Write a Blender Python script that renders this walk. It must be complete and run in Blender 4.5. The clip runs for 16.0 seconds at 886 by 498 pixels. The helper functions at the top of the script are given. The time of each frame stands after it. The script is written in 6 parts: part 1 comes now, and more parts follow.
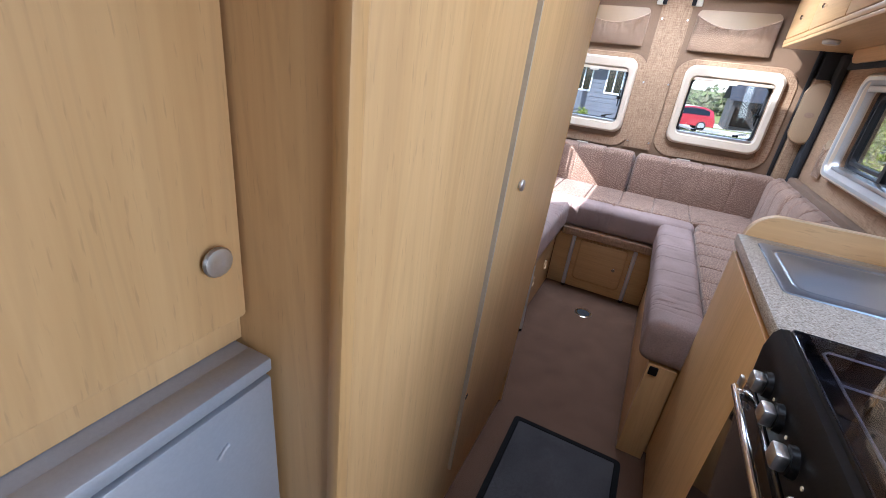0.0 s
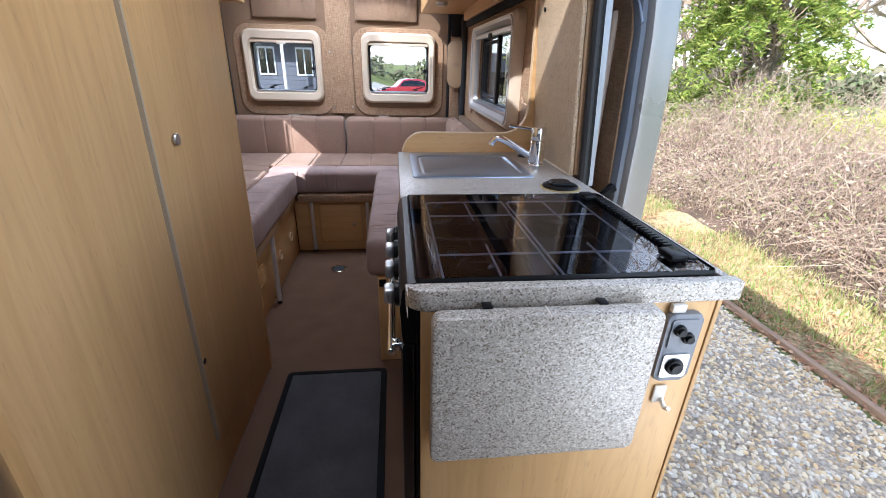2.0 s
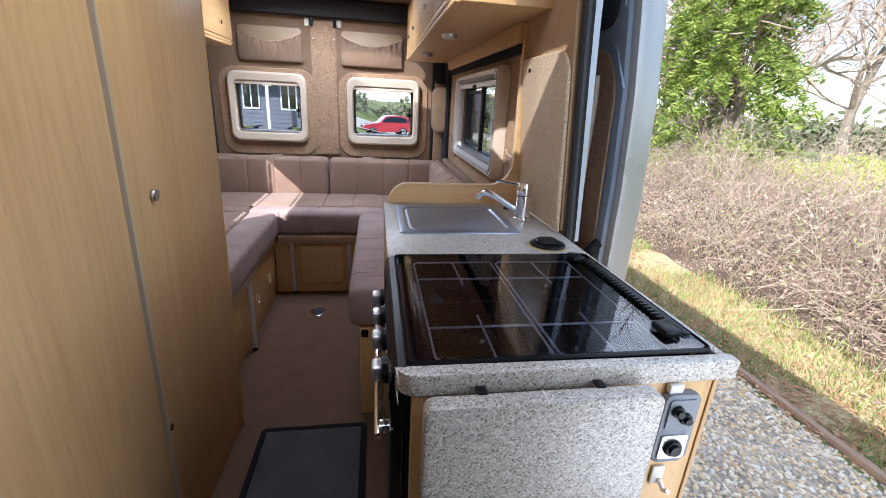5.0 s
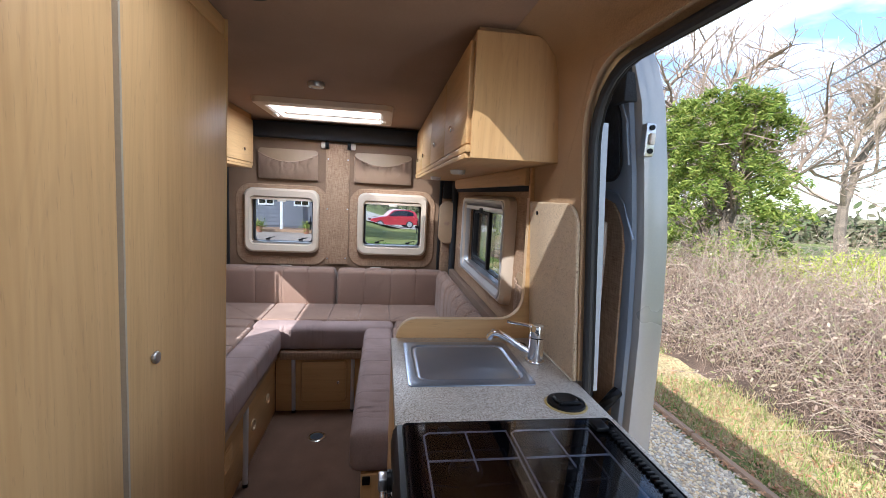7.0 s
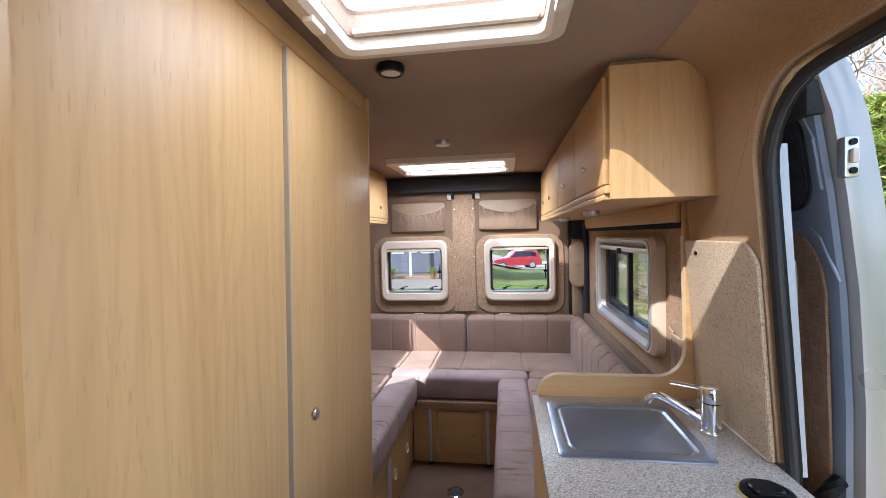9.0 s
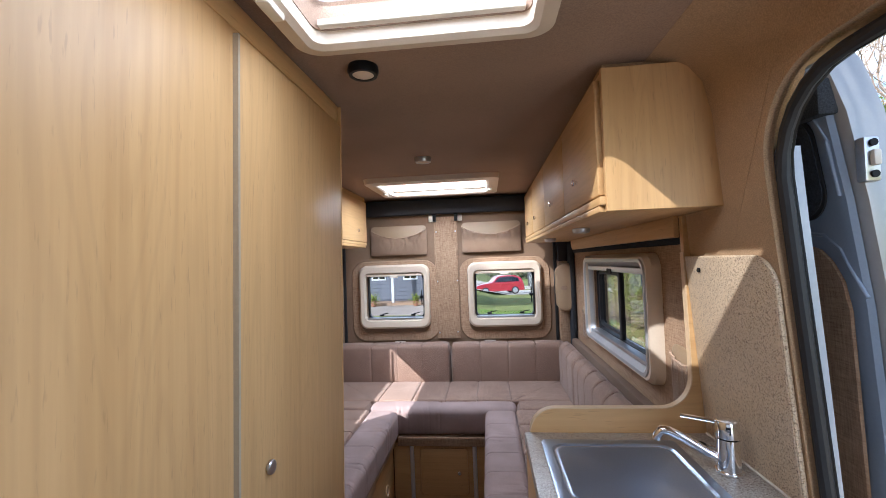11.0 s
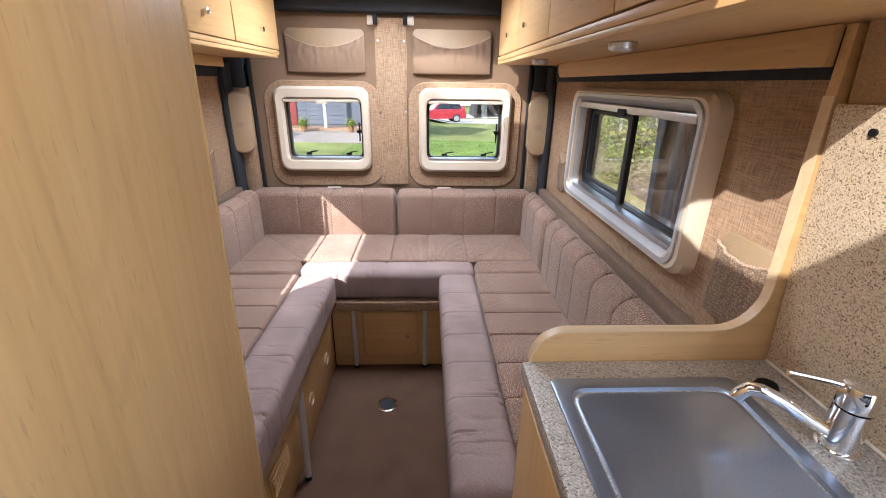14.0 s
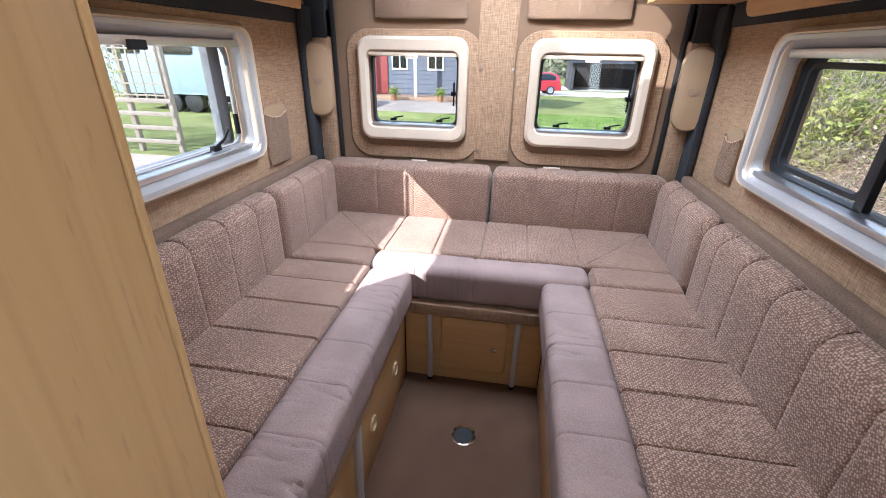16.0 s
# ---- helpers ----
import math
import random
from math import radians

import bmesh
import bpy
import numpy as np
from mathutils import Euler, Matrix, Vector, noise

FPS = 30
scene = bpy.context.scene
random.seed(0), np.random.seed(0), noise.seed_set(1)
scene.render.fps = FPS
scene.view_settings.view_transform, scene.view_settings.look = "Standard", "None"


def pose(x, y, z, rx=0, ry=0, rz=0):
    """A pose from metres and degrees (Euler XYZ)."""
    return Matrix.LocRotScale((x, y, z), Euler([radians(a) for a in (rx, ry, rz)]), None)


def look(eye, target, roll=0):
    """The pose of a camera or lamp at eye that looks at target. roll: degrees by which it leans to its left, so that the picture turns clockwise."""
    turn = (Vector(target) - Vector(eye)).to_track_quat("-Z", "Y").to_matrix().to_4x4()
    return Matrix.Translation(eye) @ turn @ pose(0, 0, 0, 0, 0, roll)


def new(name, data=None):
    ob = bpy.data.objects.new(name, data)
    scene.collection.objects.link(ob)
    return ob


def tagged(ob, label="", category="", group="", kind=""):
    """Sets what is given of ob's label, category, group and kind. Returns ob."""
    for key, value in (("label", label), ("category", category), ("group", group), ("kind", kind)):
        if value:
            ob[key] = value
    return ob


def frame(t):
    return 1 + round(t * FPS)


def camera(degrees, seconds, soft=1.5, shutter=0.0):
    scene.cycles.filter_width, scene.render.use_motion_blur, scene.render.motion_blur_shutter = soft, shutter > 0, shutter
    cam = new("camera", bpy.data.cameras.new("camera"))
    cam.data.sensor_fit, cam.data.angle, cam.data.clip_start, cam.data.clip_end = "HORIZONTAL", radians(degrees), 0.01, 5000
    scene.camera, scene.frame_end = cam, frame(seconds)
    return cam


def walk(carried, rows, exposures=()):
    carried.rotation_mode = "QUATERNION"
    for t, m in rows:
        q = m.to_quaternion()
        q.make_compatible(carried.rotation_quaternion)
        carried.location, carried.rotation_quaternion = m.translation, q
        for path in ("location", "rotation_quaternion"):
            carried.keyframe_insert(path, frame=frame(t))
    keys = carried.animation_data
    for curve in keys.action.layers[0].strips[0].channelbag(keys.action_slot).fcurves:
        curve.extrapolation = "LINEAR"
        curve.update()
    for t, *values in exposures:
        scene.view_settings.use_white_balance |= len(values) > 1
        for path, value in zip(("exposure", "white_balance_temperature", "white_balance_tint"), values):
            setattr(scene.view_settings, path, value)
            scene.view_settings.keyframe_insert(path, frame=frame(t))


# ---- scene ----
cam = camera(92.9, 16.0, 0.9)

PATH = [
    (0, (0.112, -3.268, 1.26), (-0.642, -1.61, 0.432), 6.9),
    (0.5, (0.202, -3.248, 1.241), (-0.095, -1.456, 0.403), 6.6),
    (1, (0.291, -3.343, 1.217), (0.278, -1.516, 0.401), 4.9),
    (1.5, (0.346, -3.394, 1.203), (0.512, -1.573, 0.395), 3.5),
    (2, (0.376, -3.412, 1.191), (0.593, -1.594, 0.386), 1.5),
    (2.5, (0.38, -3.405, 1.199), (0.616, -1.581, 0.415), 1.4),
    (3, (0.379, -3.402, 1.219), (0.642, -1.563, 0.477), 1.8),
    (3.5, (0.379, -3.388, 1.231), (0.662, -1.534, 0.538), 1.8),
    (3.7, (0.374, -3.395, 1.235), (0.663, -1.538, 0.551), 2.0),
    (5.8, (0.349, -3.329, 1.253), (0.663, -1.447, 0.652), 3.8),
    (6, (0.341, -3.319, 1.287), (0.65, -1.411, 0.773), 3.9),
    (6.5, (0.342, -3.309, 1.364), (0.636, -1.352, 1.07), 3.6),
    (7, (0.347, -3.298, 1.393), (0.632, -1.335, 1.142), 2.9),
    (7.5, (0.344, -3.291, 1.407), (0.554, -1.314, 1.188), 1.6),
    (8, (0.307, -3.318, 1.429), (0.207, -1.327, 1.269), 0.0),
    (8.5, (0.299, -3.326, 1.44), (0.019, -1.349, 1.329), -1.0),
    (9, (0.31, -3.256, 1.42), (0.019, -1.278, 1.356), -1.4),
    (9.2, (0.321, -3.19, 1.411), (0.026, -1.213, 1.344), -2.3),
    (11.3, (0.284, -3.103, 1.393), (0.125, -1.111, 1.458), -1.9),
    (11.5, (0.271, -3.05, 1.376), (0.188, -1.054, 1.298), -2.0),
    (12, (0.291, -2.925, 1.378), (0.35, -0.969, 0.964), -2.1),
    (12.5, (0.323, -2.833, 1.399), (0.392, -0.922, 0.812), -2.3),
    (13, (0.35, -2.771, 1.447), (0.442, -0.879, 0.807), -1.8),
    (13.5, (0.273, -2.657, 1.422), (0.362, -0.772, 0.759), 0.6),
    (14, (0.199, -2.575, 1.41), (0.274, -0.716, 0.677), 0.9),
    (14.5, (0.195, -2.471, 1.405), (0.181, -0.624, 0.639), 1.8),
    (15, (0.201, -2.391, 1.42), (0.071, -0.561, 0.624), 1.0),
    (15.5, (0.164, -2.269, 1.407), (-0.011, -0.451, 0.591), 0.8),
    (16, (0.104, -2.144, 1.323), (-0.181, -0.356, 0.473), 1.1),
]
walk(cam, [(t, look(e, g, r)) for t, e, g, r in PATH], [(0.0, 1.75, 5380, 11), (0.5, 1.85, 5380, 11), (1.0, 1.72, 5380, 11), (2.0, 1.35, 5600, 11), (3.5, 1.2, 5600, 11), (6.0, 1.25, 5600, 11), (7.0, 0.95, 5600, 11), (7.5, 0.95, 5600, 11), (9.0, 1.35, 5600, 11), (11.3, 1.15, 5600, 11), (12.0, 1.28, 5600, 11), (13.0, 1.6, 5950, 11), (14.5, 1.68, 5950, 11), (15.3, 1.7, 5750, 11), (16.0, 1.77, 5650, 11)])

# ---- world, sun, lights ----
SUN_FROM = Vector((-1.0, -1.02, 0.985)).normalized()
world = bpy.data.worlds.new("world")
scene.world = world
world.use_nodes = True
wn, wl = world.node_tree.nodes, world.node_tree.links
sky = wn.new("ShaderNodeTexSky")
sky.sky_type = "NISHITA"
sky.sun_disc = False
sky.sun_elevation = math.asin(SUN_FROM.z)
sky.sun_rotation = math.atan2(SUN_FROM.x, SUN_FROM.y)
sky.air_density, sky.dust_density, sky.ozone_density = 1.0, 0.6, 1.2
cloud_pos = wn.new("ShaderNodeTexCoord")
cloud_map = wn.new("ShaderNodeMapping")
cloud_map.inputs["Scale"].default_value = (1.6, 1.6, 4.5)
cloud_tex = wn.new("ShaderNodeTexNoise")
cloud_tex.inputs["Scale"].default_value = 2.2
cloud_tex.inputs["Detail"].default_value = 7
cloud_ramp = wn.new("ShaderNodeValToRGB")
cloud_ramp.color_ramp.elements[0].position = 0.45
cloud_ramp.color_ramp.elements[1].position = 0.72
cloud_mix = wn.new("ShaderNodeMixRGB")
cloud_mix.inputs["Color2"].default_value = (11.5, 11.6, 11.8, 1)
wl.new(cloud_pos.outputs["Generated"], cloud_map.inputs["Vector"])
wl.new(cloud_map.outputs["Vector"], cloud_tex.inputs["Vector"])
wl.new(cloud_tex.outputs["Fac"], cloud_ramp.inputs["Fac"])
wl.new(cloud_ramp.outputs["Color"], cloud_mix.inputs["Fac"])
wl.new(sky.outputs["Color"], cloud_mix.inputs["Color1"])
wl.new(cloud_mix.outputs["Color"], wn["Background"].inputs["Color"])
wn["Background"].inputs["Strength"].default_value = 0.15

sun = new("sun", bpy.data.lights.new("sun", "SUN"))
sun.data.energy, sun.data.angle, sun.data.color = 4.5, radians(0.53), (1.0, 0.94, 0.85)
sun.matrix_world = look(SUN_FROM * 30, (0, 0, 0))


def area(name, eye, target, w, h, power, color=(0.9, 0.95, 1.0)):
    lamp = new(name, bpy.data.lights.new(name, "AREA"))
    lamp.data.shape, lamp.data.size, lamp.data.size_y = "RECTANGLE", w, h
    lamp.data.energy, lamp.data.color = power, color
    lamp.matrix_world = look(eye, target)
    return lamp


area("windscreen_daylight", (0, -4.42, 1.35), (0, 0, 1.0), 1.5, 0.7, 0.7)
area("door_daylight", (1.0, -3.22, 1.0), (-0.6, -2.6, 0.9), 0.34, 1.4, 2.3)
area("front_skylight_daylight", (0.185, -2.52, 1.925), (0.185, -2.52, 0), 0.40, 0.42, 1.4)
area("rear_skylight_daylight", (0.0, -0.56, 1.925), (0.0, -0.56, 0), 0.58, 0.42, 8.5)

# ---- materials ----
MATS = {}


def surface(name, color, rough=0.6, metal=0.0, vary=0.12, scale=6.0, fine=120.0, fine_amount=0.06, bump=0.05,
            stretch=(1, 1, 1), spec=0.5, coat=0.0):
    """A paint, plastic, cloth or metal with variation at two scales and fine relief."""
    if name in MATS:
        return MATS[name]
    m = bpy.data.materials.new(name)
    m.use_nodes = True
    n, l = m.node_tree.nodes, m.node_tree.links
    b = n["Principled BSDF"]
    tc = n.new("ShaderNodeTexCoord")
    mp = n.new("ShaderNodeMapping")
    mp.inputs["Scale"].default_value = stretch
    l.new(tc.outputs["Object"], mp.inputs["Vector"])
    big = n.new("ShaderNodeTexNoise")
    big.inputs["Scale"].default_value, big.inputs["Detail"].default_value = scale, 4
    small = n.new("ShaderNodeTexNoise")
    small.inputs["Scale"].default_value, small.inputs["Detail"].default_value = fine, 3
    for t in (big, small):
        l.new(mp.outputs["Vector"], t.inputs["Vector"])
    r1 = n.new("ShaderNodeMapRange")
    r1.inputs["From Min"].default_value, r1.inputs["From Max"].default_value = 0.3, 0.7
    r1.inputs["To Min"].default_value, r1.inputs["To Max"].default_value = 1 - vary, 1 + vary
    r2 = n.new("ShaderNodeMapRange")
    r2.inputs["From Min"].default_value, r2.inputs["From Max"].default_value = 0.3, 0.7
    r2.inputs["To Min"].default_value, r2.inputs["To Max"].default_value = 1 - fine_amount, 1 + fine_amount
    l.new(big.outputs["Fac"], r1.inputs["Value"])
    l.new(small.outputs["Fac"], r2.inputs["Value"])
    mul = n.new("ShaderNodeMath")
    mul.operation = "MULTIPLY"
    l.new(r1.outputs["Result"], mul.inputs[0])
    l.new(r2.outputs["Result"], mul.inputs[1])
    col = n.new("ShaderNodeMixRGB")
    col.blend_type = "MULTIPLY"
    col.inputs["Fac"].default_value = 1
    col.inputs["Color1"].default_value = (*color, 1)
    l.new(mul.outputs["Value"], col.inputs["Color2"])
    l.new(col.outputs["Color"], b.inputs["Base Color"])
    b.inputs["Metallic"].default_value = metal
    b.inputs["Specular IOR Level"].default_value = spec
    b.inputs["Coat Weight"].default_value = coat
    rr = n.new("ShaderNodeMapRange")
    rr.inputs["To Min"].default_value, rr.inputs["To Max"].default_value = max(0.02, rough - 0.08), min(1, rough + 0.08)
    l.new(big.outputs["Fac"], rr.inputs["Value"])
    l.new(rr.outputs["Result"], b.inputs["Roughness"])
    if bump:
        bp = n.new("ShaderNodeBump")
        bp.inputs["Strength"].default_value, bp.inputs["Distance"].default_value = min(1, bump * 4), 0.002
        l.new(small.outputs["Fac"], bp.inputs["Height"])
        l.new(bp.outputs["Normal"], b.inputs["Normal"])
    MATS[name] = m
    return m


def wood(name, axis, light=(0.63, 0.395, 0.178), dark=(0.49, 0.285, 0.112), figure=0.05):
    """Pale oak foil: long soft streaks and short dark pores along one axis."""
    if name in MATS:
        return MATS[name]
    m = bpy.data.materials.new(name)
    m.use_nodes = True
    n, l = m.node_tree.nodes, m.node_tree.links
    b = n["Principled BSDF"]
    tc = n.new("ShaderNodeTexCoord")

    def streak(along, across, detail, dist=0.0):
        mp = n.new("ShaderNodeMapping")
        s = [across] * 3
        s[axis] = along
        mp.inputs["Scale"].default_value = s
        t = n.new("ShaderNodeTexNoise")
        t.inputs["Scale"].default_value, t.inputs["Detail"].default_value = 1.0, detail
        t.inputs["Distortion"].default_value = dist
        l.new(tc.outputs["Object"], mp.inputs["Vector"])
        l.new(mp.outputs["Vector"], t.inputs["Vector"])
        return t

    broad, grain, pores = streak(0.5, 9, 4, 0.6), streak(2.2, 75, 5, 0.3), streak(24, 210, 2)
    ramp = n.new("ShaderNodeValToRGB")
    ramp.color_ramp.elements[0].position, ramp.color_ramp.elements[0].color = 0.22, (*dark, 1)
    ramp.color_ramp.elements[1].position, ramp.color_ramp.elements[1].color = 0.66, (*light, 1)
    add = n.new("ShaderNodeMixRGB")
    add.inputs["Fac"].default_value = 0.45
    l.new(broad.outputs["Fac"], add.inputs["Color1"])
    l.new(grain.outputs["Fac"], add.inputs["Color2"])
    l.new(add.outputs["Color"], ramp.inputs["Fac"])
    pr = n.new("ShaderNodeMapRange")
    pr.inputs["From Min"].default_value, pr.inputs["From Max"].default_value = 0.27, 0.37
    pr.inputs["To Min"].default_value, pr.inputs["To Max"].default_value = 0.76, 1.0
    l.new(pores.outputs["Fac"], pr.inputs["Value"])
    mul = n.new("ShaderNodeMixRGB")
    mul.blend_type = "MULTIPLY"
    mul.inputs["Fac"].default_value = 0.6
    l.new(ramp.outputs["Color"], mul.inputs["Color1"])
    l.new(pr.outputs["Result"], mul.inputs["Color2"])
    # flame figure: contour lines of a long soft field
    field = streak(0.5, 5.5, 2, 0.4)
    wave = n.new("ShaderNodeMath")
    wave.operation = "MULTIPLY"
    wave.inputs[1].default_value = 120.0
    l.new(field.outputs["Fac"], wave.inputs[0])
    sine = n.new("ShaderNodeMath")
    sine.operation = "SINE"
    l.new(wave.outputs["Value"], sine.inputs[0])
    fl = n.new("ShaderNodeMapRange")
    fl.inputs["From Min"].default_value, fl.inputs["From Max"].default_value = 0.35, 1.0
    fl.inputs["To Min"].default_value, fl.inputs["To Max"].default_value = 1.0, 1.0 - figure
    l.new(sine.outputs["Value"], fl.inputs["Value"])
    fig = n.new("ShaderNodeMixRGB")
    fig.blend_type = "MULTIPLY"
    fig.inputs["Fac"].default_value = 1.0
    l.new(mul.outputs["Color"], fig.inputs["Color1"])
    l.new(fl.outputs["Result"], fig.inputs["Color2"])
    l.new(fig.outputs["Color"], b.inputs["Base Color"])
    b.inputs["Roughness"].default_value = 0.42
    b.inputs["Specular IOR Level"].default_value = 0.4
    bp = n.new("ShaderNodeBump")
    bp.inputs["Strength"].default_value, bp.inputs["Distance"].default_value = 0.12, 0.001
    l.new(grain.outputs["Fac"], bp.inputs["Height"])
    l.new(bp.outputs["Normal"], b.inputs["Normal"])
    MATS[name] = m
    return m


def tweed(name, a, c, grain=330.0, bump=0.5):
    """Woven cloth: flecked threads, a fine slub and soft wear."""
    if name in MATS:
        return MATS[name]
    m = bpy.data.materials.new(name)
    m.use_nodes = True
    n, l = m.node_tree.nodes, m.node_tree.links
    b = n["Principled BSDF"]
    tc = n.new("ShaderNodeTexCoord")
    cell = n.new("ShaderNodeTexVoronoi")
    cell.inputs["Scale"].default_value = grain
    cell.inputs["Randomness"].default_value = 0.5
    slub = n.new("ShaderNodeTexNoise")
    slub.inputs["Scale"].default_value, slub.inputs["Detail"].default_value = 210, 2
    soft = n.new("ShaderNodeTexNoise")
    soft.inputs["Scale"].default_value, soft.inputs["Detail"].default_value = 6, 4
    turned = n.new("ShaderNodeMapping")
    turned.inputs["Rotation"].default_value = (0.62, 0.47, 0.31)
    l.new(tc.outputs["Object"], turned.inputs["Vector"])
    for t in (cell, slub, soft):
        l.new(turned.outputs["Vector"], t.inputs["Vector"])
    sep = n.new("ShaderNodeSeparateColor")
    l.new(cell.outputs["Color"], sep.inputs["Color"])
    m1 = n.new("ShaderNodeMath")
    m1.operation = "MULTIPLY_ADD"
    m1.inputs[1].default_value = 0.16
    l.new(sep.outputs["Red"], m1.inputs[0])
    gap = n.new("ShaderNodeMapRange")
    gap.inputs["From Min"].default_value, gap.inputs["From Max"].default_value = 0.15, 0.65
    gap.inputs["To Min"].default_value, gap.inputs["To Max"].default_value = 0.26, -0.22
    l.new(cell.outputs["Distance"], gap.inputs["Value"])
    gsum = n.new("ShaderNodeMath")
    l.new(gap.outputs["Result"], gsum.inputs[1])
    m2 = n.new("ShaderNodeMath")
    m2.operation = "MULTIPLY_ADD"
    m2.inputs[1].default_value, m2.inputs[2].default_value = 0.26, 0.12
    l.new(slub.outputs["Fac"], m2.inputs[0])
    l.new(m2.outputs["Value"], gsum.inputs[0])
    l.new(gsum.outputs["Value"], m1.inputs[2])
    m3 = n.new("ShaderNodeMath")
    m3.operation = "MULTIPLY_ADD"
    m3.inputs[1].default_value = 0.28
    l.new(soft.outputs["Fac"], m3.inputs[0])
    sub = n.new("ShaderNodeMath")
    sub.operation = "SUBTRACT"
    sub.inputs[1].default_value = 0.14
    l.new(m1.outputs["Value"], sub.inputs[0])
    l.new(sub.outputs["Value"], m3.inputs[2])
    ramp = n.new("ShaderNodeValToRGB")
    ramp.color_ramp.elements[0].position, ramp.color_ramp.elements[0].color = 0.18, (*a, 1)
    ramp.color_ramp.elements[1].position, ramp.color_ramp.elements[1].color = 0.82, (*c, 1)
    l.new(m3.outputs["Value"], ramp.inputs["Fac"])
    l.new(ramp.outputs["Color"], b.inputs["Base Color"])
    b.inputs["Roughness"].default_value = 0.95
    b.inputs["Specular IOR Level"].default_value = 0.15
    b.inputs["Sheen Weight"].default_value = 0.2
    bp = n.new("ShaderNodeBump")
    bp.inputs["Strength"].default_value, bp.inputs["Distance"].default_value = bump, 0.0012
    l.new(gap.outputs["Result"], bp.inputs["Height"])
    l.new(bp.outputs["Normal"], b.inputs["Normal"])
    MATS[name] = m
    return m


def hessian(name, a, c):
    """Plain woven cloth with slubby threads running up and across."""
    if name in MATS:
        return MATS[name]
    m = bpy.data.materials.new(name)
    m.use_nodes = True
    n, l = m.node_tree.nodes, m.node_tree.links
    b = n["Principled BSDF"]
    tc = n.new("ShaderNodeTexCoord")
    outs = []
    for scale, detail in (((260, 260, 22), 2), ((24, 24, 280), 2), ((7, 7, 7), 4), ((420, 420, 420), 1)):
        mp = n.new("ShaderNodeMapping")
        mp.inputs["Scale"].default_value = scale
        t = n.new("ShaderNodeTexNoise")
        t.inputs["Scale"].default_value, t.inputs["Detail"].default_value = 1.0, detail
        l.new(tc.outputs["Object"], mp.inputs["Vector"])
        l.new(mp.outputs["Vector"], t.inputs["Vector"])
        outs.append(t.outputs["Fac"])
    total = None
    for o, w in zip(outs, (0.42, 0.36, 0.14, 0.18)):
        k = n.new("ShaderNodeMath")
        k.operation = "MULTIPLY_ADD"
        k.inputs[1].default_value, k.inputs[2].default_value = w, 0.0
        l.new(o, k.inputs[0])
        if total is not None:
            l.new(total, k.inputs[2])
        total = k.outputs["Value"]
    ramp = n.new("ShaderNodeValToRGB")
    ramp.color_ramp.elements[0].position, ramp.color_ramp.elements[0].color = 0.38, (*a, 1)
    ramp.color_ramp.elements[1].position, ramp.color_ramp.elements[1].color = 0.72, (*c, 1)
    l.new(total, ramp.inputs["Fac"])
    l.new(ramp.outputs["Color"], b.inputs["Base Color"])
    b.inputs["Roughness"].default_value = 0.9
    b.inputs["Specular IOR Level"].default_value = 0.2
    bp = n.new("ShaderNodeBump")
    bp.inputs["Strength"].default_value, bp.inputs["Distance"].default_value = 0.5, 0.001
    l.new(total, bp.inputs["Height"])
    l.new(bp.outputs["Normal"], b.inputs["Normal"])
    MATS[name] = m
    return m


def milky(name, clear=0.5):
    """Clouded white acrylic: part clear, part scattering."""
    m = bpy.data.materials.new(name)
    m.use_nodes = True
    n, l = m.node_tree.nodes, m.node_tree.links
    n.remove(n["Principled BSDF"])
    tr = n.new("ShaderNodeBsdfTransparent")
    sc = n.new("ShaderNodeBsdfTranslucent")
    sc.inputs["Color"].default_value = (0.93, 0.94, 0.95, 1)
    mx = n.new("ShaderNodeMixShader")
    mx.inputs["Fac"].default_value = 1 - clear
    l.new(tr.outputs["BSDF"], mx.inputs[1])
    l.new(sc.outputs["BSDF"], mx.inputs[2])
    l.new(mx.outputs["Shader"], n["Material Output"].inputs["Surface"])
    MATS[name] = m
    return m


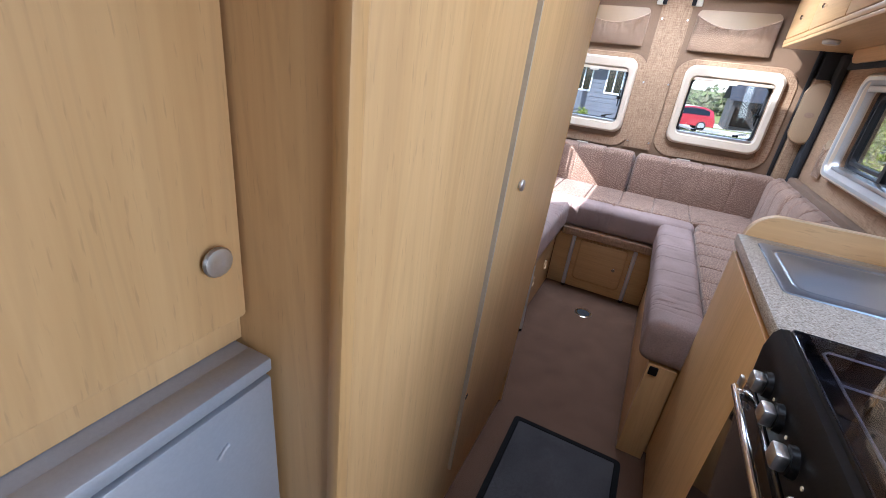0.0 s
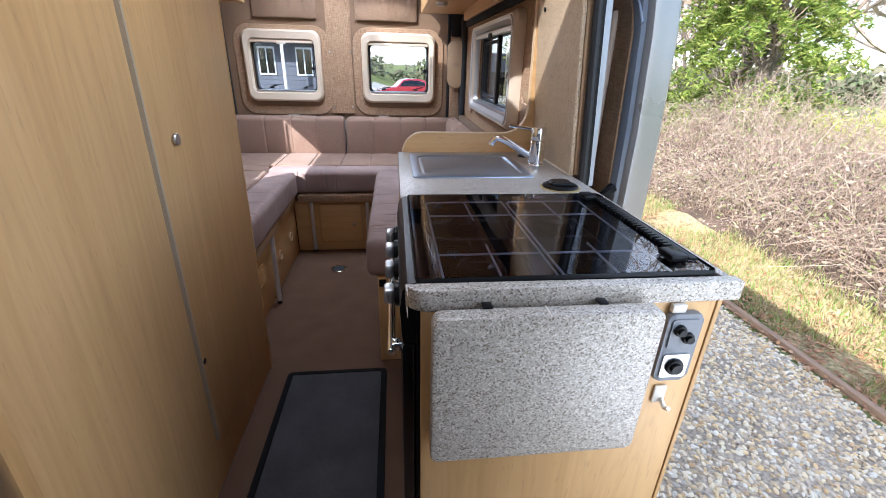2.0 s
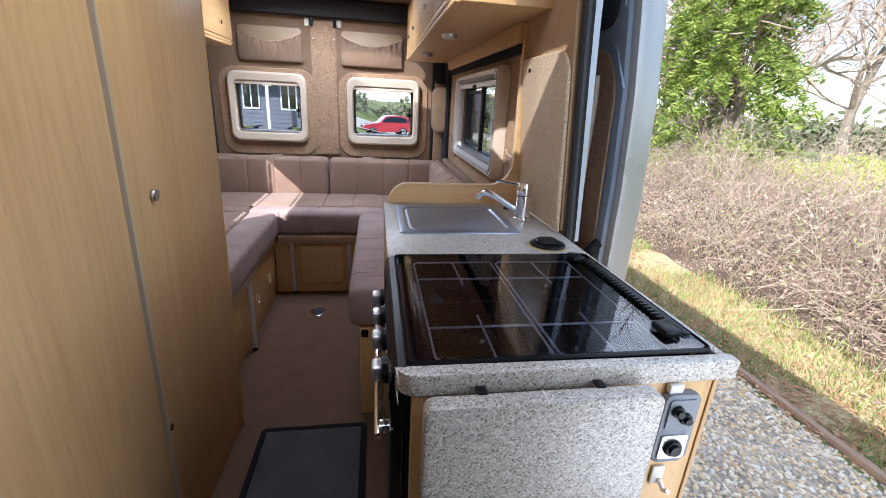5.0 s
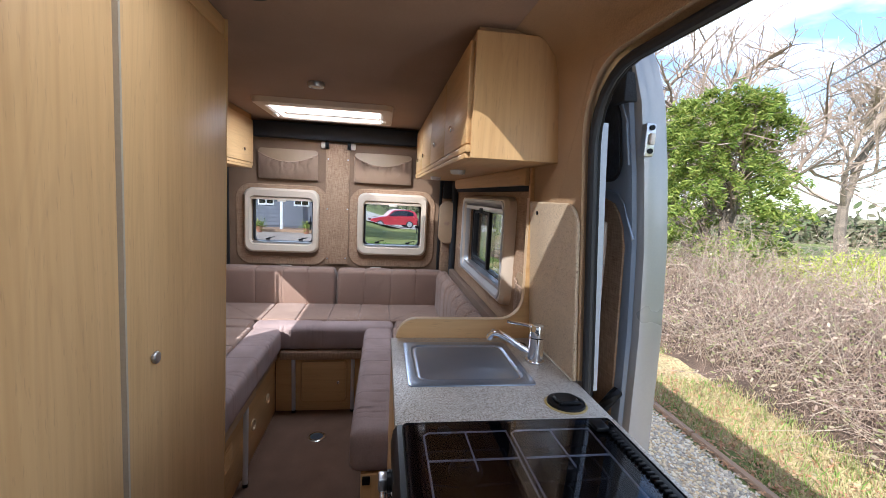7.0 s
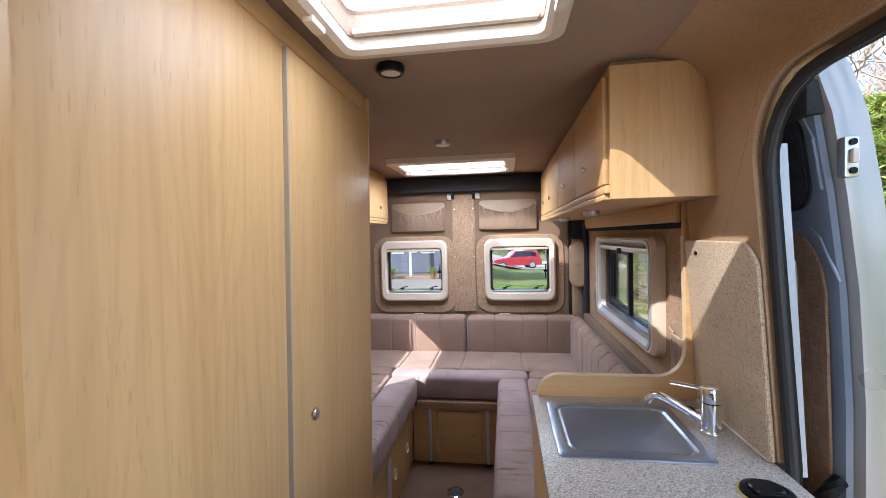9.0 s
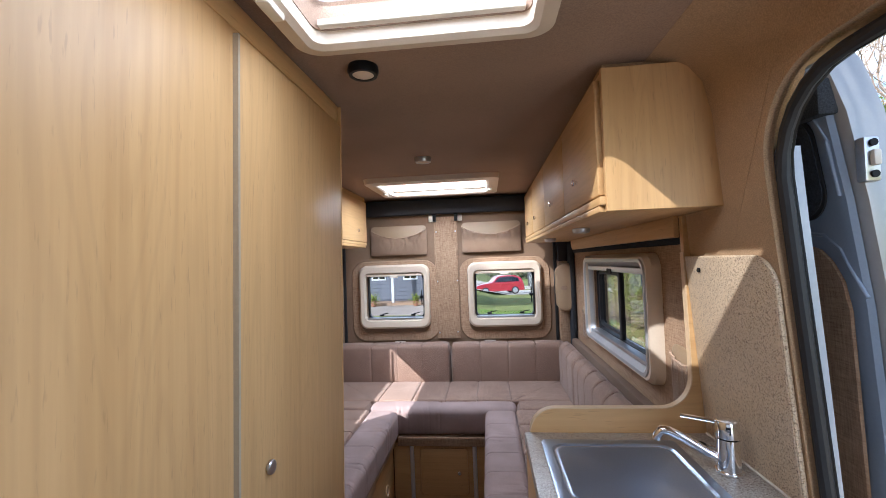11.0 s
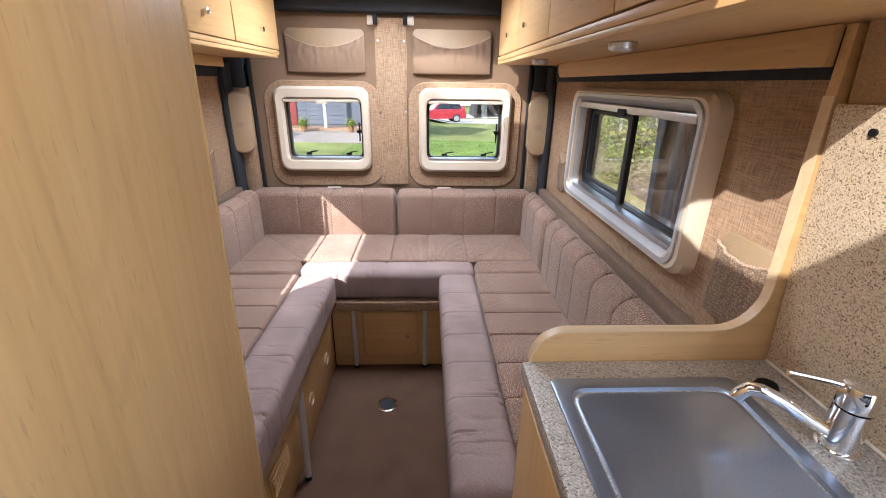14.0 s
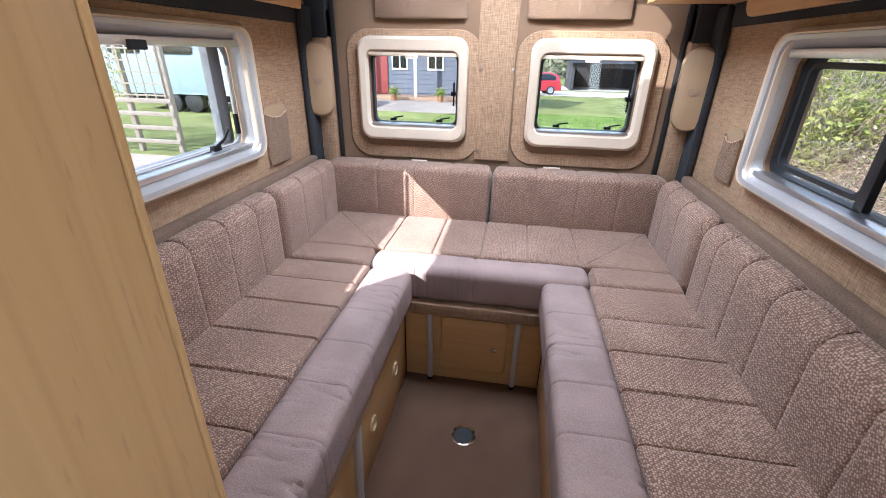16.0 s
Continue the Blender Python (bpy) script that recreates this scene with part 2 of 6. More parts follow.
def speckle(name, base, chips, grain=420.0):
    """Stone-effect laminate: flecks of several colours."""
    if name in MATS:
        return MATS[name]
    m = bpy.data.materials.new(name)
    m.use_nodes = True
    n, l = m.node_tree.nodes, m.node_tree.links
    b = n["Principled BSDF"]
    tc = n.new("ShaderNodeTexCoord")
    v = n.new("ShaderNodeTexVoronoi")
    v.inputs["Scale"].default_value = grain
    l.new(tc.outputs["Object"], v.inputs["Vector"])
    sep = n.new("ShaderNodeSeparateColor")
    l.new(v.outputs["Color"], sep.inputs["Color"])
    ramp = n.new("ShaderNodeValToRGB")
    ramp.color_ramp.interpolation = "CONSTANT"
    ramp.color_ramp.elements[0].position, ramp.color_ramp.elements[0].color = 0.0, (*chips[0], 1)
    ramp.color_ramp.elements[1].position, ramp.color_ramp.elements[1].color = 0.07, (*chips[1], 1)
    for p, c in ((0.24, base), (0.62, tuple(x * 1.14 for x in base)), (0.86, chips[2])):
        e = ramp.color_ramp.elements.new(p)
        e.color = (*c, 1)
    l.new(sep.outputs["Red"], ramp.inputs["Fac"])
    nz = n.new("ShaderNodeTexNoise")
    nz.inputs["Scale"].default_value, nz.inputs["Detail"].default_value = 5, 4
    l.new(tc.outputs["Object"], nz.inputs["Vector"])
    mr = n.new("ShaderNodeMapRange")
    mr.inputs["To Min"].default_value, mr.inputs["To Max"].default_value = 0.86, 1.14
    l.new(nz.outputs["Fac"], mr.inputs["Value"])
    mul = n.new("ShaderNodeMixRGB")
    mul.blend_type = "MULTIPLY"
    mul.inputs["Fac"].default_value = 1
    l.new(ramp.outputs["Color"], mul.inputs["Color1"])
    l.new(mr.outputs["Result"], mul.inputs["Color2"])
    l.new(mul.outputs["Color"], b.inputs["Base Color"])
    b.inputs["Roughness"].default_value = 0.36
    MATS[name] = m
    return m


def glassy(name, color=(1, 1, 1), rough=0.0, gloss=0.03, most=0.9):
    """Thin window pane: clear, with a reflection that grows at grazing angles."""
    if name in MATS:
        return MATS[name]
    m = bpy.data.materials.new(name)
    m.use_nodes = True
    n, l = m.node_tree.nodes, m.node_tree.links
    n.remove(n["Principled BSDF"])
    tr = n.new("ShaderNodeBsdfTransparent")
    tr.inputs["Color"].default_value = (*color, 1)
    gl = n.new("ShaderNodeBsdfGlossy")
    gl.inputs["Roughness"].default_value = rough
    lw = n.new("ShaderNodeLayerWeight")
    lw.inputs["Blend"].default_value = 0.5
    pw = n.new("ShaderNodeMath")
    pw.operation = "POWER"
    pw.inputs[1].default_value = 4.0
    l.new(lw.outputs["Facing"], pw.inputs[0])
    fr = n.new("ShaderNodeMapRange")
    fr.inputs["To Min"].default_value, fr.inputs["To Max"].default_value = gloss, most
    l.new(pw.outputs["Value"], fr.inputs["Value"])
    mx = n.new("ShaderNodeMixShader")
    l.new(fr.outputs["Result"], mx.inputs["Fac"])
    l.new(tr.outputs["BSDF"], mx.inputs[1])
    l.new(gl.outputs["BSDF"], mx.inputs[2])
    l.new(mx.outputs["Shader"], n["Material Output"].inputs["Surface"])
    MATS[name] = m
    return m


def shade_random(name, colors, rough=0.8, per_island=True, translucent=0.0, bump=0.0):
    """Many small pieces: each island takes its own tone out of a ramp."""
    if name in MATS:
        return MATS[name]
    m = bpy.data.materials.new(name)
    m.use_nodes = True
    n, l = m.node_tree.nodes, m.node_tree.links
    b = n["Principled BSDF"]
    if per_island:
        g = n.new("ShaderNodeNewGeometry").outputs["Random Per Island"]
    else:
        g = n.new("ShaderNodeObjectInfo").outputs["Random"]
    ramp = n.new("ShaderNodeValToRGB")
    e = ramp.color_ramp.elements
    e[0].position, e[0].color = 0.0, (*colors[0], 1)
    e[1].position, e[1].color = 1.0, (*colors[-1], 1)
    for i, c in enumerate(colors[1:-1], 1):
        e.new(i / (len(colors) - 1)).color = (*c, 1)
    l.new(g, ramp.inputs["Fac"])
    l.new(ramp.outputs["Color"], b.inputs["Base Color"])
    b.inputs["Roughness"].default_value = rough
    b.inputs["Specular IOR Level"].default_value = 0.3
    if translucent:
        t = n.new("ShaderNodeBsdfTranslucent")
        l.new(ramp.outputs["Color"], t.inputs["Color"])
        mx = n.new("ShaderNodeMixShader")
        mx.inputs["Fac"].default_value = translucent
        l.new(b.outputs["BSDF"], mx.inputs[1])
        l.new(t.outputs["BSDF"], mx.inputs[2])
        l.new(mx.outputs["Shader"], n["Material Output"].inputs["Surface"])
    MATS[name] = m
    return m


WOOD_Z = wood("oak_upright", 2)
WOOD_Y = wood("oak_lengthwise", 1)
WOOD_X = wood("oak_crosswise", 0)
WOOD_TRIM = wood("oak_edge_trim", 2, (0.60, 0.36, 0.15), (0.44, 0.25, 0.09))
CARPET_FLOOR = surface("floor_carpet", (0.118, 0.068, 0.045), 0.95, 0, 0.14, 9, 330, 0.5, 0.25, spec=0.1)
CARPET_MAT = surface("mat_pile", (0.058, 0.056, 0.060), 0.95, 0, 0.2, 6, 400, 0.5, 0.25, spec=0.1)
BINDING = surface("mat_binding", (0.012, 0.012, 0.013), 0.95, 0, 0.2, 8, 300, 0.3, 0.1, spec=0.05)
RUBBER = surface("black_rubber", (0.016, 0.016, 0.018), 0.55, 0, 0.15, 10, 120, 0.1, 0.05)
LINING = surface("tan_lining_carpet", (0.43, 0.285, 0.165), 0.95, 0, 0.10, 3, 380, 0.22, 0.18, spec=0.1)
LEDGE_CLOTH = surface("brown_ledge_carpet", (0.215, 0.148, 0.108), 0.95, 0, 0.12, 4, 340, 0.3, 0.2, spec=0.1)
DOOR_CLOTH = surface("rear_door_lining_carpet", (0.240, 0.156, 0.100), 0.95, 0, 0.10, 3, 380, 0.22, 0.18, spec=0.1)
HEADLINING = surface("roof_lining_carpet", (0.335, 0.232, 0.168), 0.95, 0, 0.08, 3, 380, 0.15, 0.15, spec=0.1)
WEAVE = hessian("brown_hessian_weave", (0.205, 0.122, 0.074), (0.50, 0.338, 0.215))
TWEED = tweed("brown_tweed", (0.19, 0.115, 0.085), (0.76, 0.545, 0.42), 190, 0.9)
POCKET_CLOTH = tweed("pocket_cloth", (0.34, 0.225, 0.15), (0.84, 0.62, 0.44), 210, 0.8)
SUEDE = surface("mauve_suede", (0.335, 0.250, 0.232), 0.92, 0, 0.15, 6, 260, 0.14, 0.10, spec=0.15)
GREY_TRIM = surface("charcoal_trim_carpet", (0.045, 0.048, 0.054), 0.95, 0, 0.15, 6, 350, 0.3, 0.15, spec=0.1)
BLACK = surface("black_plastic", (0.008, 0.008, 0.009), 0.35, 0, 0.1, 10, 150, 0.05, 0.02, spec=0.15)
CREAM = surface("cream_plastic", (0.66, 0.55, 0.43), 0.38, 0, 0.05, 4, 150, 0.02, 0.015)
TAN_PAD = surface("tan_leathercloth", (0.37, 0.255, 0.15), 0.5, 0, 0.06, 8, 260, 0.08, 0.1)
ALU = surface("brushed_aluminium", (0.62, 0.62, 0.63), 0.36, 1, 0.06, 6, 200, 0.05, 0.02)
CHROME = surface("chrome", (0.86, 0.86, 0.88), 0.08, 1, 0.02, 6, 100, 0.01, 0.0)
STEEL = surface("stainless_steel", (0.33, 0.39, 0.49), 0.32, 0.85, 0.05, 4, 300, 0.05, 0.02)
WORKTOP = speckle("speckled_worktop", (0.42, 0.378, 0.325), ((0.16, 0.125, 0.095), (0.27, 0.23, 0.185), (0.62, 0.58, 0.52)), 430)
TIMBER_DARK = surface("dark_thread", (0.10, 0.06, 0.045), 0.9)
SPLASH = speckle("speckled_splashback", (0.59, 0.46, 0.31), ((0.16, 0.10, 0.06), (0.40, 0.285, 0.18), (0.72, 0.59, 0.43)), 460)
EDGE_STRIP = surface("greyish_edge_strip", (0.43, 0.36, 0.27), 0.45, 0, 0.06, 8, 150, 0.04, 0.02)
WHITE_EDGE = surface("pale_edging", (0.72, 0.66, 0.56), 0.4, 0, 0.04, 8, 100, 0.02, 0.01)
PANE = glassy("window_pane", (0.80, 0.82, 0.83), 0.0, 0.05)
ENAMEL = surface("black_enamel", (0.008, 0.008, 0.009), 0.12, 0, 0.05, 6, 100, 0.02, 0.0, coat=0.5)
VAN_PAINT = surface("silver_van_paint", (0.36, 0.36, 0.36), 0.3, 0.35, 0.03, 4, 200, 0.02, 0.0, coat=0.5)
LEG_METAL = surface("pale_leg_metal", (0.66, 0.67, 0.69), 0.4, 0.5, 0.05, 6, 150, 0.04, 0.01)
VAN_INNER = surface("blue_grey_door_paint", (0.23, 0.275, 0.345), 0.35, 0.2, 0.05, 4, 200, 0.03, 0.0, coat=0.3)
SILVER_FRIDGE = surface("silver_fridge_laminate", (0.36, 0.37, 0.40), 0.4, 0.3, 0.06, 4, 200, 0.03, 0.02)
DIFFUSER = surface("white_blind", (0.85, 0.85, 0.84), 0.6, 0, 0.02, 4, 100, 0.01, 0.0)

# ---- mesh helpers ----
BASE = {}


def thing(name, label, category, at, group="", kind=""):
    ob = new(name)
    ob.location = at
    ob.empty_display_size = 0.05
    BASE[ob.name] = Vector(at)
    return tagged(ob, label, category, group, kind)


def shift_of(parent):
    while parent is not None:
        if parent.name in BASE:
            return BASE[parent.name]
        parent = parent.parent
    return Vector((0, 0, 0))


def part(name, bm, material, parent=None, label="", smooth=35):
    """Links a bmesh, modelled in world coordinates, as one mesh object under a thing or a part."""
    me = bpy.data.meshes.new(name)
    bmesh.ops.recalc_face_normals(bm, faces=bm.faces)
    bm.transform(Matrix.Translation(-shift_of(parent)))
    bm.to_mesh(me)
    bm.free()
    me.materials.append(material)
    ob = new(name, me)
    if parent is not None:
        ob.parent = parent
    if smooth:
        me.polygons.foreach_set("use_smooth", [True] * len(me.polygons))
        me.set_sharp_from_angle(angle=radians(smooth))
    return tagged(ob, label)


def setting(name, bm, material, label, category, smooth=35):
    return tagged(part(name, bm, material, None, "", smooth), label, category, "", "structure")


def B(x0, x1, y0, y1, z0, z1, r=0.0, seg=2, bm=None):
    """A box between those limits, with edges rounded by r."""
    own = bmesh.new()
    v = bmesh.ops.create_cube(own, size=1)["verts"]
    bmesh.ops.scale(own, vec=(abs(x1 - x0), abs(y1 - y0), abs(z1 - z0)), verts=v)
    bmesh.ops.translate(own, vec=((x0 + x1) / 2, (y0 + y1) / 2, (z0 + z1) / 2), verts=v)
    if r:
        bmesh.ops.bevel(own, geom=own.edges[:], offset=r, segments=seg, profile=0.5, affect="EDGES", clamp_overlap=True)
    return join(bm, own)


def join(bm, own):
    if bm is None:
        return own
    me = bpy.data.meshes.new("tmp")
    own.to_mesh(me)
    bm.from_mesh(me)
    own.free()
    bpy.data.meshes.remove(me)
    return bm


def cyl(p, q, r, seg=16, r2=None, bm=None, bevel=0.0):
    """A rod from p to q."""
    own = bmesh.new()
    p, q = Vector(p), Vector(q)
    d = q - p
    bmesh.ops.create_cone(own, cap_ends=True, segments=seg, radius1=r, radius2=r if r2 is None else r2, depth=d.length)
    if bevel:
        rim = [e for e in own.edges if len(e.link_faces) == 2 and any(len(f.verts) > 4 for f in e.link_faces)]
        bmesh.ops.bevel(own, geom=rim, offset=bevel, segments=2, profile=0.5, affect="EDGES")
    own.transform(Matrix.Translation((p + q) / 2) @ d.to_track_quat("Z", "Y").to_matrix().to_4x4())
    return join(bm, own)


def outline(w, h, r, n=6):
    """A rounded rectangle round the origin, anticlockwise."""
    pts = []
    for cx, cy, a in ((w / 2 - r, h / 2 - r, 0), (-w / 2 + r, h / 2 - r, 90), (-w / 2 + r, -h / 2 + r, 180), (w / 2 - r, -h / 2 + r, 270)):
        for i in range(n + 1):
            t = radians(a + 90 * i / n)
            pts.append((cx + r * math.cos(t), cy + r * math.sin(t)))
    return pts


def loft(rings, closed=True, cap=True, bm=None):
    """Faces between rings of equal count of 3D points."""
    own = bmesh.new()
    vs = [[own.verts.new(p) for p in ring] for ring in rings]
    k = len(rings[0])
    for a, b in zip(vs, vs[1:]):
        for i in range(k if closed else k - 1):
            own.faces.new((a[i], a[(i + 1) % k], b[(i + 1) % k], b[i]))
    if cap:
        own.faces.new(vs[0][::-1])
        own.faces.new(vs[-1])
    return join(bm, own)


def place(pts, axis, c, depth):
    """2D points into the world, in the plane across axis 0 (u=y), 1 (u=x) or 2 (u=x, v=y)."""
    out = []
    for u, v in pts:
        if axis == 0:
            out.append((depth, c[0] + u, c[1] + v))
        elif axis == 1:
            out.append((c[0] + u, depth, c[1] + v))
        else:
            out.append((c[0] + u, c[1] + v, depth))
    return out


def ring_frame(axis, c, steps, n=8, bm=None):
    """A moulded frame: steps of (width, height, corner radius, depth) from its outer back edge round to its inner edge."""
    rings = [place(outline(w, h, r, n), axis, c, d) for w, h, r, d in steps]
    return loft(rings, True, False, bm)


def filled(bm, n=36):
    """Closes the innermost ring of a moulded frame."""
    bm.verts.ensure_lookup_table()
    bm.faces.new(bm.verts[-n:])
    return bm


def slab(pts, axis, d0, d1, c=(0, 0), bevel=0.0, bm=None):
    """An outline given thickness along the axis."""
    own = loft([place(pts, axis, c, d0), place(pts, axis, c, d1)])
    if bevel:
        rim = [e for e in own.edges if any(len(f.verts) > 4 for f in e.link_faces)]
        bmesh.ops.bevel(own, geom=rim, offset=bevel, segments=2, profile=0.5, affect="EDGES")
    return join(bm, own)


def wall_with_holes(axis, d0, d1, u0, u1, v0, v1, holes, n=8):
    """A wall between depths d0 and d1 across the axis, with rounded holes (u, v, w, h, r) clean through it."""
    bm = bmesh.new()
    loops = []
    outer = [(u0, v0), (u1, v0), (u1, v1), (u0, v1)]
    edges = []
    for pts in [outer] + [[(u + a, v + b) for a, b in outline(w, h, r, n)] for u, v, w, h, r in holes]:
        vs = [bm.verts.new(p) for p in place(pts, axis, (0, 0), d0)]
        edges += [bm.edges.new((vs[i], vs[(i + 1) % len(vs)])) for i in range(len(vs))]
    bmesh.ops.triangle_fill(bm, use_beauty=True, use_dissolve=False, edges=edges)
    inside = []
    for f in bm.faces:
        c = f.calc_center_median()
        u, v = (c.y, c.z) if axis == 0 else (c.x, c.z) if axis == 1 else (c.x, c.y)
        if any(abs(u - a) < w / 2 - 1e-4 and abs(v - b) < h / 2 - 1e-4 and rounded_in(u - a, v - b, w, h, r) for a, b, w, h, r in holes):
            inside.append(f)
    bmesh.ops.delete(bm, geom=inside, context="FACES")
    out = bmesh.ops.extrude_face_region(bm, geom=bm.faces[:])
    mv = [0, 0, 0]
    mv[axis] = d1 - d0
    bmesh.ops.translate(bm, vec=mv, verts=[g for g in out["geom"] if isinstance(g, bmesh.types.BMVert)])
    return bm


def rounded_in(u, v, w, h, r):
    a, b = abs(u) - (w / 2 - r), abs(v) - (h / 2 - r)
    return a <= 0 or b <= 0 or a * a + b * b <= r * r


def dense(pts, most):
    """The same closed outline with its long sides cut into shorter steps."""
    out = []
    for a, b in zip(pts, pts[1:] + pts[:1]):
        k = max(1, int(math.dist(a, b) / most))
        out += [(a[0] + (b[0] - a[0]) * i / k, a[1] + (b[1] - a[1]) * i / k) for i in range(k)]
    return out


def cushion(along, a0, a1, c0, c1, z0, z1, seams, r=0.035, depth=0.007, tilt=0.0, crown=0.0, step=0.012, width=0.0048, puff=0.004, crease=0.0):
    """A stuffed cushion swept along axis 0 (x) or 1 (y), pinched in at its stitched seams. tilt: how far its top leans along the cross axis."""
    stations = sorted({round(a0 + (a1 - a0) * i / max(2, int(abs(a1 - a0) / step)), 5) for i in range(max(2, int(abs(a1 - a0) / step)) + 1)}
                      | {round(s + k * width * 0.45, 5) for s in seams for k in (-2, -1, 0, 1, 2)})
    lo, hi = min(a0, a1), max(a0, a1)
    stations = [s for s in stations if lo <= s <= hi]
    cuts = sorted([lo, *seams, hi])
    rings = []
    cm, zm = (c0 + c1) / 2, (z0 + z1) / 2
    for s in stations:
        g = sum(depth * math.exp(-((s - q) / width) ** 2) for q in seams)
        for p, q in zip(cuts, cuts[1:]):
            if p <= s <= q:
                f = (s - p) / max(1e-6, q - p)
                g -= puff * math.sin(math.pi * f)
        e = min(s - lo, hi - s)
        if e < r:
            g += r - math.sqrt(max(0.0, r * r - (r - e) ** 2))
        ring = []
        for u, v in dense(outline(abs(c1 - c0), z1 - z0, min(r, (z1 - z0) * 0.48), 5), 0.02 if crease else 9.0):
            k = max(0.05, 1 - (2 if e < r else 0.6) * g / abs(c1 - c0))
            kv = max(0.05, 1 - 2 * g / (z1 - z0))
            v2 = v * kv
            if crease:
                fold = noise.noise(Vector((s * 34 + 3 * u, u * 7 + 2, z0 + c0 * 5)))
                line = max(0.0, 1 - abs(fold) * 9) * max(0.0, noise.noise(Vector((s * 7, u * 9, c0 * 7))) + 0.25)
                v2 -= crease * line * (1 if v > 0 else 0)
                k -= crease * line * 2 / abs(c1 - c0)
            wob = 0.0015 * noise.noise(Vector((s * 9, u * 9, v * 9 + z0 * 13)))
            cc = cm + u * k + tilt * (v2 + (z1 - z0) / 2) / (z1 - z0) + wob
            zz = zm + v2 + crown * math.cos(math.pi * u / abs(c1 - c0)) * (1 if v > 0 else 0) + wob
            ring.append((s, cc, zz) if along == 0 else (cc, s, zz))
        rings.append(ring)
    return loft(rings)


def lean(bm):
    """The tall units on the left lean a little into the van."""
    bm.transform(Matrix(((1, 0, 0.020, -0.020), (0, 1, 0, 0), (0, 0, 1, 0), (0, 0, 0, 1))))
    return bm


def knob(parent, at, axis, r=0.012, out=0.018, sign=1, material=None, name="knob"):
    """A small turned knob: a neck, a rounded face and a dimple."""
    prof = ((0.55, 0.0), (0.55, 0.35), (0.95, 0.45), (1.0, 0.7), (0.9, 0.92), (0.6, 1.0), (0.25, 0.93))
    rings = []
    for k, d in prof:
        pts = [(k * r * math.cos(2 * math.pi * i / 16), k * r * math.sin(2 * math.pi * i / 16)) for i in range(16)]
        if axis == 0:
            rings.append(place(pts, 0, (at[1], at[2]), at[0] + sign * d * out))
        elif axis == 1:
            rings.append(place(pts, 1, (at[0], at[2]), at[1] + sign * d * out))
        else:
            rings.append(place(pts, 2, (at[0], at[1]), at[2] + sign * d * out))
    return part(name, loft(rings), material or CHROME, parent, "chrome knob" if name == "knob" else "")


def bar(points, r, seg=8, bm=None):
    """A bent tube through points."""
    pts = [Vector(p) for p in points]
    rings = []
    for i, p in enumerate(pts):
        d = (pts[min(i + 1, len(pts) - 1)] - pts[max(i - 1, 0)]).normalized()
        side = d.cross(Vector((0.13, 0.31, 0.94))).normalized()
        up = side.cross(d)
        rings.append([tuple(p + side * r * math.cos(2 * math.pi * k / seg) + up * r * math.sin(2 * math.pi * k / seg)) for k in range(seg)])
    return loft(rings, True, True, bm)


def band(pts, y0, y1, t=0.003):
    """A flat edging strip of thickness t along a path of (x, z), between two depths."""
    rings = []
    for i, (x, z) in enumerate(pts):
        a, b = pts[max(0, i - 1)], pts[min(len(pts) - 1, i + 1)]
        d = Vector((b[0] - a[0], b[1] - a[1])).normalized()
        nx, nz = -d.y * t, d.x * t
        rings.append([(x, y0, z), (x, y1, z), (x - nx, y1, z - nz), (x - nx, y0, z - nz)])
    return loft(rings)


def arc(p, q, c, n=8):
    """Points of a quadratic bend from p to q with the corner c."""
    p, q, c = Vector(p), Vector(q), Vector(c)
    return [tuple((1 - t) ** 2 * p + 2 * t * (1 - t) * c + t * t * q) for t in [i / n for i in range(n + 1)]]

# ---- van shell ----
XW = 0.90          # inner face of the side walls
ZC = 1.875         # roof lining
YF = -4.45         # behind the windscreen

setting("floor", B(-1.0, 1.0, YF, 0.10, -0.05, 0.0), CARPET_FLOOR, "dark brown carpeted van floor", "floor")
SKY_F = (0.185, -2.54, 0.43, 0.45, 0.03)
SKY_R = (0.0, -0.56, 0.62, 0.42, 0.04)
setting("ceiling", wall_with_holes(2, ZC, ZC + 0.06, -0.91, 0.91, YF, 0.10, [SKY_F, SKY_R]), HEADLINING,
        "beige carpet-lined van roof with two skylight openings", "ceiling")
WIN = (-1.095, 1.165, 0.87, 0.36, 0.05)
WIN_R = (-1.084, 1.165, 0.848, 0.36, 0.05)
DOOR_Y0, DOOR_Y1, DOOR_Z = -3.40, -2.15, 1.728


def drawn_in(bm):
    """Brings the outer top edge of a side wall in to the roof."""
    for v in bm.verts:
        if v.co.z > 1.8 and abs(v.co.x) > 0.93:
            v.co.x = math.copysign(0.912, v.co.x)
    return bm


setting("wall_right", drawn_in(wall_with_holes(0, XW, XW + 0.07, DOOR_Y1 + 0.01, 0.10, -0.05, ZC + 0.06, [WIN_R])), WEAVE,
        "van side wall lined in brown hessian cloth", "wall")
setting("wall_right_front", drawn_in(B(XW, XW + 0.07, YF, DOOR_Y0, -0.05, ZC + 0.06)), LINING, "tan carpeted van side wall by the cab", "wall")
setting("wall_left", wall_with_holes(0, -XW - 0.07, -XW, YF, 0.10, -0.05, ZC + 0.06, [(WIN[0], WIN[1], WIN[2] + 0.11, WIN[3] + 0.09, 0.07)]), WEAVE,
        "van side wall lined in brown hessian cloth", "wall")
setting("door_header", B(XW - 0.070, XW + 0.012, DOOR_Y0, -2.42, DOOR_Z, ZC - 0.002, 0.02), LINING,
        "tan carpet-lined header over the sliding door opening", "wall")
# tan pillar lining between locker, splashback and the door opening, with a rounded upper corner


